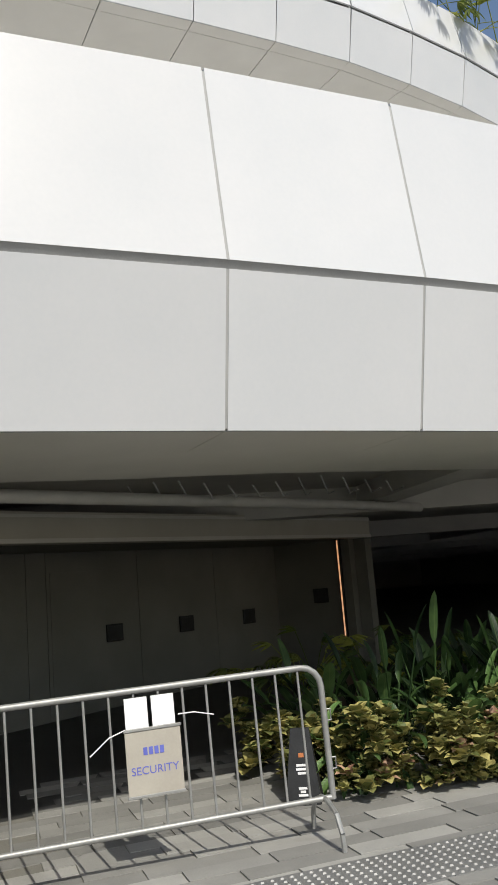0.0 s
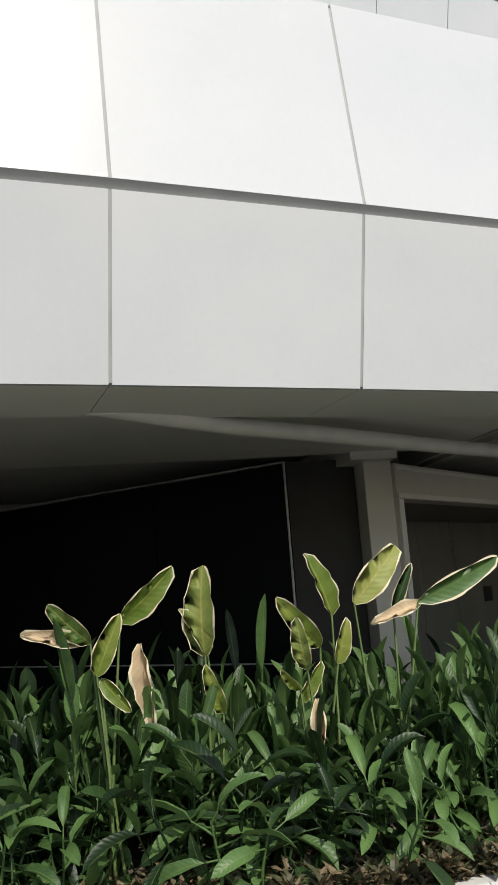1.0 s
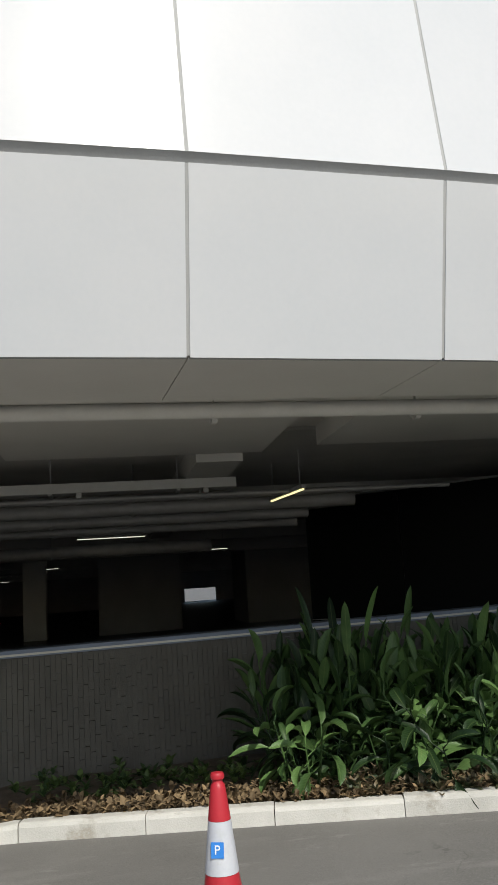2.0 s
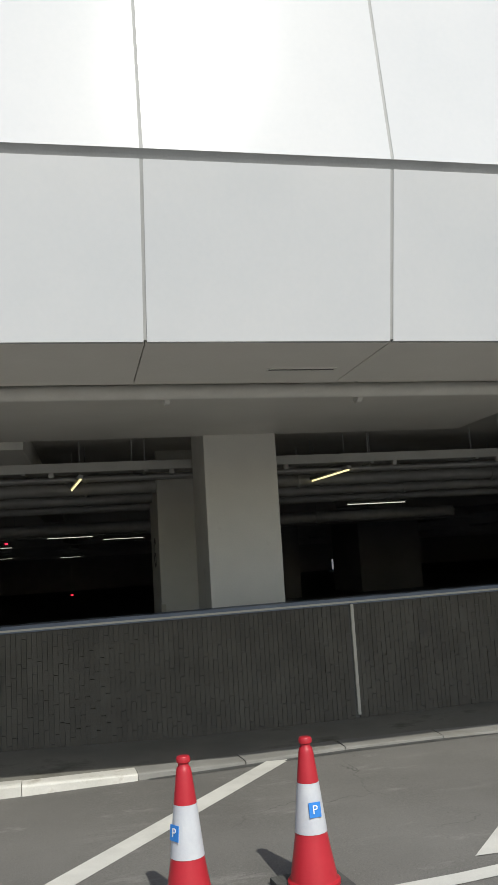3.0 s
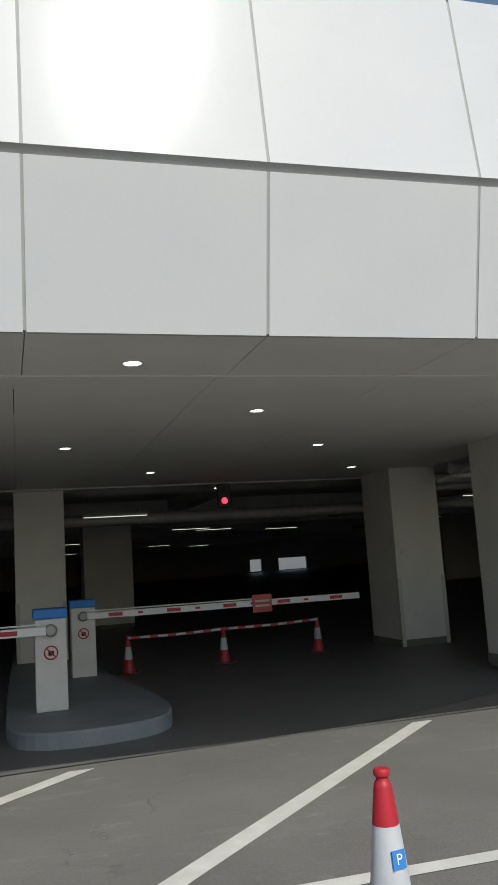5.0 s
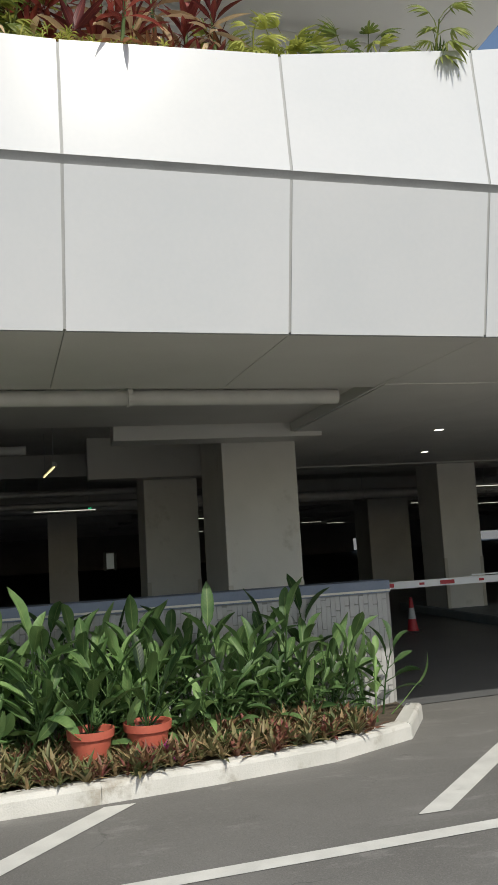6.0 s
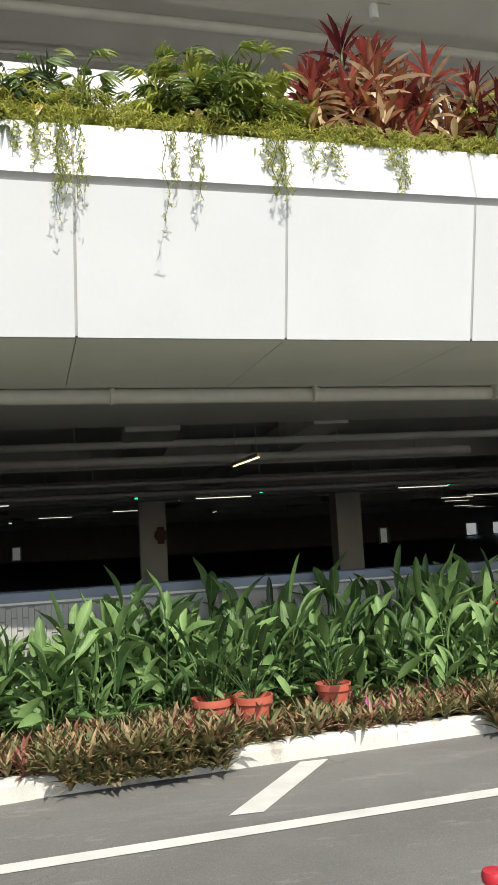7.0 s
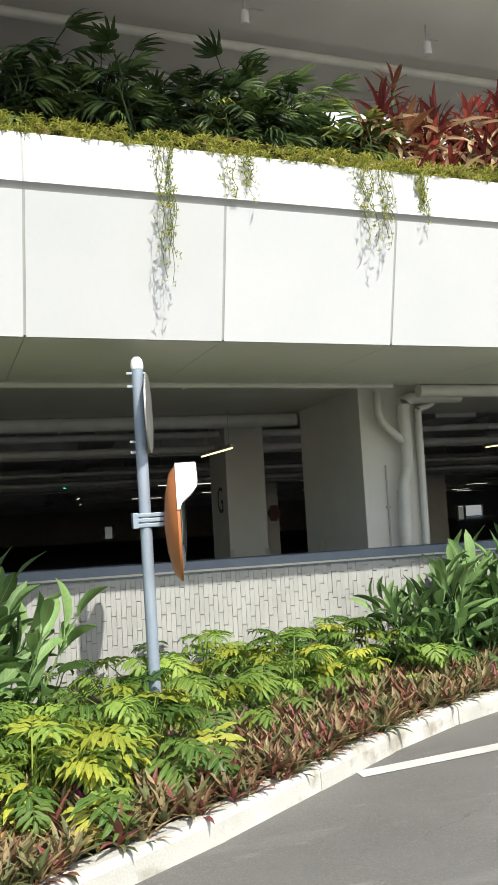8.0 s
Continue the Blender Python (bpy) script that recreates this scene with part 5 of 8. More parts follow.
setting("wall_upper_east", bm, M_PANEL, "white wall below the upper ring", "wall")

# ---- lobby end ----


def build_lobby():
    g = ground_z(28)
    turn = pose(25.62, 4.9, 0, 0, 0, 40)
    bm = bmesh.new()
    box(bm, 25.2, 25.5, 4.82, 6.0, g - 0.2, 3.2, 0.01)
    setting("wall_lobby_pier", bm, M_FRAME, "beige pier at the lobby mouth", "wall")
    bm = bmesh.new()
    box(bm, -0.1, 10.8, 0.0, 0.25, 2.73, 3.1, 0.006, turn)
    box(bm, -0.1, 0.02, 0.0, 0.25, g - 0.2, 2.73, 0.006, turn)
    setting("wall_lobby_lintel", bm, M_FRAME, "beige lintel over the lobby mouth", "wall")
    bm = bmesh.new()
    box(bm, -0.1, 0.0, -0.02, -0.004, g - 0.1, 2.72, 0.003, turn)
    box(bm, -0.1, 10.8, -0.022, -0.004, 2.735, 2.785, 0.003, turn)
    box(bm, -0.1, 10.8, -0.018, -0.004, 3.03, 3.07, 0.003, turn)
    setting("trim_portal", bm, M_COLUMN, "raised trim round the lobby mouth", "trim")
    bm = bmesh.new()
    box(bm, 0.0, 10.7, 0.25, 2.2, 2.75, 2.8, 0, turn)
    setting("ceiling_lobby", bm, M_LOBBY, "lobby ceiling with shade put into its dark colour", "ceiling")
    back = turn @ pose(0, 1.97, 0)
    root = thing("wall_lobby_back", "panelled wall at the back of the lobby, darkened to stand for shade", "wall", kind="structure", m=back)
    x = 1.3
    for w in (0.33, 0.74, 0.29, 0.47, 0.84, 0.83, 0.34, 1.76, 1.8, 1.9):
        bm = bmesh.new()
        if abs(w - 0.74) < 0.01:
            box(bm, x + 0.004, x + w - 0.004, 0, 0.05, 2.47, 2.75, 0.003)
        else:
            box(bm, x + 0.004, x + w - 0.004, 0, 0.05, g - 0.3, 2.75, 0.003)
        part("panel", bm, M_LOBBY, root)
        x += w
    bm = bmesh.new()
    box(bm, 1.3, x, 0.045, 0.25, g - 0.3, 2.75)
    part("backing", bm, M_LIGHTENED_CONC, root)
    for u0, u1 in ((3.14, 4.79), (5.2, 6.2)):
        door = thing("door_lobby", "closed flush door panel in the lobby wall", "door", "lobby doors", kind="structure", m=back @ pose(u0, -0.004, 0))
        n = 2 if u1 - u0 > 1.2 else 1
        for k in range(n):
            w = (u1 - u0) / n
            bm = bmesh.new()
            box(bm, k * w + 0.004, (k + 1) * w - 0.004, -0.006, 0.002, g - 0.05, 2.46, 0.002)
            part("leaf", bm, M_LOBBY, door)
    for u, v, z in ((6.36, 1.95, 1.51), (7.93, 1.95, 1.51), (9.55, 1.95, 1.5)):
        root = thing("wall_box", "small dark square box set in the lobby wall", "box", "lobby wall boxes", turn @ pose(u, v, z))
        bm = bmesh.new()
        box(bm, -0.16, 0.16, -0.015, 0.02, -0.13, 0.13, 0.01)
        part("frame", bm, M_BLACK, root)
        bm = bmesh.new()
        box(bm, -0.12, 0.12, -0.022, -0.014, -0.1, 0.1, 0.004)
        part("flap", bm, M_BLACK, root)
    bm = bmesh.new()
    box(bm, 10.45, 10.62, 0.25, 1.98, g - 0.2, 2.745, 0.0, turn)
    box(bm, 10.6, 10.8, 0.0, 0.24, g - 0.2, 2.725, 0.0, turn)
    setting("wall_lobby_end", bm, M_LOBBY, "wall end beside the lobby mouth, darkened to stand for shade", "wall")
    root = thing("wall_box", "small dark square box set in the lobby end wall", "box", "lobby wall boxes", turn @ pose(10.44, 0.95, 1.76, 0, 0, -90))
    bm = bmesh.new()
    box(bm, -0.16, 0.16, -0.015, 0.02, -0.13, 0.13, 0.01)
    part("frame", bm, M_BLACK, root)
    bm = bmesh.new()
    box(bm, -0.12, 0.12, -0.022, -0.014, -0.1, 0.1, 0.004)
    part("flap", bm, M_BLACK, root)
    d = thing("door_side", "dark glazed door in a slim beige frame", "door", kind="structure", m=back @ pose(1.64, 0, g))
    bm = bmesh.new()
    box(bm, 0.05, 0.62, 0.02, 0.04, 0, 2.03, 0.003)
    part("pane", bm, M_GLASS, d)
    bm = bmesh.new()
    box(bm, 0, 0.05, -0.02, 0.04, 0, 2.08, 0.003)
    box(bm, 0.62, 0.72, -0.02, 0.04, 0, 2.08, 0.003)
    box(bm, 0.05, 0.62, -0.02, 0.04, 2.03, 2.08, 0.003)
    part("frame", bm, M_LOBBY, d)
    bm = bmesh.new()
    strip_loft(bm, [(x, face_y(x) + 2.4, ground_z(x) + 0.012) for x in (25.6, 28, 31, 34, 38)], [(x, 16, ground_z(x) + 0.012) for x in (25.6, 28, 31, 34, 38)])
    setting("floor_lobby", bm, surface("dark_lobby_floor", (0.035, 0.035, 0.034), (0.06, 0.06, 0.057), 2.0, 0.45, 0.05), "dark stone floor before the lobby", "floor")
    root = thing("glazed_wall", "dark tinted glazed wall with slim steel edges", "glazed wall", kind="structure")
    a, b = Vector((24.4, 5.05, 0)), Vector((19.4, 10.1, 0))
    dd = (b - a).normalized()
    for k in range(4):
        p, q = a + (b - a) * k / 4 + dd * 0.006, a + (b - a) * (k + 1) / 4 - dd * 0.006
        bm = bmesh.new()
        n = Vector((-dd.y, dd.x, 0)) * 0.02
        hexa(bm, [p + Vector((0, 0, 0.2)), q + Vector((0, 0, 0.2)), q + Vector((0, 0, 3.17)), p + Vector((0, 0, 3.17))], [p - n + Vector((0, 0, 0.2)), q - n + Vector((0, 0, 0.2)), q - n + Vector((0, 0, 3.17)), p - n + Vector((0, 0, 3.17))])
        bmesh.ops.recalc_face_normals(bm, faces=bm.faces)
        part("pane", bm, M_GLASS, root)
    bm = bmesh.new()
    tube(bm, [a + Vector((0.01, -0.02, 0.2)), a + Vector((0.01, -0.02, 3.2))], 0.013, 6)
    part("edge_post", bm, M_PIPE_DARK, root)
    bm = bmesh.new()
    tube(bm, [a + Vector((0, -0.02, 3.19)), b + Vector((0, -0.02, 3.19))], 0.012, 6)
    part("head_rail", bm, M_PIPE_DARK, root)
    bm = bmesh.new()
    tube(bm, [a + Vector((0, -0.02, 1.15)), b + Vector((0, -0.02, 1.15))], 0.01, 6)
    part("mid_rail", bm, M_PIPE_DARK, root)
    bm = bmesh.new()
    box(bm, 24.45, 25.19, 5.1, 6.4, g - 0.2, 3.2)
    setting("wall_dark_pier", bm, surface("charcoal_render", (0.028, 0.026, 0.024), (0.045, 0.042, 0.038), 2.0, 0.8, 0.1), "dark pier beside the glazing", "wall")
    root = thing("edge_light", "slim warm light strip on a dark post", "lamp", m=turn @ pose(10.38, 0.45, 0, 0, 0, -90))
    bm = bmesh.new()
    box(bm, -0.03, 0.03, 0, 0.06, g, 2.75)
    part("post", bm, M_BLACK, root)
    bm = bmesh.new()
    box(bm, -0.011, 0.011, -0.012, -0.001, 1.0, 2.72)
    part("strip", bm, M_WARM, root, "glowing warm strip")
    for k in range(12):
        bm = bmesh.new()
        tube(bm, [(29.4 + 0.28 * k, 6.2 + 0.05 * k, 3.2 + 0.04 * math.sin(k)), (29.5 + 0.28 * k, 6.3 + 0.05 * k, 3.04), (29.55 + 0.28 * k, 6.6, 3.06)], 0.012, 6)
        part("run", bm, M_PIPE_DARK, thing("service_cable", "hanging service cable above the lobby mouth", "cable", "service cables"))


build_lobby()


def build_paving():
    root = thing("paving", "grey stone paving in long mixed pavers", "pavement", kind="structure")
    bm = bmesh.new()
    xs = [27.6, 29, 31, 33, 35, 38, 42]
    strip_loft(bm, [(x, 0.9 + (x - 27) * 0.1, ground_z(x) + 0.008) for x in xs], [(x, face_y(x) + 2.6, ground_z(x) + 0.008) for x in xs])
    part("bedding", bm, M_STRIP, root)
    rnd = random.Random(8)
    shapes = []
    for L in (0.55, 0.7):
        bm = bmesh.new()
        box(bm, 0, L - 0.006, 0, 0.184, 0, 0.01, 0.0)
        shapes.append(done("paver", bm, M_PAVER))
    count = 0
    for r in range(24):
        u = -0.35 * (r % 3)
        while u < 7.2 and count < 300:
            k = rnd.random() < 0.5
            L = 0.7 if k else 0.55
            p = pose(27.9, 1.05, 0, 0, 0, 9) @ Vector((u, r * 0.19, 0))
            if p.x > 28.1 and p.y > 1.25 and p.x < 34.2:
                ob = part("paver", shapes[1 if k else 0], None, root)
                ob.matrix_basis = pose(p.x, p.y, ground_z(p.x) + 0.008, 0, -0.6, 9)
                count += 1
            u += L
    bm = bmesh.new()
    m = pose(29.3, 1.68, 0, 0, 0, 7)
    for i in range(96):
        for j in range(9):
            p = m @ Vector((i * 0.058, j * 0.058, 0))
            z = ground_z(p.x) + 0.022
            ring = [bm.verts.new((p.x + 0.022 * math.cos(q), p.y + 0.022 * math.sin(q), z)) for q in (0, 1.05, 2.09, 3.14, 4.19, 5.24)]
            top = [bm.verts.new((p.x + 0.013 * math.cos(q), p.y + 0.013 * math.sin(q), z + 0.010)) for q in (0, 1.05, 2.09, 3.14, 4.19, 5.24)]
            for k in range(6):
                bm.faces.new((ring[k], ring[(k + 1) % 6], top[(k + 1) % 6], top[k]))
            bm.faces.new(top)
    ob = part("tactile_domes", bm, M_DOME, root, "raised warning domes")
    ob["kind"] = "stuff"
    bm = bmesh.new()
    n = 14
    for k in range(n):
        a = m @ Vector((k * 0.4 - 0.03, -0.03, 0))
        b = m @ Vector((k * 0.4 + 0.365, -0.03, 0))
        c = m @ Vector((k * 0.4 + 0.365, 0.5, 0))
        d = m @ Vector((k * 0.4 - 0.03, 0.5, 0))
        hexa(bm, [(q.x, q.y, ground_z(q.x) + 0.008) for q in (a, b, c, d)], [(q.x, q.y, ground_z(q.x) + 0.023) for q in (a, b, c, d)])
    bmesh.ops.recalc_face_normals(bm, faces=bm.faces)
    part("tactile_slabs", bm, M_TACTILE, root)


build_paving()

# ---- crowd barrier ----


def crowd_barrier():
    p0, p1 = Vector((28.2, 2.6, 0)), Vector((30.48, 2.8, 0))
    L = (p1 - p0).length
    turn = math.degrees(math.atan2(p1.y - p0.y, p1.x - p0.x))
    slope = math.degrees(math.atan2(ground_z(p1.x) - ground_z(p0.x), L))
    root = thing("crowd_barrier", "galvanised steel crowd barrier with a beige board on it", "barrier", m=pose(p0.x, p0.y, ground_z(p0.x) + 0.012, 0, -slope, turn))
    H = 1.07
    pts = [(0, 0, 0.24), (0, 0, H - 0.13)]
    pts += [(0.13 - 0.13 * math.cos(a), 0, H - 0.13 + 0.13 * math.sin(a)) for a in (0.4, 0.8, 1.2, 1.57)]
    pts += [(L - 0.13 + 0.13 * math.sin(a), 0, H - 0.13 + 0.13 * math.cos(a)) for a in (0, 0.4, 0.8, 1.2, 1.57)] + [(L, 0, 0.24)]
    bm = bmesh.new()
    tube(bm, pts, 0.021, 10)
    part("frame", bm, M_STEEL, root, smooth=True)
    bm = bmesh.new()
    tube(bm, [(0, 0, 0.25), (L, 0, 0.25)], 0.019, 10)
    part("bottom_rail", bm, M_STEEL, root, smooth=True)
    n = 15
    b = bmesh.new()
    tube(b, [(0, 0, 0.26), (0, 0, H - 0.02)], 0.0085, 8)
    me = done("bar", b, M_STEEL)
    for k in range(1, n):
        part("bar", me, None, root).location = (L * k / n, 0, 0)
    for x in (0.06, L - 0.06):
        bm = bmesh.new()
        arc = [(x, -0.28, 0.0), (x, -0.27, 0.1), (x, -0.2, 0.2), (x, -0.05, 0.25), (x, 0.05, 0.25), (x, 0.2, 0.2), (x, 0.27, 0.1), (x, 0.28, 0.0)]
        for a, c in zip(arc, arc[1:]):
            tube(bm, [a, c], 0.017, 8)
        part("foot", bm, M_STEEL, root)
    for x, s in ((0, -1), (L, 1)):
        for z in (0.42, 0.72):
            bm = bmesh.new()
            tube(bm, [(x, 0, z), (x + s * 0.045, 0, z), (x + s * 0.045, 0, z + 0.07), (x, 0, z + 0.07)], 0.007, 6)
            part("hook", bm, M_STEEL, root)
    # board and sheets
    sx = 1.0
    board = bmesh.new()
    box(board, sx - 0.006, sx + 0.336, -0.04, -0.024, 0.46, 0.83, 0.004)
    bd = part("board", board, M_BEIGE, root, "beige board lettered in blue")
    for z in (0.445, 0.832):
        bm = bmesh.new()
        box(bm, sx - 0.012, sx + 0.342, -0.045, -0.02, z, z + 0.018, 0.003)
        part("board_rail", bm, M_STEEL, bd)
    ink = surface("blue_ink", (0.10, 0.12, 0.45), (0.13, 0.15, 0.5), 6, 0.6, 0)
    lettering("lettering", "SECURITY", 0.066, ink, bd, pose(sx + 0.165, -0.0415, 0.6, 90), "blue lettering")
    for k in range(4):
        bm = bmesh.new()
        box(bm, sx + 0.10 + k * 0.034, sx + 0.125 + k * 0.034, -0.0425, -0.041, 0.69, 0.735)
        part("letter_bar", bm, ink, bd)
    for k in range(2):
        bm = bmesh.new()
        box(bm, sx + 0.005 + k * 0.165, sx + 0.145 + k * 0.165, -0.034, -0.028, 0.85, 1.03)
        part("paper_sheet", bm, M_WHITE, root, "blank white paper sheet")
    for s, (x, z) in ((-1, (sx, 0.85)), (1, (sx + 0.33, 0.9))):
        bm = bmesh.new()
        tube(bm, [(x, -0.04, z), (x + s * 0.1, -0.05, z + (-0.03 if s < 0 else 0.0)), (x + s * 0.22, -0.06, z + (-0.12 if s < 0 else -0.03))], 0.004, 5)
        part("cable_tie", bm, M_WHITE, root, "loose white cable tie")
    return root


crowd_barrier()


def wedge_sign():
    root = thing("floor_sign", "black folding floor sign with white printing", "sign", m=pose(30.5, 3.75, ground_z(30.5) + 0.012, 0, 0, -18))
    root.scale = (0.78, 0.78, 0.78)
    for s in (-1, 1):
        bm = bmesh.new()
        hexa(bm, [(-0.17, s * 0.15, 0), (0.17, s * 0.15, 0), (0.09, s * 0.02, 0.68), (-0.09, s * 0.02, 0.68)], [(-0.17, s * 0.13, 0), (0.17, s * 0.13, 0), (0.09, 0, 0.68), (-0.09, 0, 0.68)])
        bmesh.ops.recalc_face_normals(bm, faces=bm.faces)
        leaf = part("leaf", bm, M_BLACK, root)
        if s < 0:
            for k, (z, w) in enumerate(((0.34, 0.1), (0.305, 0.11), (0.27, 0.08), (0.14, 0.08), (0.11, 0.05), (0.08, 0.09))):
                y = -0.152 + 0.13 * z / 0.68
                bm = bmesh.new()
                box(bm, -w / 2, w / 2, y - 0.003, y, z, z + 0.022)
                part("print_bar", bm, M_WHITE, leaf)
            bm = bmesh.new()
            box(bm, -0.025, 0.025, -0.074, -0.069, 0.42, 0.46)
            part("print_mark", bm, M_ORANGE, leaf)


wedge_sign()

# ---- traffic cones ----


def make_cone(x, y, z, turn, s=1.0, sticker=True, lean=0.0):
    root = thing("traffic_cone", "red traffic cone with a white sleeve and rubber base", "traffic cone", "traffic cones", pose(x, y, z, lean, 0, turn))
    bm = bmesh.new()
    box(bm, -0.18, 0.18, -0.18, 0.18, 0.0, 0.035, 0.008)
    bmesh.ops.bevel(bm, geom=[e for e in bm.edges if abs((e.verts[0].co - e.verts[1].co).z) > 0.012], offset=0.05, segments=2, affect="EDGES")
    part("base", bm, M_RUBBER, root, "dark rubber base")
    bm = bmesh.new()
    lathe(bm, [(0.136, 0.035), (0.136, 0.052), (0.122, 0.062), (0.098, 0.19), (0.082, 0.285), (0.080, 0.285), (0.055, 0.53), (0.057, 0.53), (0.039, 0.675), (0.034, 0.695), (0.026, 0.705), (0.026, 0.716), (0.034, 0.722), (0.036, 0.738), (0.030, 0.75), (0.015, 0.752)], 24)
    part("body", bm, M_RED, root, smooth=True)
    bm = bmesh.new()
    lathe(bm, [(0.082, 0.287), (0.0845, 0.287), (0.0575, 0.528), (0.055, 0.528)], 24)
    sl = part("sleeve", bm, M_SLEEVE, root, "white reflective sleeve", smooth=True)
    if sticker:
        m = pose(0, -0.0712, 0.405, 84, 0, 0)
        bm = bmesh.new()
        box(bm, -0.032, 0.032, -0.036, 0.036, 0, 0.004, 0.0, m)
        st = part("sticker", bm, M_BLUE, sl, "blue parking sticker")
        lettering("letter", "P", 0.06, M_WHITE, sl, m @ pose(0, 0, 0.006))
    root.scale = (s, s, s)
    return root


for _x, _y, _t, _st in ((21.08, 0.62, 200, 0), (19.2, 0.7, 30, 1), (16.6, 0.35, -20, 1), (11.26, -0.24, 8, 1), (10.61, -0.35, -58, 1), (9.26, -0.47, -50, 1), (7.0, -0.61, 5, 1), (5.08, -0.74, 14, 1), (2.92, -1.03, 12, 1), (1.18, -1.19, 10, 1), (-1.63, -1.54, 12, 1), (-3.9, -1.91, 160, 0), (-6.4, -2.3, 20, 1), (-8.5, -2.7, 5, 1), (-10.6, -3.1, -40, 1), (-12.6, -3.47, 15, 1), (-16.91, -4.32, 8, 1)):
    make_cone(_x, _y, ground_z(_x), _t, 1.0, bool(_st))

# ---- vehicle entrance ----


def build_island():
    bm = bmesh.new()
    shape = smooth_line([(-3.2, 12.0), (-3.25, 5.0), (-3.22, 3.75), (-2.95, 3.35), (-2.3, 3.3), (-1.72, 3.5), (-1.5, 4.1), (-1.55, 5.2), (-1.9, 7.5), (-2.0, 12.0)], 2)
    lo = [bm.verts.new((x, y, -0.02)) for x, y in shape]
    hi = [bm.verts.new((x, y, 0.13)) for x, y in shape]
    top = [bm.verts.new((x * 0.985 - 0.035, y + 0.02, 0.155)) for x, y in shape]
    n = len(shape)
    for k in range(n - 1):
        bm.faces.new((lo[k], lo[k + 1], hi[k + 1], hi[k]))
        bm.faces.new((hi[k], hi[k + 1], top[k + 1], top[k]))
    bm.faces.new(top)
    bmesh.ops.recalc_face_normals(bm, faces=bm.faces)
    setting("kerb_island", bm, surface("island_paint", (0.17, 0.20, 0.22), (0.24, 0.26, 0.27), 3, 0.6, 0.1), "grey-blue painted island between entrance lanes", "kerb")


build_island()


def boom_gate(x, y, arm, side, z=0.155):
    root = thing("boom_gate", "white boom gate cabinet with blue cap and red-banded arm", "boom gate", "entrance gates", pose(x, y, z))
    bm = bmesh.new()
    box(bm, -0.17, 0.17, -0.15, 0.15, 0, 0.98, 0.015)
    cab = part("cabinet", bm, M_PIPE, root, "white steel cabinet")
    bm = bmesh.new()
    box(bm, -0.185, 0.185, -0.165, 0.165, 0.981, 1.09, 0.02)
    part("cap", bm, M_BLUE, root, "blue cap")
    bm = bmesh.new()
    ring = [(0.07 * math.cos(a), -0.156, 0.62 + 0.07 * math.sin(a)) for a in [k * math.tau / 20 for k in range(21)]]
    tube(bm, ring, 0.008, 5)
    tube(bm, [(-0.05, -0.156, 0.67), (0.05, -0.156, 0.57)], 0.007, 5)
    part("sign_ring", bm, M_REDSIGN, cab, "red prohibition ring")
    bm = bmesh.new()
    box(bm, -0.03, 0.03, -0.158, -0.151, 0.59, 0.64)
    part("sign_mark", bm, M_BLACK, cab)
    bm = bmesh.new()
    lathe(bm, [(0.06, 0), (0.07, 0.02), (0.07, 0.08), (0.05, 0.1)], 14, pose(0, -0.14, 0.86, 90))
    part("hub", bm, M_STEEL, root)
    s = side
    bm = bmesh.new()
    x0, x1 = sorted((s * 0.05, s * arm))
    box(bm, x0, x1, -0.235, -0.195, 0.815, 0.905, 0.006)
    a = part("arm", bm, M_WHITE, root, "white arm with red bands")
    u = 0.35
    k = 0
    while u < arm - 0.1:
        bm = bmesh.new()
        w = 0.2 if k % 2 == 0 else 0.07
        c0, c1 = sorted((s * u, s * (u + w)))
        box(bm, c0, c1, -0.238, -0.192, 0.835 if k % 2 == 0 else 0.845, 0.885 if k % 2 == 0 else 0.875, 0.0)
        part("red_band", bm, M_RED, a)
        u += 0.42
        k += 1
    bm = bmesh.new()
    tube(bm, [(s * 0.1, -0.2, 0.93), (s * arm * 0.62, -0.2, 0.925)], 0.01, 6)
    part("stay", bm, M_WHITE, root)
    return root


boom_gate(-2.75, 4.72, 4.2, -1)
boom_gate(-2.2, 7.42, 4.2, 1, 0.13)
_bd = thing("gate_board", "small square red board on the boom arm", "sign", m=pose(0.42, 7.16, 0.985))
bm = bmesh.new()
box(bm, -0.15, 0.15, -0.012, 0.0, -0.13, 0.13, 0.006)
part("face", bm, surface("faded_red_board", (0.45, 0.08, 0.06), (0.52, 0.12, 0.09), 6, 0.6, 0), _bd)
bm = bmesh.new()
box(bm, -0.11, 0.11, -0.0145, -0.0125, 0.02, 0.05)
box(bm, -0.11, 0.11, -0.0145, -0.0125, -0.05, -0.02)
part("print_bars", bm, M_SLEEVE, _bd)
for _x, _y in ((1.79, 8.63), (0.1, 8.42), (-1.45, 8.35), (-4.7, 8.0), (-6.3, 8.1)):
    make_cone(_x, _y, ground_z(_x) + 0.006, 40, 0.78, False)
_tp = thing("barrier_tape", "red and white tape strung between cones", "tape")
bm = bmesh.new()
_tl = [(-1.45, 8.33, 0.53), (-0.7, 8.36, 0.52), (0.1, 8.40, 0.54), (0.9, 8.5, 0.53), (1.79, 8.61, 0.55)]
for _a, _b in zip(_tl, _tl[1:]):
    hexa(bm, [(_a[0], _a[1] - 0.03, _a[2]), (_b[0], _b[1] - 0.03, _b[2]), (_b[0], _b[1] - 0.03, _b[2] + 0.04), (_a[0], _a[1] - 0.03, _a[2] + 0.04)], [(_a[0], _a[1] - 0.028, _a[2]), (_b[0], _b[1] - 0.028, _b[2]), (_b[0], _b[1] - 0.028, _b[2] + 0.04), (_a[0], _a[1] - 0.028, _a[2] + 0.04)])
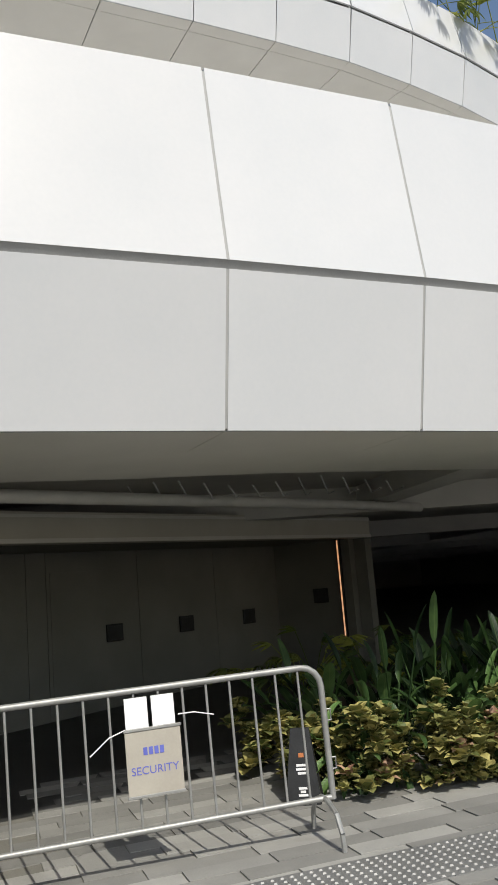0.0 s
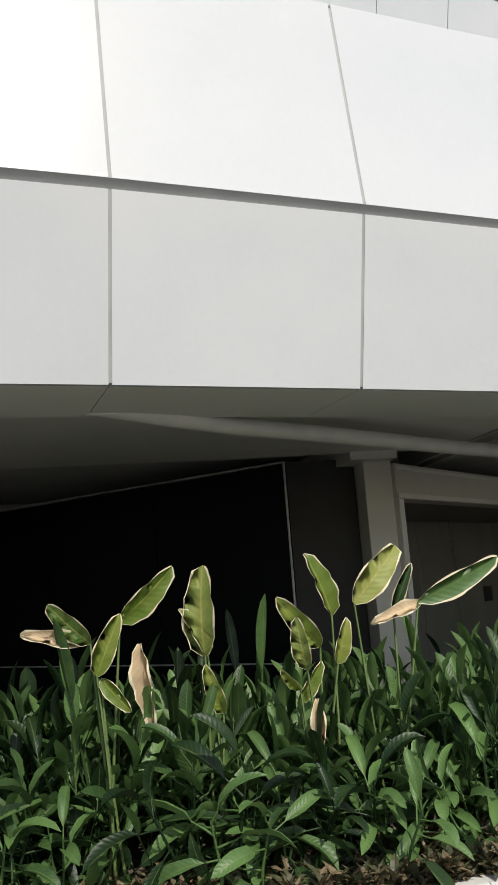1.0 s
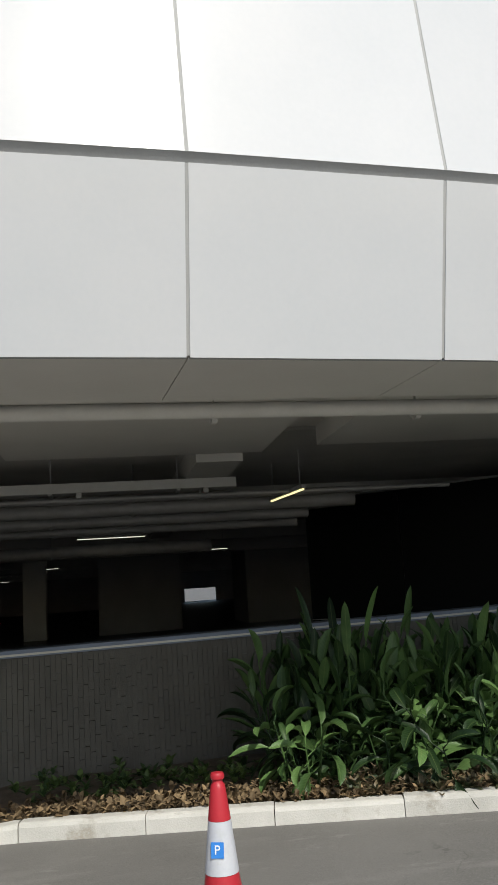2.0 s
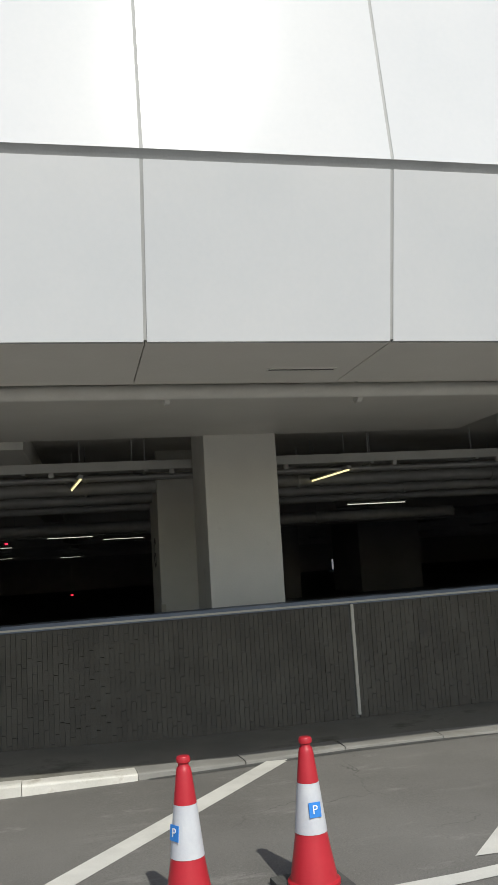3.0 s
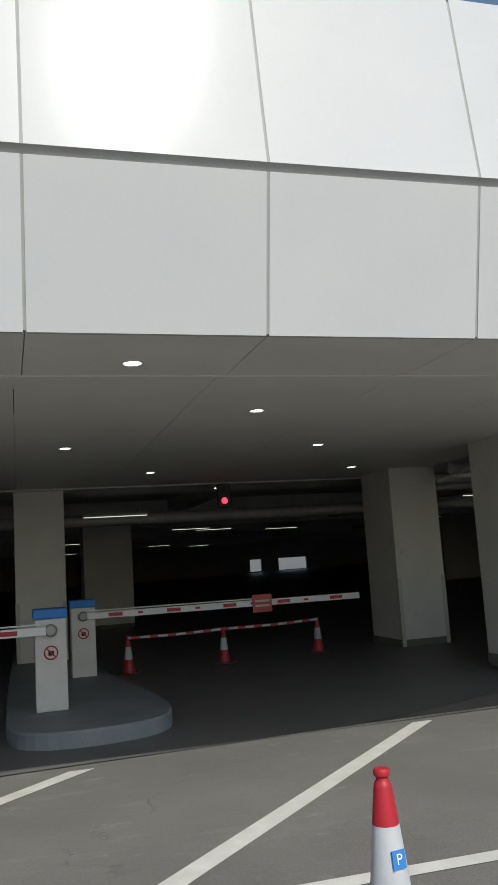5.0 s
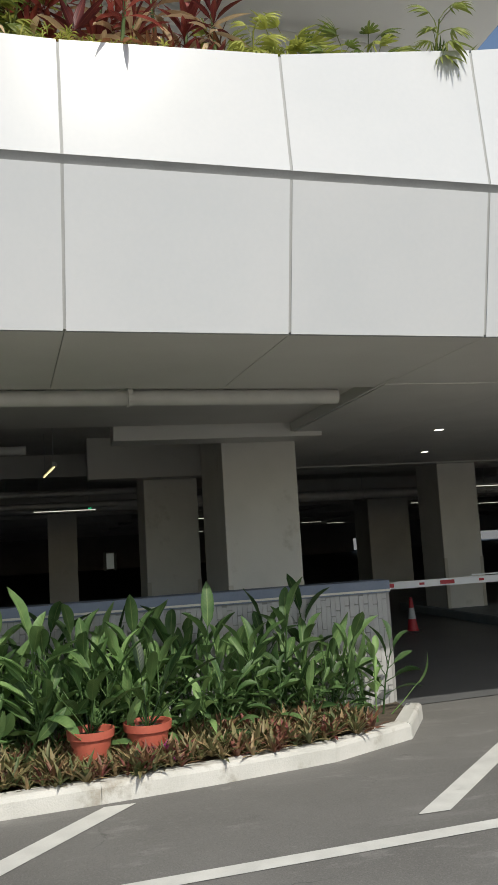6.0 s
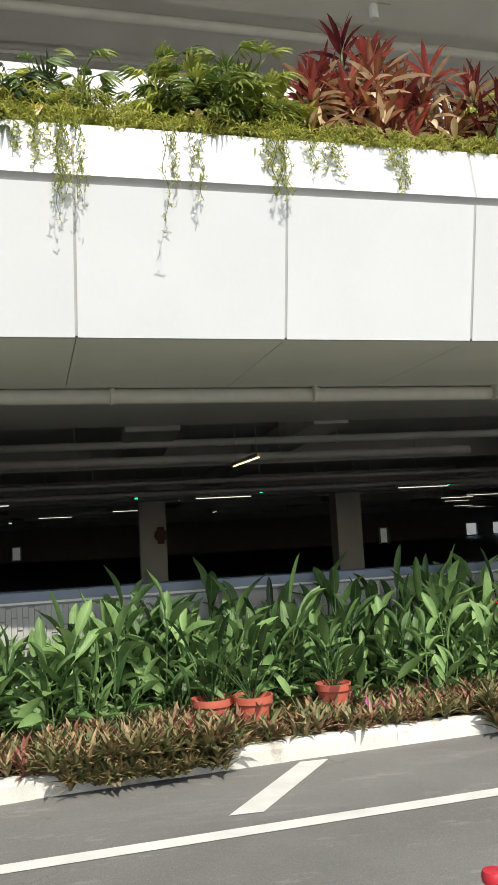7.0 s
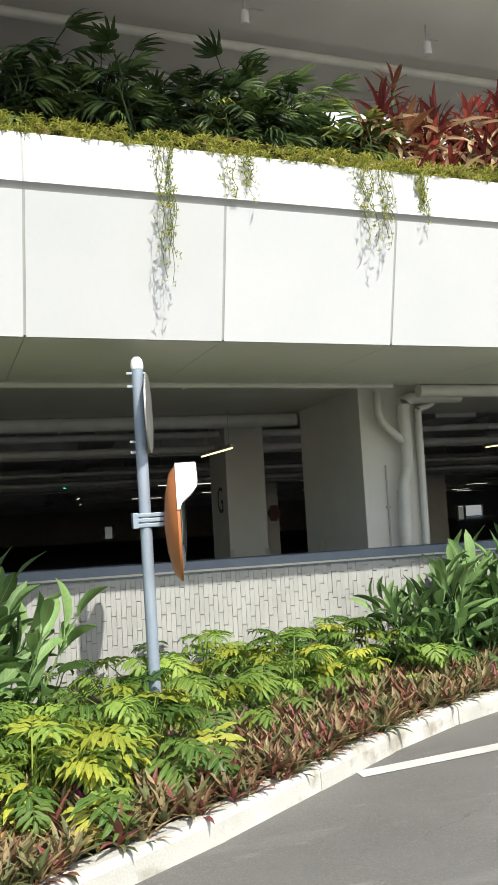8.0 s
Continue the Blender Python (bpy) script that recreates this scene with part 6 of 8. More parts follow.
part("band", bm, M_SLEEVE, _tp)
for _k in range(11):
    bm = bmesh.new()
    _x = -1.4 + _k * 0.29
    _yy = along([(p[0], p[1]) for p in _tl], _x) - 0.034
    _zz = along([(p[0], p[2]) for p in _tl], _x)
    box(bm, _x, _x + 0.13, _yy - 0.002, _yy + 0.002, _zz - 0.002, _zz + 0.042)
    part("red_band", bm, M_RED, _tp)
_sig = thing("lane_signal", "hanging lane signal showing red", "signal", m=pose(0.39, 8.97, 2.67))
bm = bmesh.new()
box(bm, -0.11, 0.11, 0.0, 0.12, -0.12, 0.3, 0.02)
part("housing", bm, M_BLACK, _sig)
bm = bmesh.new()
lathe(bm, [(0.055, 0), (0.05, 0.02)], 16, pose(0, 0, 0, 90))
part("lens", bm, M_REDLED, _sig, "lit red lens")
bm = bmesh.new()
tube(bm, [(0, 0.06, 0.3), (0, 0.06, 0.4)], 0.015, 8)
part("hanger", bm, M_PIPE_DARK, _sig)

# ---- signs on columns ----
_hs = thing("hose_sign", "red square hose reel sign with white pictogram", "sign", m=pose(3.31, 4.138, 2.555))
bm = bmesh.new()
box(bm, 0, 0.24, -0.006, 0.006, 0, 0.29, 0.003)
part("plate", bm, M_REDSIGN, _hs)
bm = bmesh.new()
tube(bm, [(0.06, -0.009, 0.22), (0.06, -0.009, 0.09), (0.115, -0.009, 0.06), (0.17, -0.009, 0.09), (0.17, -0.009, 0.15)], 0.01, 6)
tube(bm, [(0.06, -0.009, 0.22), (0.11, -0.009, 0.245)], 0.01, 6)
part("pictogram", bm, M_SLEEVE, _hs)
bm = bmesh.new()
tube(bm, [(0.12, 0.0, 0.29), (0.1, -0.01, 0.38), (-0.1, -0.01, 0.47), (-0.3, 0.0, 0.48)], 0.009, 6)
part("conduit", bm, M_PIPE, _hs)
for _c, _x, _y, _z in ((COL_G, -20.935, 6.1, 1.95), (COL_H, 11.125, 7.95, 1.96)):
    _w = _c.matrix_basis.translation
    lettering("letter", "G", 0.62, M_BLACK, _c, pose(_x - _w.x, _y - _w.y, _z - _w.z, 90, 0, -90), "black painted letter")

# ---- roadside post with round sign and mirror ----


def hood(a):
    """Depth of the mirror's hood round its rim: full over the top, drawn in at the sides."""
    t = max(0.0, min(1.0, (0.405 * math.sin(a) - 0.09) / 0.16))
    return 0.02 + 0.135 * t * t * (3 - 2 * t)


_p = thing("sign_post", "grey steel post with a round sign and convex mirror", "sign post", m=pose(-23.195, -1.22, ground_z(-23.2) + 0.05, 0, -0.65, 0))
bm = bmesh.new()
tube(bm, [(0, 0, 0), (0, 0, 1.4), (0, 0, 2.78)], 0.045, 16)
part("pole", bm, M_POLE, _p, smooth=True)
bm = bmesh.new()
lathe(bm, [(0.047, 2.76), (0.05, 2.79), (0.043, 2.83), (0.02, 2.855)], 16)
part("cap", bm, M_WHITE, _p, "pale rounded cap", smooth=True)
_d = pose(0.0, 0, 0, 0, 0, 77)
bm = bmesh.new()
lathe(bm, [(0.3, 0.0), (0.302, 0.012), (0.29, 0.016), (0.05, 0.017)], 36, _d @ pose(0, -0.075, 2.42, 90) @ Matrix.Diagonal((1, 1, -1, 1)))
part("round_sign", bm, M_STEEL, _p, "grey back of a round sign")
for _z in (2.72, 2.62, 2.2, 2.12):
    bm = bmesh.new()
    box(bm, -0.085, 0.06, -0.012, 0.012, _z, _z + 0.018, 0.003)
    part("clamp", bm, M_POLE, _p)
bm = bmesh.new()
for _z in (1.565, 1.603, 1.641):
    box(bm, -0.095, 0.2, -0.052, 0.052, _z, _z + 0.03, 0.006)
box(bm, -0.1, -0.06, -0.056, 0.056, 1.56, 1.676, 0.004)
part("bracket", bm, M_POLE, _p, "steel clamp bracket")
_mm = pose(0.0, 0, 0, 0, 0, 80) @ pose(0.0, -0.24, 1.585, 90) @ Matrix.Diagonal((1, 1.085, 1, 1))
bm = bmesh.new()
lathe(bm, [(0.05, -0.10), (0.2, -0.085), (0.34, -0.05), (0.40, 0.0), (0.40, 0.018), (0.385, 0.02)], 36, _mm)
mir = part("mirror_shell", bm, M_ORANGE, _p, "orange mirror back", smooth=True)
bm = bmesh.new()
lathe(bm, [(0.384, 0.004), (0.30, 0.035), (0.16, 0.058), (0.02, 0.064)], 36, _mm)
part("mirror_face", bm, M_MIRROR, mir, "convex mirror", smooth=True)
bm = bmesh.new()
for _k in range(28):
    a0, a1 = radians(12 + _k * 156 / 28), radians(12 + (_k + 1) * 156 / 28)
    q = [_mm @ Vector((0.405 * math.cos(a), 0.405 * math.sin(a), z)) for a, z in ((a0, 0.0), (a1, 0.0), (a1, hood(a1)), (a0, hood(a0)))]
    q2 = [_mm @ Vector((0.412 * math.cos(a), 0.412 * math.sin(a), z)) for a, z in ((a0, 0.0), (a1, 0.0), (a1, hood(a1)), (a0, hood(a0)))]
    hexa(bm, q, q2)
bmesh.ops.recalc_face_normals(bm, faces=bm.faces)
part("hood", bm, M_WHITE, mir, "white sun hood")

# ---- lamp on the roof edge whose arm reaches over the road ----
_l = thing("road_lamp", "grey lamp arm reaching out from the roof edge", "street lamp", m=pose(2.85, 0, 0))
bm = bmesh.new()
tube(bm, [(0, 2.2, 4.3), (0, 2.2, 7.6), (0, 2.0, 8.1), (0, 1.4, 8.37), (0, -1.0, 8.35), (0.02, -3.42, 8.34)], [0.07, 0.06, 0.055, 0.05, 0.045, 0.038], 12)
part("arm", bm, M_POLE, _l, smooth=True)
bm = bmesh.new()
_pr = [(-3.34, 0.045), (-3.42, 0.1), (-3.64, 0.15), (-3.92, 0.175), (-3.99, 0.17)]
_rg = []
for _yy, _ww in _pr:
    _rg.append([bm.verts.new((_ww * math.cos(q) - 0.01 * (_yy + 3.3), _yy, 8.34 + 0.05 * math.sin(q))) for q in [k * math.tau / 12 for k in range(12)]])
for _a, _b in zip(_rg, _rg[1:]):
    for k in range(12):
        bm.faces.new((_a[k], _a[(k + 1) % 12], _b[(k + 1) % 12], _b[k]))
bm.faces.new(_rg[0])
bm.faces.new(_rg[-1])
bmesh.ops.recalc_face_normals(bm, faces=bm.faces)
part("head", bm, M_POLE, _l)

# ---- plants ----


def mark_stem(bm):
    """Stalk faces take the plain part of the leaf pattern."""
    lay = bm.loops.layers.uv.get("blade") or bm.loops.layers.uv.new("blade")
    for f in bm.faces:
        for lp in f.loops:
            lp[lay].uv = (0.5, 0.3)


def ragged(k):
    return 0.75 + 0.5 * math.sin(k * 5.1 + 0.7)


def blade(bm, length, width, bend_a=0.6, fold=0.25, petiole=0.0, segs=6, tip=1.0, droop=0.0, wave=0.0, r=0.006, shape=0.75, rim=0.0, power=0.8):
    """One leaf along +z that bends towards +x: stalk, then a folded blade."""
    p = Vector((0, 0, 0))
    ang = 0.0
    pts = []
    if petiole:
        a = [Vector((0, 0, 0)), Vector((petiole * 0.03, 0, petiole * 0.5)), Vector((petiole * 0.1, 0, petiole))]
        tube(bm, a, [r * 1.3, r, r * 0.8], 4, False)
        p = a[-1].copy()
        ang = 0.12
    row = None
    mark_stem(bm)
    lay = bm.loops.layers.uv.get("blade")

    def face(vs, across, t0, t1):
        f = bm.faces.new(vs)
        for lp, u, v in zip(f.loops, across, (t0, t0, t1, t1)):
            lp[lay].uv = (u, v)
        return f

    for k in range(segs + 1):
        t = k / segs
        w = width * 0.5 * (math.sin(math.pi * min(1, t ** shape)) ** power if 0 < t < 1 else 0.0)
        if k == 0:
            w = width * 0.06
        d = Vector((math.sin(ang), 0, math.cos(ang)))
        nrm = Vector((-math.cos(ang), 0, math.sin(ang)))
        up = nrm * (fold * w + wave * math.sin(k * 2.3) * width)
        cur = [bm.verts.new(p + Vector((0, -w, 0)) + up), bm.verts.new(p), bm.verts.new(p + Vector((0, w, 0)) + up)]
        if row:
            face((row[0], row[1], cur[1], cur[0]), (1, 0, 0, 1), (k - 1) / segs, t)
            face((row[1], row[2], cur[2], cur[1]), (0, 1, 1, 0), (k - 1) / segs, t)
            for s_, q_ in ((0, -1), (2, 1)) if rim else ():
                e0 = bm.verts.new(row[s_].co + Vector((0, q_ * rim * ragged(k), 0)) + pn * rim * 0.3)
                e1 = bm.verts.new(cur[s_].co + Vector((0, q_ * rim * ragged(k + 1), 0)) + nrm * rim * 0.3)
                bm.faces.new((row[s_], cur[s_], e1, e0)).material_index = 1
        row, pn = cur, nrm
        p = p + d * (length / segs)
        ang += (bend_a + droop * t) / segs


def leaf_mesh(name, mat, **kw):
    bm = bmesh.new()
    blade(bm, **kw)
    me = done(name, bm, mat)
    me.shade_smooth()
    return me


def fan_mesh(name, mat, n, length, width, petiole, spread=2.6, droop=0.5, seed=0):
    """A palm-like or lobed leaf: fingers on a stalk."""
    rnd = random.Random(seed)
    bm = bmesh.new()
    bm.loops.layers.uv.new("blade")
    tube(bm, [(0, 0, 0), (0.02, 0, petiole * 0.5), (0.07, 0, petiole)], 0.005, 4, False)
    mark_stem(bm)
    for k in range(n):
        a = (k / (n - 1) - 0.5) * spread
        sub = bmesh.new()
        blade(sub, length * (1 - 0.25 * abs(a) / spread) * rnd.uniform(0.85, 1.1), width, droop * rnd.uniform(0.7, 1.3), 0.3, 0, 4, shape=0.7)
        m = Matrix.Translation((0.07, 0, petiole)) @ Matrix.Rotation(a, 4, "X") @ Matrix.Rotation(0.7 + rnd.uniform(-0.1, 0.1), 4, "Y")
        bmesh.ops.transform(sub, matrix=m, verts=sub.verts)
        tmp = bpy.data.meshes.new("t")
        sub.to_mesh(tmp)
        sub.free()
        bm.from_mesh(tmp)
        bpy.data.meshes.remove(tmp)
    me = done(name, bm, mat)
    me.shade_smooth()
    return me


def shoot_mesh(name, mat, seed, height, n, length, width, tilt=(0.35, 1.0), bend=(0.3, 1.1), power=0.8):
    """An upright shoot: a sheathed stem and leaves set on alternate sides up to its tip."""
    r = random.Random(seed)
    bm = bmesh.new()
    bm.loops.layers.uv.new("blade")
    tube(bm, [(0, 0, 0), (0.02, 0, height * 0.5), (0.0, 0, height)], [0.012, 0.01, 0.005], 4, False)
    mark_stem(bm)
    for k in range(n):
        t = k / (n - 1)
        sub = bmesh.new()
        blade(sub, length * r.uniform(0.75, 1.12), width * r.uniform(0.8, 1.15), r.uniform(*bend), r.uniform(0.25, 1.1), 0.07 + 0.06 * r.random(), 6, wave=r.uniform(0, 0.07), shape=r.uniform(0.65, 0.85) if power > 0.7 else r.uniform(0.85, 1.05), power=power)
        a = (k % 2) * math.pi + r.uniform(-0.7, 0.7)
        m = Matrix.Translation((0.02 * math.sin(t * 3.1), 0, height * (0.22 + 0.74 * t))) @ Matrix.Rotation(a, 4, "Z") @ Matrix.Rotation(tilt[1] + (tilt[0] - tilt[1]) * t + r.uniform(-0.15, 0.15), 4, "Y") @ Matrix.Rotation(r.uniform(-0.6, 0.6), 4, "Z")
        bmesh.ops.transform(sub, matrix=m, verts=sub.verts)
        tmp = bpy.data.meshes.new("t")
        sub.to_mesh(tmp)
        sub.free()
        bm.from_mesh(tmp)
        bpy.data.meshes.remove(tmp)
    me = done(name, bm, mat)
    me.shade_smooth()
    return me


def bush(name, label, category, group, x, y, z, shoots, ns, leaves, nl, rnd, lean=(0.0, 0.5), scale=(0.85, 1.15), radius=0.2, lean_leaf=(0.2, 1.2), scale_leaf=(0.8, 1.1)):
    """A clump of upright shoots with single leaves between them."""
    root = thing(name, label, category, group, pose(x, y, z, 0, 0, rnd.uniform(0, 360)))
    for k in range(ns + nl):
        az = k * 2.399 + rnd.uniform(-0.4, 0.4)
        s = rnd.uniform(*(scale if k < ns else scale_leaf))
        tilt = rnd.uniform(*(lean if k < ns else lean_leaf))
        ob = part("shoot", rnd.choice(shoots), None, root) if k < ns else part("leaf", rnd.choice(leaves), None, root)
        q = radius * math.sqrt(rnd.random())
        ob.matrix_basis = Matrix.Translation((math.cos(az) * q, math.sin(az) * q, 0)) @ Matrix.Rotation(az, 4, "Z") @ Matrix.Rotation(tilt, 4, "Y") @ Matrix.Rotation(rnd.uniform(0, 6.28), 4, "Z") @ Matrix.Diagonal((s, s, s, 1))
    return root


def clump(name, label, category, group, x, y, z, meshes, n, rnd, lean=(0.15, 0.75), scale=(0.8, 1.15), radius=0.1, lift=0.0):
    """A plant whose leaves rise from one base, each leaf a part."""
    root = thing(name, label, category, group, pose(x, y, z, 0, 0, rnd.uniform(0, 360)))
    for k in range(n):
        t = k / max(1, n - 1)
        az = k * 2.399 + rnd.uniform(-0.4, 0.4)
        tilt = lean[0] + (lean[1] - lean[0]) * rnd.random() ** 0.8
        s = rnd.uniform(*scale)
        ob = part("leaf", rnd.choice(meshes), None, root)
        base = Vector((math.cos(az) * radius * rnd.random(), math.sin(az) * radius * rnd.random(), lift * rnd.random()))
        ob.matrix_basis = Matrix.Translation(base) @ Matrix.Rotation(az, 4, "Z") @ Matrix.Rotation(tilt, 4, "Y") @ Matrix.Diagonal((s, s, s, 1))
    return root


def lobed_mesh(name, mat, petiole, length, pairs, lobe, width, droop, seed):
    """A deeply cut leaf: wavy lobes in pairs along an arching midrib on a long stalk."""
    r = random.Random(seed)
    bm = bmesh.new()
    bm.loops.layers.uv.new("blade")
    top = Vector((0.05, 0, petiole))
    ang, p, spine = 0.9, top.copy(), []
    for k in range(pairs + 1):
        spine.append((p.copy(), ang))
        p = p + Vector((math.sin(ang), 0, math.cos(ang))) * (length / pairs)
        ang += droop / pairs
    tube(bm, [Vector((0, 0, 0)), Vector((0.015, 0, petiole * 0.5)), top] + [q for q, _ in spine[1:]], [0.006, 0.005, 0.0045] + [0.003] * pairs, 4, False)
    mark_stem(bm)
    for k, (q, g) in enumerate(spine):
        t = k / pairs
        for side in ((-1, 1) if k < pairs else (0,)):
            sub = bmesh.new()
            L = lobe * (1.0 - 0.5 * t) * r.uniform(0.85, 1.12) * (0.8 if k == 0 else 1.0)
            blade(sub, L, width * (1 - 0.25 * t) * r.uniform(0.8, 1.2), r.uniform(0.1, 1.0), 0.4, 0, 5, shape=0.95, wave=0.2, power=0.75)
            spread = side * (1.7 - 1.25 * t + r.uniform(-0.2, 0.2))
            m = Matrix.Translation(q) @ Matrix.Rotation(g, 4, "Y") @ Matrix.Rotation(spread, 4, "X") @ Matrix.Rotation(r.uniform(-0.15, 0.2), 4, "Y")
            bmesh.ops.transform(sub, matrix=m, verts=sub.verts)
            tmp = bpy.data.meshes.new("t")
            sub.to_mesh(tmp)
            sub.free()
            bm.from_mesh(tmp)
            bpy.data.meshes.remove(tmp)
    me = done(name, bm, mat)
    me.shade_smooth()
    return me


HELI = [leaf_mesh("leaf", L_HELI, length=0.42, width=0.115, bend_a=0.35, fold=0.35, petiole=0.55, power=0.52, shape=0.95, segs=8),
        leaf_mesh("leaf", L_HELI, length=0.38, width=0.125, bend_a=0.8, fold=0.25, petiole=0.42, power=0.52, shape=0.95, segs=8, wave=0.02),
        leaf_mesh("leaf", L_HELI, length=0.46, width=0.105, bend_a=0.5, fold=0.45, petiole=0.62, power=0.52, shape=0.95, segs=8, wave=0.03),
        leaf_mesh("leaf", L_HELI, length=0.34, width=0.115, bend_a=1.2, fold=0.2, petiole=0.3, power=0.52, shape=0.95, segs=8),
        leaf_mesh("leaf", L_HELI, length=0.42, width=0.085, bend_a=0.1, fold=0.8, petiole=0.7, power=0.52, shape=0.95, segs=8),
        leaf_mesh("leaf", L_HELI, length=0.36, width=0.12, bend_a=0.9, fold=0.3, petiole=0.5, power=0.52, shape=0.95, segs=8, wave=0.03)]
HELI_LOW = [HELI[3], leaf_mesh("leaf", L_HELI, length=0.30, width=0.115, bend_a=1.3, fold=0.15, petiole=0.16), leaf_mesh("leaf", L_HELI, length=0.34, width=0.10, bend_a=0.7, fold=0.3, petiole=0.3)]
SHOOT = [shoot_mesh("shoot", L_HELI, 31 + k, h, n, 0.35, 0.088, (0.12, 0.8), (0.1, 0.8), 0.5) for k, (h, n) in enumerate(((0.85, 8), (1.0, 9), (0.7, 7), (0.92, 8)))]
SHOOT_PALE = [shoot_mesh("shoot", L_HELI_PALE, 71 + k, h, n, 0.37, 0.082, (0.12, 1.0), (0.1, 0.9), 0.6) for k, (h, n) in enumerate(((0.85, 8), (1.0, 9), (0.75, 8)))]
SHOOT_PALE_LOW = [shoot_mesh("shoot", L_HELI_PALE, 81 + k, h, n, 0.34, 0.082, (0.6, 2.2), (0.3, 1.2), 0.6) for k, (h, n) in enumerate(((0.55, 8), (0.68, 9)))]
SHOOT_LOW = [shoot_mesh("shoot", L_HELI, 41 + k, h, n, 0.30, 0.08, (0.6, 2.2), (0.3, 1.3), 0.5) for k, (h, n) in enumerate(((0.55, 8), (0.68, 9), (0.46, 7)))]
LANCE = [shoot_mesh("shoot", L_LANCE, 51 + k, h, n, 0.37, 0.092, (0.2, 1.2), (0.2, 1.0), 0.6) for k, (h, n) in enumerate(((0.78, 9), (0.9, 10), (0.66, 8), (0.84, 9)))]
LANCE_LEAF = [leaf_mesh("leaf", L_LANCE, length=0.40, width=0.095, bend_a=0.4, fold=0.4, petiole=0.5), leaf_mesh("leaf", L_LANCE, length=0.36, width=0.09, bend_a=0.8, fold=0.3, petiole=0.4), leaf_mesh("leaf", L_LANCE, length=0.44, width=0.10, bend_a=0.15, fold=0.55, petiole=0.6)]
PHILO = [lobed_mesh("leaf", L_PHILO, 0.44, 0.17, 6, 0.18, 0.036, 0.9, 1), lobed_mesh("leaf", L_PHILO, 0.36, 0.15, 6, 0.17, 0.034, 1.3, 2), lobed_mesh("leaf", L_PHILO, 0.26, 0.14, 5, 0.15, 0.034, 0.8, 3), lobed_mesh("leaf", L_PHILO, 0.52, 0.18, 7, 0.185, 0.035, 1.0, 7)]
PHILO_LIME = [lobed_mesh("leaf", L_PHILO_LIME, 0.46, 0.17, 6, 0.18, 0.04, 0.9, 9), lobed_mesh("leaf", L_PHILO_LIME, 0.36, 0.15, 5, 0.17, 0.04, 1.1, 10), PHILO[0], lobed_mesh("leaf", L_PHILO_LIME, 0.4, 0.16, 6, 0.17, 0.036, 0.7, 12)]
RHAPIS = [fan_mesh("leaf", L_RHAPIS, 9, 0.27, 0.030, 0.40, 3.2, 0.9, 4), fan_mesh("leaf", L_RHAPIS, 8, 0.24, 0.031, 0.3, 2.8, 1.2, 5), fan_mesh("leaf", L_RHAPIS, 7, 0.27, 0.030, 0.52, 2.6, 0.8, 6), fan_mesh("leaf", L_RHAPIS, 8, 0.24, 0.029, 0.2, 3.0, 1.0, 8)]


def cane_mesh(name, fans, seed, height, n, mat=L_RHAPIS):
    """A lady palm cane: a fibrous stem with arching fans from half its height to its tip."""
    r = random.Random(seed)
    bm = bmesh.new()
    bm.loops.layers.uv.new("blade")
    tube(bm, [(0, 0, 0), (0.02, 0.01, height * 0.5), (0, 0, height)], [0.012, 0.011, 0.007], 5, False)
    mark_stem(bm)
    for k in range(n):
        t = k / (n - 1)
        sub = bmesh.new()
        sub.from_mesh(r.choice(fans))
        z = height * (0.25 + 0.75 * t)
        q = r.uniform(0.75, 1.05)
        m = Matrix.Translation((0, 0, z)) @ Matrix.Rotation(k * 2.4 + r.uniform(-0.4, 0.4), 4, "Z") @ Matrix.Rotation(1.25 - 0.9 * t + r.uniform(-0.2, 0.2), 4, "Y") @ Matrix.Scale(q, 4)
        bmesh.ops.transform(sub, matrix=m, verts=sub.verts)
        tmp = bpy.data.meshes.new("t")
        sub.to_mesh(tmp)
        sub.free()
        bm.from_mesh(tmp)
        bpy.data.meshes.remove(tmp)
    me = done(name, bm, mat)
    me.shade_smooth()
    return me


FANS = [fan_mesh("fan", L_RHAPIS, 9, 0.25, 0.027, 0.16, 3.0, 0.9, 104), fan_mesh("fan", L_RHAPIS, 8, 0.23, 0.028, 0.12, 2.7, 1.3, 105), fan_mesh("fan", L_RHAPIS, 7, 0.26, 0.026, 0.2, 2.5, 1.1, 106)]
CANES = [cane_mesh("cane", FANS, 91 + k, h, n) for k, (h, n) in enumerate(((0.45, 11), (0.6, 13), (0.75, 15), (0.35, 9)))]
CANES_SHADED = [cane_mesh("cane", FANS, 111 + k, h, n, L_RHAPIS_SHADED) for k, (h, n) in enumerate(((0.5, 13), (0.65, 15), (0.8, 17), (0.4, 11)))]


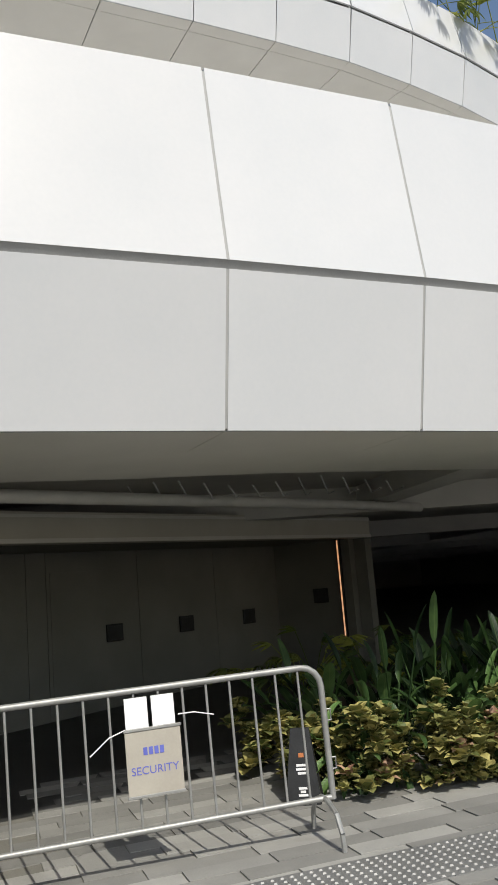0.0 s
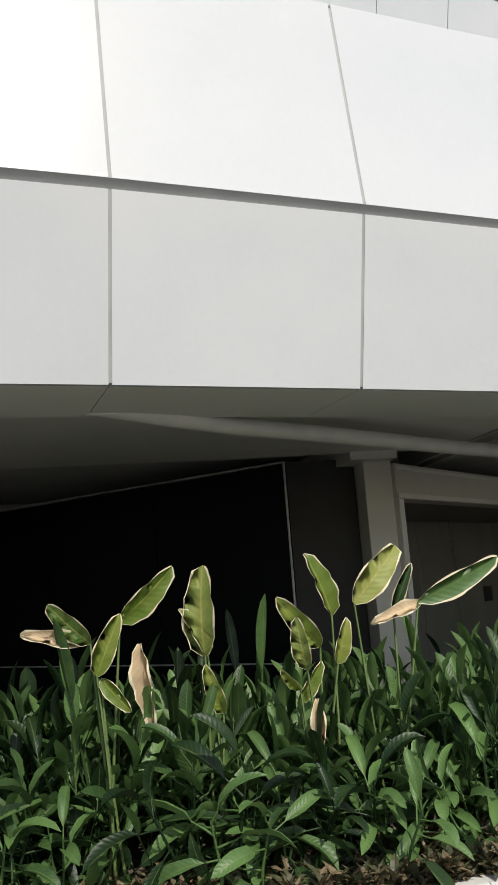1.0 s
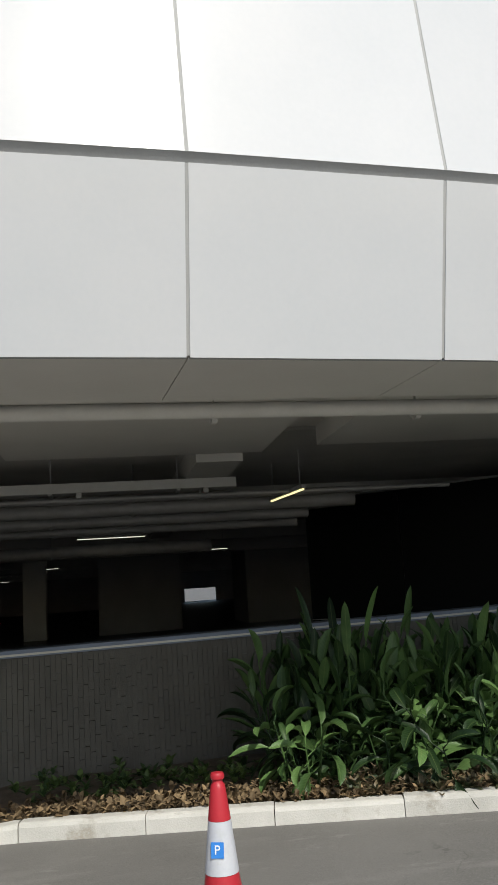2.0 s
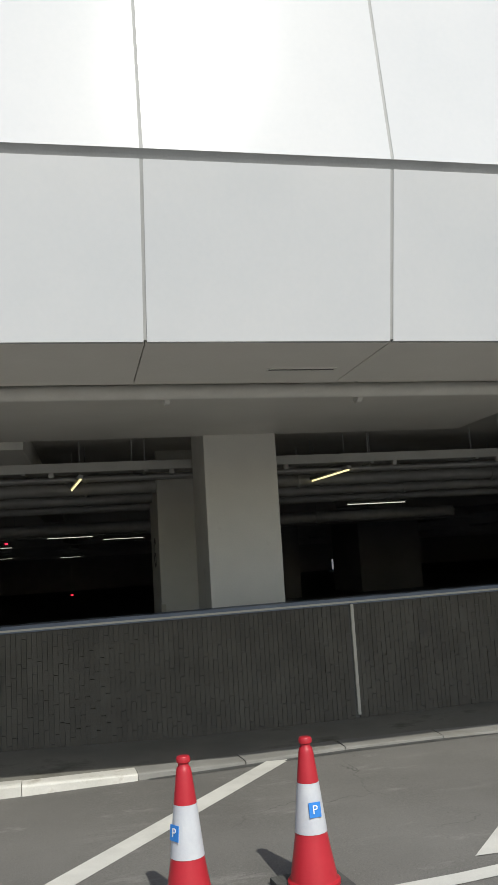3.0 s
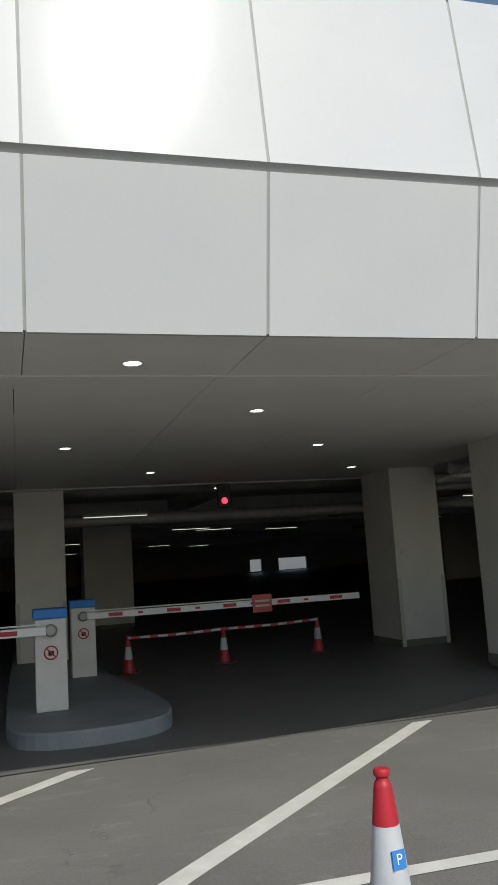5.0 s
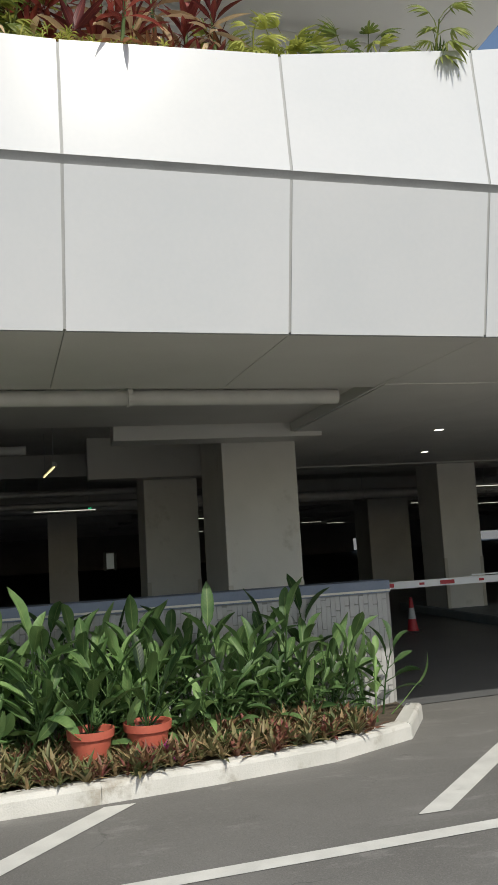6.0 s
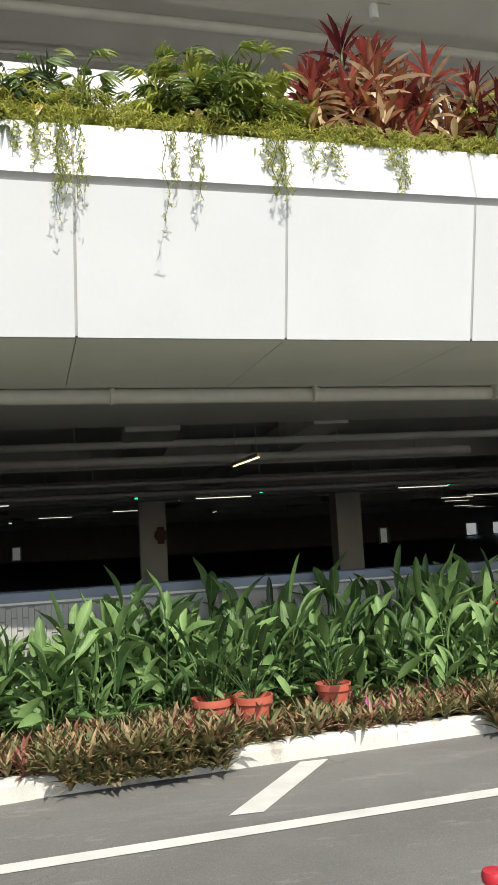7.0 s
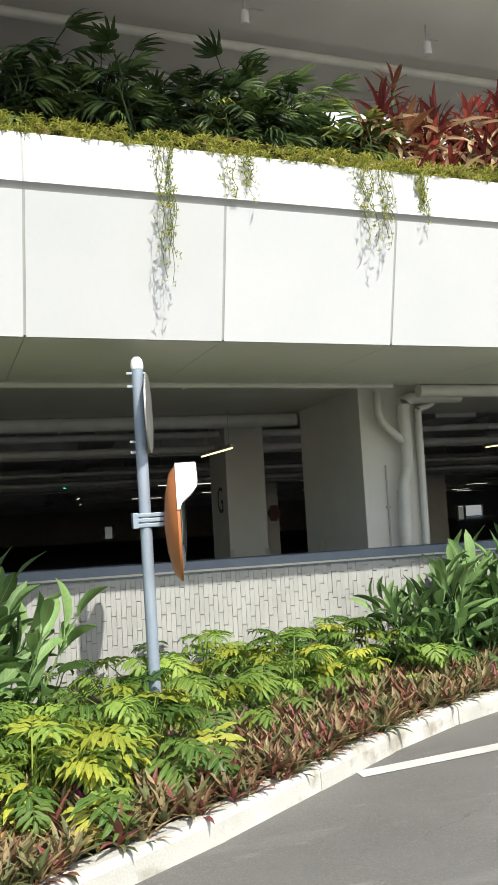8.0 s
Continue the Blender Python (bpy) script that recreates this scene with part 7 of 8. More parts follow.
def crown_mesh(name, mat, n, length, width, seed, tilt=(0.1, 1.25), bend=(0.2, 0.9), fold=0.4, wave=0.0):
    """A tuft of strap leaves round a stem tip."""
    r = random.Random(seed)
    bm = bmesh.new()
    bm.loops.layers.uv.new("blade")
    for k in range(n):
        t = k / (n - 1)
        sub = bmesh.new()
        blade(sub, length * r.uniform(0.7, 1.1), width * r.uniform(0.75, 1.2), r.uniform(*bend), fold, 0.03, 5, wave=wave, r=0.004)
        m = Matrix.Translation((0, 0, -0.14 * t)) @ Matrix.Rotation(k * 2.4 + r.uniform(-0.3, 0.3), 4, "Z") @ Matrix.Rotation(tilt[0] + (tilt[1] - tilt[0]) * t + r.uniform(-0.12, 0.12), 4, "Y")
        bmesh.ops.transform(sub, matrix=m, verts=sub.verts)
        tmp = bpy.data.meshes.new("t")
        sub.to_mesh(tmp)
        sub.free()
        bm.from_mesh(tmp)
        bpy.data.meshes.remove(tmp)
    me = done(name, bm, mat)
    me.shade_smooth()
    return me


CORDY = [crown_mesh("leaf_crown", L_CORDY_BRONZE, 13, 0.30, 0.05, 66), crown_mesh("leaf_crown", L_CORDY, 15, 0.32, 0.055, 61), crown_mesh("leaf_crown", L_CORDY, 12, 0.28, 0.05, 62), crown_mesh("leaf_crown", L_CORDY, 17, 0.34, 0.06, 63)]
DROOP = crown_mesh("drooping_leaves", L_CORDY_BRONZE, 10, 0.28, 0.05, 67, (1.3, 2.6), (0.1, 0.8), 0.5)
SKIRT = [crown_mesh("dead_leaf_skirt", L_TAN, 13, 0.36, 0.055, 64, (1.1, 2.4), (0.1, 0.7), 0.8, 0.06), crown_mesh("dead_leaf_skirt", L_TAN, 11, 0.34, 0.06, 65, (1.2, 2.3), (0.1, 0.8), 0.8, 0.08)]
TAN = [leaf_mesh("leaf", L_TAN, length=0.34, width=0.07, bend_a=0.9, fold=0.5, petiole=0.05, wave=0.04)]
SPEAR = [leaf_mesh("leaf", L_HELI, length=0.46, width=0.075, bend_a=0.12, fold=0.6, petiole=0.95, r=0.01, power=0.5, shape=0.95, segs=8), leaf_mesh("leaf", L_HELI, length=0.40, width=0.09, bend_a=0.3, fold=0.5, petiole=0.85, r=0.01, power=0.5, shape=0.95, segs=8)]

rnd = random.Random(21)


def inside(line, back, x, u):
    a, b = along([(p[0], p[1]) for p in line], x), along(back, x)
    return a + (b - a) * u


# tall bed beside the lobby
for _i in range(20):
    for _j in range(5):
        x = 17.7 + _i * 0.52 + rnd.uniform(-0.2, 0.2)
        y = along(KERB_RIGHT, x) + 0.58 + _j * 0.33 + rnd.uniform(-0.12, 0.12)
        if x > 27.4:
            continue
        front = _j == 0
        if front:
            bush("heliconia_plant", "dense green broad-leaved plant in the bed", "plant", "broad-leaved plants", x, y, ground_z(x) + 0.08, SHOOT_PALE_LOW if x > 25.1 else SHOOT_LOW, 11, HELI_LOW, 3, rnd, (0.05, 0.7), (0.7, 1.1), 0.26, (0.2, 1.2), (0.6, 0.9))
        else:
            bush("heliconia_plant", "dense green broad-leaved plant in the bed", "plant", "broad-leaved plants", x, y, ground_z(x) + 0.08, SHOOT_PALE if x > 25.1 and _j < 3 else SHOOT, 7, HELI, 4, rnd, (0.0, 0.42), (0.7, 0.98) if x < 23.6 else (0.7, 0.92), 0.22, (0.1, 0.8), (0.75, 1.05))
        if _j in (1, 2, 3) and rnd.random() < (0.75 if x > 25 else 0.3):
            clump("heliconia_plant", "tall green spear-leaved plant in the bed", "plant", "broad-leaved plants", x + 0.15, y, ground_z(x) + 0.08, SPEAR, 3, rnd, (0.02, 0.2), (0.85, 1.14), 0.14)
YELLOW = [leaf_mesh("leaf", [L_HELI_DRY, L_RIM], length=1.0, width=0.33, bend_a=0.7, fold=0.55, wave=0.09, rim=0.022, power=0.6, segs=10),
          leaf_mesh("leaf", [L_HELI_LIME, L_RIM], length=1.0, width=0.31, bend_a=0.4, fold=0.8, wave=0.08, rim=0.02, power=0.6, segs=10),
          leaf_mesh("leaf", [L_HELI, L_RIM], length=1.0, width=0.2, bend_a=0.4, fold=0.7, wave=0.04, rim=0.02, power=0.6, segs=10),
          leaf_mesh("leaf", [L_TAN, L_RIM], length=1.0, width=0.2, bend_a=0.5, fold=1.3, wave=0.2, rim=0.03, segs=10)]


def tall_plant(x, y, leaves):
    """A plant whose few long-stalked leaves stand above the rest: kind, base and tip of each leaf as x and z, its turn."""
    root = thing("heliconia_plant", "tall plant with yellowing dry-edged broad leaves", "plant", "broad-leaved plants", pose(x, y, ground_z(x) + 0.08))
    g = ground_z(x) + 0.08
    for n, (kind, bx, bz, tx, tz, face) in enumerate(leaves):
        b, t = Vector((bx - x, 0.05 * math.sin(n * 2.1), bz - g)), Vector((tx - x, 0.05 * math.sin(n * 2.1) - 0.08, tz - g))
        up = (t - b).normalized()
        out = Vector((math.sin(face), math.cos(face), 0))
        side = up.cross(out).normalized()
        out = side.cross(up).normalized()
        m = Matrix((out, side, up)).transposed().to_4x4()
        k = (t - b).length * 1.06
        ob = part("leaf", YELLOW[kind], None, root)
        ob.matrix_basis = Matrix.Translation(b) @ m @ Matrix.Scale(k, 4)
        if kind < 3:
            bm = bmesh.new()
            foot = Vector((0.06 * math.sin(n * 1.7), 0.05 * math.cos(n * 1.7), 0))
            tube(bm, [foot, (foot + b) / 2 + Vector((0.02 * math.sin(n), 0, 0.06)), b], [0.012, 0.009, 0.007], 5)
            part("stalk", bm, L_STEM, root)


tall_plant(22.47, 1.6, ((0, 22.37, 1.70, 22.14, 1.90, 0.3), (3, 22.36, 1.70, 22.01, 1.78, -0.5), (1, 22.40, 1.52, 22.52, 1.83, 0.2), (1, 22.54, 1.80, 22.85, 2.06, -0.4), (3, 22.65, 1.67, 22.67, 1.22, 0.4), (1, 22.42, 1.50, 22.56, 1.33, 0.1)))
tall_plant(23.02, 1.62, ((0, 23.02, 1.57, 22.97, 2.07, 0.5), (1, 23.04, 1.57, 22.92, 1.84, -0.6), (1, 23.1, 1.25, 23.0, 1.5, 0.3)))
tall_plant(23.66, 1.58, ((1, 23.70, 1.57, 23.46, 1.84, 0.3), (1, 23.80, 1.74, 23.69, 2.10, -0.4), (0, 23.60, 1.45, 23.52, 1.72, 0.5), (1, 23.80, 1.46, 23.86, 1.70, 0.0), (1, 23.55, 1.26, 23.70, 1.46, -0.3), (3, 23.64, 1.28, 23.61, 0.96, 0.2), (1, 23.56, 1.34, 23.44, 1.44, 0.6)))
tall_plant(24.05, 1.6, ((0, 23.94, 1.80, 24.24, 2.13, 0.2), (2, 24.20, 1.72, 24.30, 2.0, 0.5), (2, 24.33, 1.78, 24.87, 1.99, -0.3), (3, 24.36, 1.77, 24.05, 1.70, 0.8)))
for x, y in ((26.95, 1.75), (27.3, 1.95), (27.2, 2.3), (27.55, 2.3), (26.6, 1.7), (27.5, 2.65)):
    bush("heliconia_plant", "green broad-leaved plant at the bed corner", "plant", "broad-leaved plants", x, y, ground_z(x) + 0.08, SHOOT_PALE_LOW, 9, HELI, 4, rnd, (0.05, 0.6), (0.85, 1.2), 0.22, (0.2, 1.0), (0.6, 0.85))
# bed behind the crowd barrier
for _i in range(30):
    x = 30.9 + rnd.uniform(0, 3.4)
    y = 3.9 + (x - 31) * 0.2 + rnd.uniform(0.1, 1.4)
    clump("heliconia_plant", "green broad-leaved plant behind the barrier", "plant", "broad-leaved plants", x, y, ground_z(x) + 0.03, HELI, 12, rnd, (0.1, 0.8), (0.75, 1.05), 0.15)
for x, y in ((32.55, 4.3), (32.75, 4.4), (31.9, 4.6), (33.3, 4.6), (31.5, 4.5)):
    clump("heliconia_plant", "tall green spear-leaved plant behind the barrier", "plant", "broad-leaved plants", x, y, ground_z(x), SPEAR, 4, rnd, (0.02, 0.25), (0.8, 1.1), 0.06)
for x, y in ((31.0, 8.0), (31.8, 8.4), (32.6, 8.6), (33.4, 8.4), (31.4, 7.4), (32.4, 7.6)):
    clump("fan_palm", "dark shaded fan palm before the lobby wall", "plant", "shaded palms", x, y, ground_z(x) + 0.1, RHAPIS, 10, rnd, (0.1, 1.0), (1.0, 1.3), 0.1, 0.4)
# long roadside bed
for _i in range(26):
    for _j in range(4):
        x = -7.9 - _i * 0.5 + rnd.uniform(-0.18, 0.18)
        y = along(KERB_LEFT, x) + 0.78 + _j * (0.22 if x < -18 else 0.29) + rnd.uniform(-0.08, 0.08)
        if x < -20.9 or y > along(WALL_LEFT, x) - 0.12:
            continue
        if x < -19.9 and _j < 1:
            continue
        if _j and rnd.random() < 0.05:
            continue
        bush("heliconia_plant", "green lance-leaved plant in the roadside bed", "plant", "roadside plants", x, y, ground_z(x) + 0.08, LANCE, 6 if _j else 5, LANCE_LEAF, 4, rnd, (0.0, 0.45), (0.55, 1.12) if _j else (0.5, 0.85), 0.2, (0.1, 0.9), (0.7, 1.15) if _j else (0.65, 0.95))
        if _j == 2 and rnd.random() < 0.4:
            clump("heliconia_plant", "upright green lance-leaved plant in the roadside bed", "plant", "roadside plants", x, y, ground_z(x) + 0.08, SPEAR, 3, rnd, (0.03, 0.25), (0.75, 1.05), 0.1)
for x, y in ((-24.6, -0.55), (-25.1, -0.2), (-24.9, -1.3), (-25.6, -1.0), (-24.35, -1.0), (-25.2, -0.9), (-24.8, -0.1), (-25.9, -0.4)):
    bush("heliconia_plant", "green lance-leaved plant beside the sign post", "plant", "roadside plants", x, y, ground_z(x) + 0.08, LANCE, 6, LANCE_LEAF, 5, rnd, (0.05, 0.55), (0.95, 1.3), 0.2, (0.2, 1.0), (1.0, 1.35))
for _i in range(22):
    x = -23.2 - rnd.random() * 2.6
    y = along(KERB_LEFT, x) + 0.9 + rnd.random() * 1.1
    clump("philodendron", "lime green lobed-leaf plant in the roadside bed", "plant", "lobed-leaf plants", x, y, ground_z(x) + 0.08, PHILO_LIME if _i % 2 else PHILO, 10, rnd, (0.1, 1.1), (0.8, 1.2), 0.16)
for _i in range(52):
    x = -20.7 - rnd.random() * 5.0
    k = along(KERB_LEFT, x)
    y = k + 0.95 + rnd.random() * max(0.1, min(2.3, along(WALL_LEFT, x) - k - 1.3))
    clump("philodendron", "lime green lobed-leaf plant in the roadside bed", "plant", "lobed-leaf plants", x, y, ground_z(x) + 0.08, PHILO_LIME if _i % 5 == 0 else PHILO, 11, rnd, (0.1, 1.05), (0.8, 1.25), 0.16)
for x, y, z in ((-14.36, 0.36, 1.02), (-14.15, 0.42, 0.98), (-14.5, 0.4, 0.92), (-14.3, 0.3, 0.75)):
    root = thing("red_flower", "bright red upright flower spike among the leaves", "flower", "red flowers", pose(x, y, ground_z(x) + 0.08, 0, 0, rnd.uniform(0, 360)))
    bm = bmesh.new()
    tube(bm, [(0, 0, 0), (0.01, 0, z * 0.5), (0, 0, z - 0.08)], 0.008, 5)
    part("stem", bm, L_STEM, root)
    for k in range(6):
        bm = bmesh.new()
        blade(bm, 0.13, 0.05, 0.5, 0.6, 0, 4)
        ob = part("bract", bm, L_RED, root, "red bract")
        ob.matrix_basis = Matrix.Translation((0, 0, z - 0.2 + k * 0.03)) @ Matrix.Rotation(k * 2.4, 4, "Z") @ Matrix.Rotation(0.9 - k * 0.12, 4, "Y")


def rosettes(name, label, category, spots, mat, size, n, seed, bendy=0.9, width=0.2):
    """Low ground cover: very many small rosettes of pointed leaves, in one mesh."""
    r = random.Random(seed)
    verts, faces = [], []
    for x, y, z in spots:
        s = size * r.uniform(0.7, 1.25)
        k0 = r.random() * 6.28
        for k in range(n):
            az = k0 + k * 2.399 + r.uniform(-0.3, 0.3)
            tilt = 0.2 + 1.05 * (k / n) + r.uniform(-0.12, 0.12)
            L = s * r.uniform(0.75, 1.1)
            w = L * width * 0.5
            c, sn = math.cos(az), math.sin(az)
            base = len(verts)
            px, pz, a = 0.0, 0.0, tilt
            for q, ww in enumerate((0.45, 1.0, 0.8, 0.0)):
                up = w * 0.3 * ww
                lx, lz = -math.cos(a) * up, math.sin(a) * up
                for side in ((-1, 0, 1) if ww else (0,)):
                    h = side * w * ww
                    ox, oz = (lx, lz) if side else (0, 0)
                    rx = px + ox
                    verts.append((x + rx * c - h * sn, y + rx * sn + h * c, z + pz + oz))
                px += math.sin(a) * L / 3
                pz += math.cos(a) * L / 3
                a += bendy / 3
            for q in range(2):
                b0 = base + q * 3
                faces += [(b0, b0 + 1, b0 + 4, b0 + 3), (b0 + 1, b0 + 2, b0 + 5, b0 + 4)]
            b0 = base + 6
            faces += [(b0, b0 + 1, base + 9), (b0 + 1, b0 + 2, base + 9)]
    me = bpy.data.meshes.new(name)
    me.from_pydata(verts, [], faces)
    me.materials.append(mat)
    ob = new(name, me)
    return tagged(ob, label, category, "", "stuff")


def spots_along(line, x0, x1, o0, o1, count, seed, z=0.1, back=None):
    r = random.Random(seed)
    out = []
    pts = resample(smooth_line(line, 2), 0.1)
    pts = [p for p in pts if min(x0, x1) <= p.x <= max(x0, x1)]
    for _ in range(count):
        i = r.randrange(len(pts) - 1)
        p, q = pts[i], pts[i + 1]
        d = (q - p).normalized()
        n = Vector((-d.y, d.x, 0))
        t = p + d * r.random() * 0.1 + n * r.uniform(o0, o1)
        out.append((t.x, t.y, ground_z(t.x) + z + r.uniform(-0.02, 0.03)))
    return out


rosettes("groundcover_purple", "low purple and green ground cover along the kerb", "ground cover", spots_along(KERB_LEFT, -26.5, -8.0, 0.06, 0.95, 2300, 1, 0.13) + spots_along(KERB_LEFT, -18.4, -17.0, -0.12, 0.7, 520, 21, 0.18) + spots_along(KERB_LEFT, -15.0, -14.25, -0.1, 0.5, 150, 41, 0.16) + spots_along(KERB_LEFT, -15.0, -14.4, -0.12, -0.02, 36, 43, 0.06) + spots_along(KERB_LEFT, -18.3, -17.1, -0.13, -0.02, 80, 44, 0.06), L_RHOEO, 0.19, 12, 1, 0.7, 0.16)
rosettes("groundcover_bronze", "bronze red ground cover along the kerb", "ground cover", spots_along(KERB_LEFT, -26.5, -8.0, 0.06, 0.95, 1000, 2, 0.13) + spots_along(KERB_LEFT, -18.3, -16.9, -0.06, 0.8, 120, 22, 0.2) + spots_along(KERB_LEFT, -15.0, -14.3, -0.04, 0.5, 30, 42, 0.16), L_RHOEO_DRY, 0.18, 11, 2, 0.7, 0.16)
rosettes("groundcover_plum", "scattered plum purple leaf tips", "ground cover", spots_along(KERB_LEFT, -25.0, -9.0, 0.2, 0.8, 40, 3, 0.14), L_PURPLE, 0.17, 9, 3)
for _i in range(11):
    x, y = 30.7 + rnd.random() * 3.0, 3.5 + rnd.random() * 0.6
    bush("heliconia_plant", "green broad-leaved plant among the bedding leaves", "plant", "broad-leaved plants", x, y, ground_z(x) + 0.04, SHOOT_LOW, 3, HELI_LOW, 2, rnd, (0.05, 0.6), (0.65, 1.0), 0.12)
_mo = []
for _k in range(70):
    u = rnd.random()
    cx, cy, ch = 30.15 + u * 3.6, 3.3 + max(0.0, 0.3 - u) * 3.6 + rnd.random() * 0.85, rnd.uniform(0.22, 0.62)
    for _q in range(9):
        t = rnd.random()
        _mo.append((cx + rnd.uniform(-0.16, 0.16) * (1.2 - t), cy + rnd.uniform(-0.16, 0.16) * (1.2 - t), ground_z(cx) + 0.04 + ch * t))
rosettes("groundcover_mottled", "yellow mottled leafy bedding plants", "ground cover", _mo, L_COLEUS, 0.125, 9, 4, 1.2, 0.8)
rosettes("groundcover_orange", "scattered orange-bronze bedding leaves", "ground cover", _mo[::11], L_BRONZE, 0.13, 6, 14, 1.1, 0.62)
rosettes("groundcover_bronze_end", "bronze pink low bedding leaves at the kerb corner", "ground cover", [(26.7 + rnd.random() * 1.5, 1.1 + rnd.random() * 0.95, ground_z(27.5) + 0.13 + rnd.random() * 0.06) for _ in range(420)] + [(27.55 + rnd.random() * 0.8, 1.1 + rnd.random() * 2.0, ground_z(28) + 0.13 + rnd.random() * 0.07) for _ in range(420)] + spots_along(KERB_RIGHT, 25.6, 27.4, 0.1, 0.75, 420, 33, 0.12), L_BRONZE, 0.09, 7, 24, 1.2, 0.45)
rosettes("groundcover_mottled_edge", "yellow and bronze bedding plants at the bed edge", "ground cover", spots_along(KERB_RIGHT, 22.0, 28.5, 0.1, 0.6, 230, 5, 0.1) + spots_along(KERB_RIGHT, 27.2, 28.6, 0.1, 0.8, 60, 6, 0.18), L_COLEUS, 0.11, 8, 5, 1.0, 0.5)
rosettes("groundcover_green_edge", "small green and bronze bedding leaves", "ground cover", spots_along(KERB_RIGHT, 17.6, 28.4, 0.12, 0.75, 1900, 7, 0.1) + spots_along(KERB_RIGHT, 23.2, 26.2, 0.1, 0.8, 900, 37, 0.14), L_EDGE, 0.12, 8, 6, 1.0, 0.35)
rosettes("leaf_litter", "dry brown leaf litter behind the kerb", "leaf litter", spots_along(KERB_RIGHT, 14.6, 28.0, 0.13, 0.55, 900, 8, 0.10) + spots_along(KERB_RIGHT, 15.2, 19.0, 0.13, 0.7, 700, 28, 0.10), L_LITTER, 0.075, 3, 7, 1.2, 0.5)
rosettes("low_shrubs", "thin dark shrubs at the wall foot", "shrub", [(15.3 + rnd.random() * 3.8, 2.75 + rnd.random() * 0.9, ground_z(16) + 0.07 + rnd.random() * 0.14) for _ in range(170)], L_HELI_I, 0.11, 6, 8, 1.0, 0.4)

# pots standing in the bed


def flower_pot(x, y, z, s):
    root = thing("flower_pot", "terracotta coloured plastic pot with green leaves", "flower pot", "flower pots", pose(x, y, z))
    bm = bmesh.new()
    lathe(bm, [(0.10 * s, 0), (0.145 * s, 0.25), (0.162 * s, 0.256), (0.166 * s, 0.31), (0.155 * s, 0.31), (0.14 * s, 0.25)], 24)
    part("pot", bm, M_TERRA, root, smooth=True)
    bm = bmesh.new()
    lathe(bm, [(0.142 * s, 0.24), (0.142 * s, 0.262)], 24)
    part("soil", bm, M_SOIL, root)
    for k in range(10):
        ob = part("leaf", rnd.choice(HELI), None, root)
        ob.matrix_basis = Matrix.Translation((0, 0, 0.25)) @ Matrix.Rotation(k * 2.4, 4, "Z") @ Matrix.Rotation(rnd.uniform(0.1, 0.8), 4, "Y") @ Matrix.Scale(0.75, 4)


for x, y, s in ((-17.12, 0.14, 1.0), (-16.8, 0.12, 0.98), (-16.08, 0.36, 0.9), (-10.42, 0.86, 1.05), (-10.0, 0.92, 1.1)):
    flower_pot(x, y, ground_z(x) + 0.10, s)

# ---- roof planter ----
bm = bmesh.new()
_xs = [p.x for p in JOINT if -46 < p.x < -6]
_ta, _tb = [], []
for x in _xs:
    zt = along([(-60, 4.4), (-13.6, 4.4), (-13.4, 4.8), (-6, 4.9)], x)
    _ta.append((x, face_y(x) - 0.02, zt))
    _tb.append((x, face_y(x) + 1.62, zt))
strip_loft(bm, _ta, _tb)
setting("planting_soil_roof", bm, M_SOIL, "dark soil in the roof planter", "soil")


def roof_z(x):
    return 4.4 if x < -13.5 else 4.82


def cordyline(x, y, z, h, n):
    root = thing("cordyline", "red-leaved cordyline with hanging dead tan leaves", "plant", "red cordylines", pose(x, y, z, rnd.uniform(-6, 6), rnd.uniform(-6, 6), rnd.uniform(0, 360)))
    bm = bmesh.new()
    tube(bm, [(0, 0, 0), (0.01, 0.01, h * 0.5), (0, 0, h)], [0.018, 0.015, 0.012], 6)
    part("stem", bm, L_STEM, root)
    for k in range(n):
        zz = h - k * rnd.uniform(0.2, 0.3)
        if zz < 0.2:
            break
        side = 0.0 if k == 0 else 0.12
        ob = part("leaf_crown", rnd.choice(CORDY), None, root)
        ob.matrix_basis = Matrix.Translation((side * math.cos(k * 2.2), side * math.sin(k * 2.2), zz)) @ Matrix.Rotation(rnd.uniform(0, 6.28), 4, "Z") @ Matrix.Rotation(rnd.uniform(0, 0.3 + 0.2 * k), 4, "Y") @ Matrix.Scale(rnd.uniform(0.8, 1.15), 4)
        if rnd.random() < 0.8:
            ob = part("dead_leaf_skirt", rnd.choice(SKIRT), None, root, "dead tan hanging leaves")
            ob.matrix_basis = Matrix.Translation((side * math.cos(k * 2.2), side * math.sin(k * 2.2) - 0.03, zz - 0.1)) @ Matrix.Rotation(rnd.uniform(0, 6.28), 4, "Z") @ Matrix.Scale(rnd.uniform(0.8, 1.15), 4)


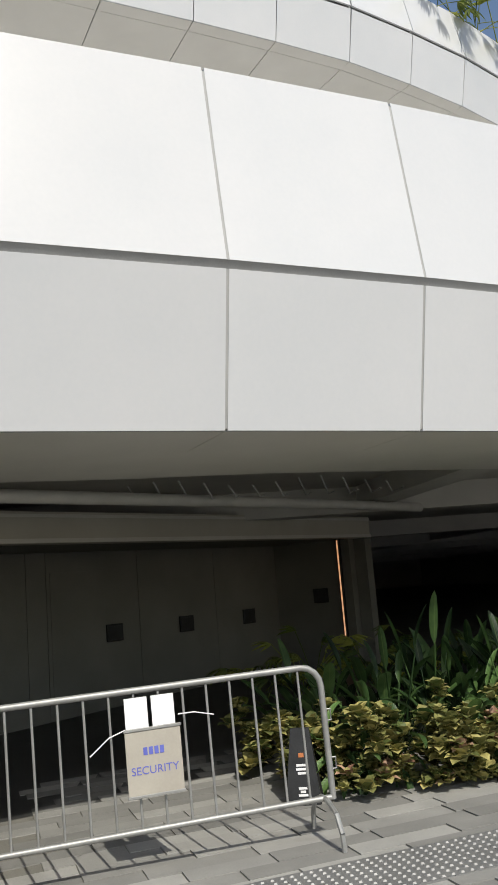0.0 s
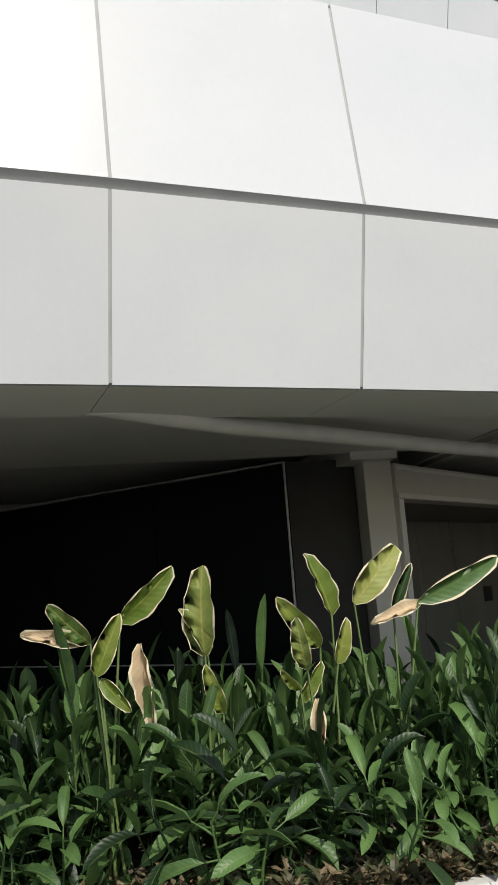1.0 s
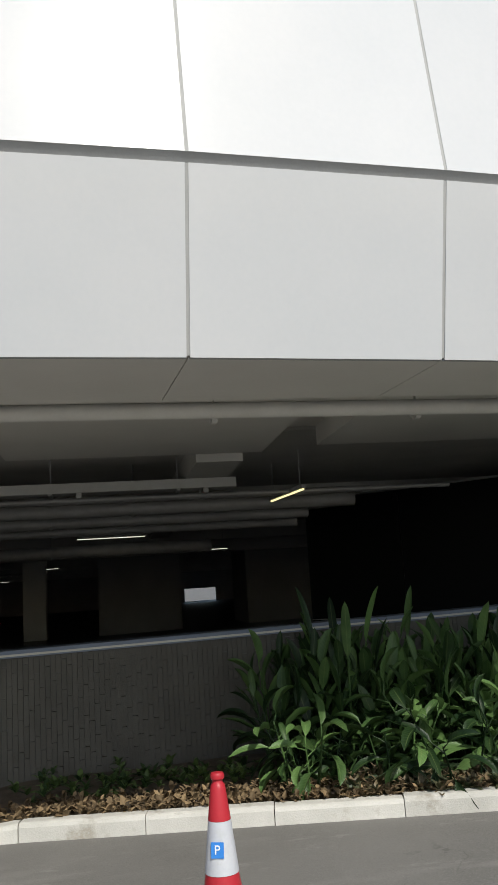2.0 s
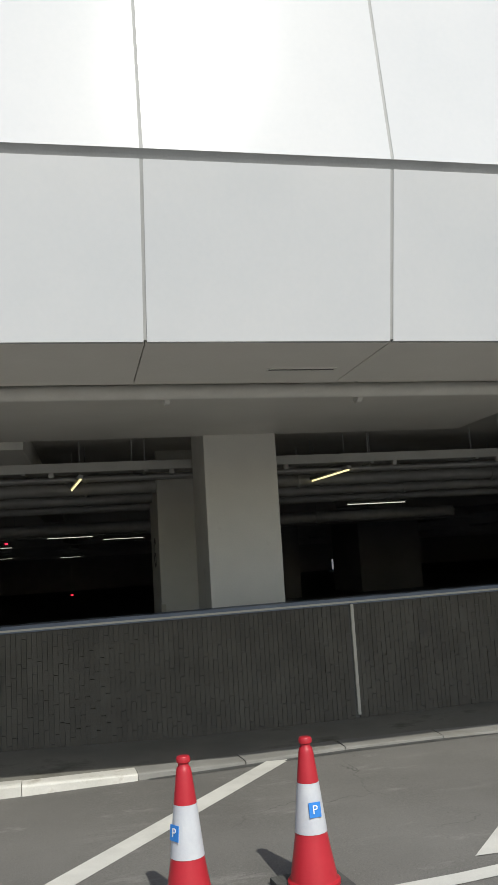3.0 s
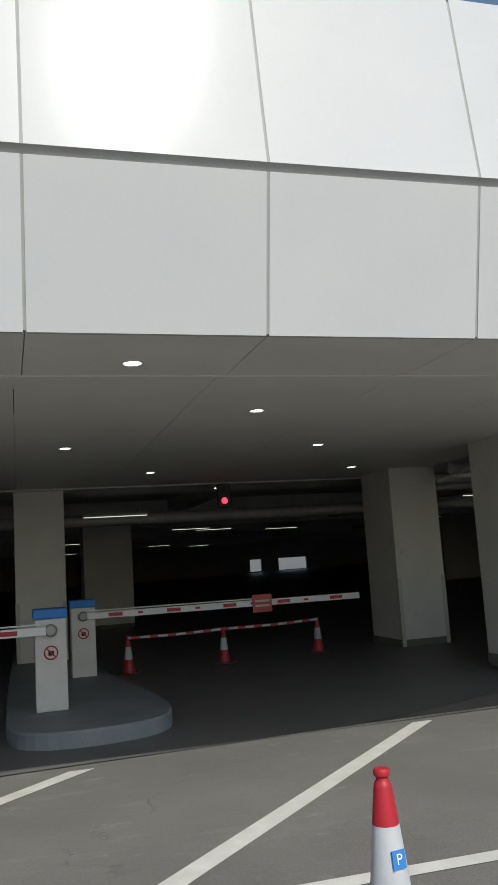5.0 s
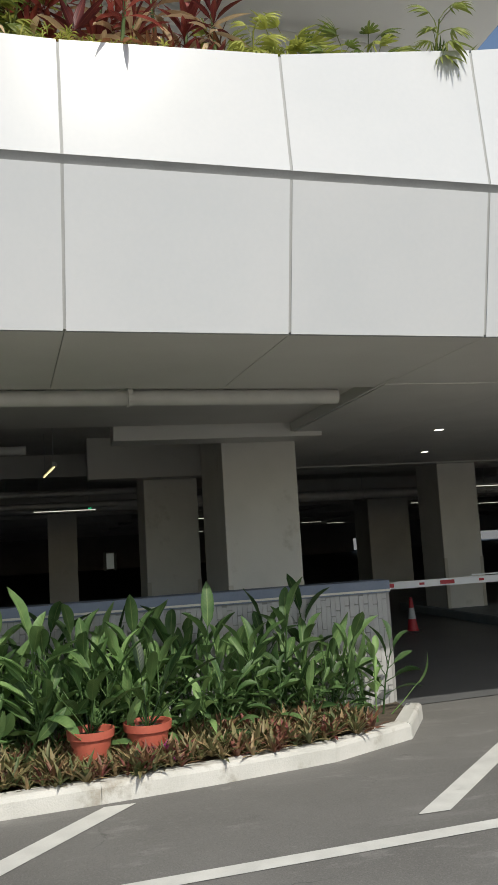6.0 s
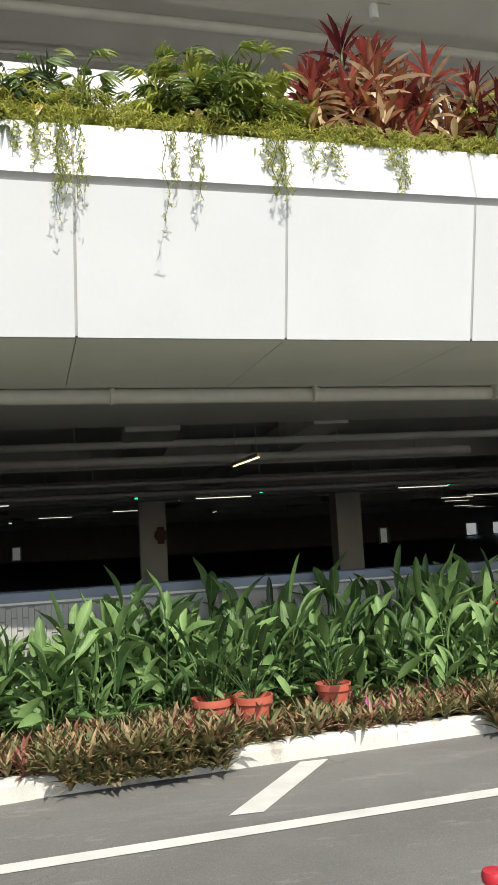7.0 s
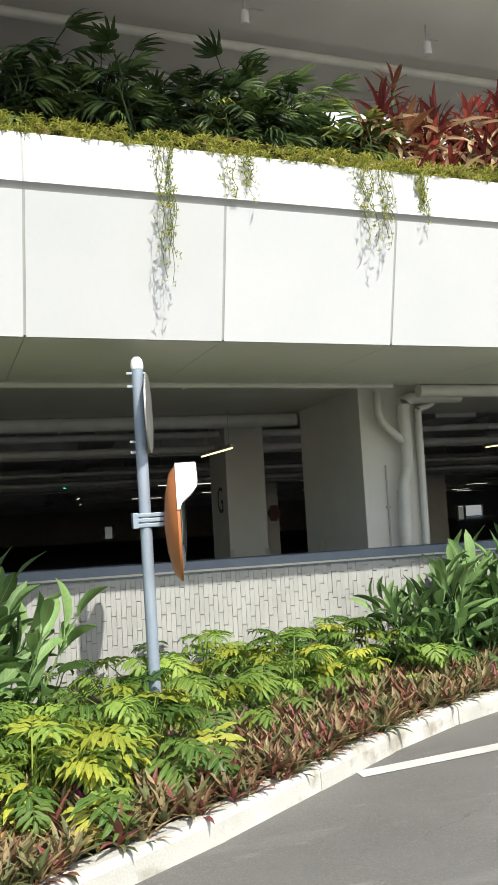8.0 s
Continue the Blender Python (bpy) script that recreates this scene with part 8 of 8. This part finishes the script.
for x0, x1, n, h0, h1 in ((-16.2, -14.4, 26, 1.38, 0.9), (-21.05, -19.3, 19, 1.15, 1.2), (-11.0, -9.2, 9, 1.2, 1.2)):
    for k in range(n):
        x = x0 + (x1 - x0) * (k + 0.5) / n + rnd.uniform(-0.1, 0.1)
        top = h0 + (h1 - h0) * (k + 0.5) / n
        cordyline(x, face_y(x) + 0.22 + rnd.random() * 0.45, roof_z(x), top * rnd.uniform(0.45, 1.0), 4)
for x, z in ((-10.1, 5.02), (-14.72, 4.64)):
    root = thing("cordyline", "red-bronze cordyline with leaves drooping over the rim", "plant", "red cordylines", pose(x, face_y(x) - 0.1, z, 14, 0, 20))
    bm = bmesh.new()
    tube(bm, [(0, 0.1, -0.25), (0.01, 0.03, -0.1), (0, 0, 0.3)], [0.016, 0.014, 0.011], 6)
    part("stem", bm, L_STEM, root)
    part("drooping_leaves", DROOP, None, root, "drooping dull red leaves")
    ob = part("leaf_crown", CORDY[1], None, root)
    ob.matrix_basis = Matrix.Translation((0, 0, 0.28))
# stretch of the planter, plants, canes in each, their scale, depth into the bed, share of plants with shade painted
# into the leaf colour
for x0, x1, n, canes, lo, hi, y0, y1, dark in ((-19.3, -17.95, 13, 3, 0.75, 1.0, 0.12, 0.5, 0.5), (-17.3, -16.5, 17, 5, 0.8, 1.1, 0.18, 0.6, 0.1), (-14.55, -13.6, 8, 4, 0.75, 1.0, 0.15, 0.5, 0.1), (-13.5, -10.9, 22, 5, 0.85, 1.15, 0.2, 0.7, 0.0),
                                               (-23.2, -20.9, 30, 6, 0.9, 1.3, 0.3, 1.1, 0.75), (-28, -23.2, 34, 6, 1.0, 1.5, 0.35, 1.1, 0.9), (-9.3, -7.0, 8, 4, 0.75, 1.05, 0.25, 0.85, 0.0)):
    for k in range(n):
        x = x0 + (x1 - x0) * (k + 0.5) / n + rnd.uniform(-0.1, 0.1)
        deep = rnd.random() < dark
        clump("lady_palm", "fan-leaved lady palm in the roof planter, shade painted into its leaves" if deep else "green fan-leaved lady palm in the roof planter", "plant", "lady palms", x, face_y(x) + rnd.uniform(y0, y1), roof_z(x), CANES_SHADED if deep else CANES, canes, rnd, (0.0, 0.5), (lo, hi), 0.16)
        if rnd.random() < 0.5:
            clump("dead_frond", "dead tan frond hanging in the roof planter", "plant", "dead fronds", x, face_y(x) + 0.1, roof_z(x) + 0.3, TAN, 3, rnd, (1.4, 2.3), (0.8, 1.1), 0.05)
_sp = []
for _ in range(900):
    x = rnd.uniform(-19.0, -17.5)
    _sp.append((x, face_y(x) - 0.15 + rnd.random() * 0.55, roof_z(x) + 0.08 + rnd.random() * 0.3))
for _ in range(6500):
    x = rnd.uniform(-30, -7)
    y = face_y(x) + (-0.2 if x < -13.55 else -0.1) + rnd.random() ** 2 * 0.45
    _sp.append((x, y, roof_z(x) + 0.07 + rnd.random() * 0.14))
rosettes("trailing_fern", "yellow-green fern carpet along the planter rim", "ground cover", [p for p in _sp if p[0] < -13.6 or rnd.random() < 0.25], L_MOSS, 0.075, 10, 11, 1.8, 0.14)
rosettes("trailing_grass_top", "yellow-green grass over the panel top", "ground cover", [(7.0 + rnd.random() * 2.2, face_y(8) + 0.0 + rnd.random() * 0.3, 5.57 + rnd.random() * 0.06) for _ in range(120)], L_MOSS, 0.14, 8, 12, 1.4, 0.12)


def hanging_vine(x, length, width, dense, seed):
    """Thin trailing stems with small leaves that hang over the white rim."""
    r = random.Random(seed)
    root = thing("hanging_vine", "thin green fern trailing over the white panel", "plant", "hanging vines")
    top = roof_z(x) + 0.1
    yf = face_y(x)
    stems = bmesh.new()
    spots = []
    for k in range(dense):
        xx = x + r.uniform(-width, width) * 0.5
        L = length * r.uniform(0.45, 1.0)
        pts = []
        n = 9
        for q in range(n + 1):
            t = q / n
            z = top - L * t
            out = 0.20 if z > 4.11 else 0.24
            if z > 4.5:
                out = 0.19
            pts.append((xx + 0.02 * math.sin(q * 1.3 + k), yf - out - 0.05 - 0.02 * r.random(), z))
        tube(stems, pts, 0.0025, 3, False)
        for p in pts:
            for _ in range(2):
                spots.append((p[0] + r.uniform(-0.03, 0.03), p[1] + r.uniform(-0.02, 0.02), p[2] + r.uniform(-0.05, 0.02)))
    part("stem", stems, L_STEM, root)
    ob = rosettes("foliage", "", "", spots, L_MOSS, 0.034, 3, seed, 1.6, 0.3)
    ob.parent = root


for x, L, w, n in ((-22.97, 1.15, 0.22, 9), (-22.4, 0.42, 0.22, 6), (-21.32, 0.75, 0.16, 6), (-21.1, 0.7, 0.12, 5), (-20.7, 0.5, 0.2, 7), (-19.0, 0.45, 0.35, 7), (-18.35, 0.4, 0.3, 6), (-18.05, 0.75, 0.2, 11), (-17.36, 0.78, 0.09, 3), (-17.17, 0.78, 0.09, 3), (-16.6, 0.5, 0.2, 9), (-16.25, 0.32, 0.3, 6), (-15.65, 0.42, 0.12, 6), (-14.7, 0.4, 0.2, 4), (-13.75, 0.5, 0.3, 8)):
    hanging_vine(x, L, w, n, int(-x * 100))
for x, y, z in ((37.6, 13.1, 14.2), (38.3, 13.5, 14.2), (39.1, 14.0, 14.2), (36.9, 12.8, 14.2)):
    clump("fan_palm", "green palm on the upper roof edge", "plant", "roof palms", x, y, z, RHAPIS, 12, rnd, (0.3, 1.6), (2.0, 2.6), 0.2, 0.4)
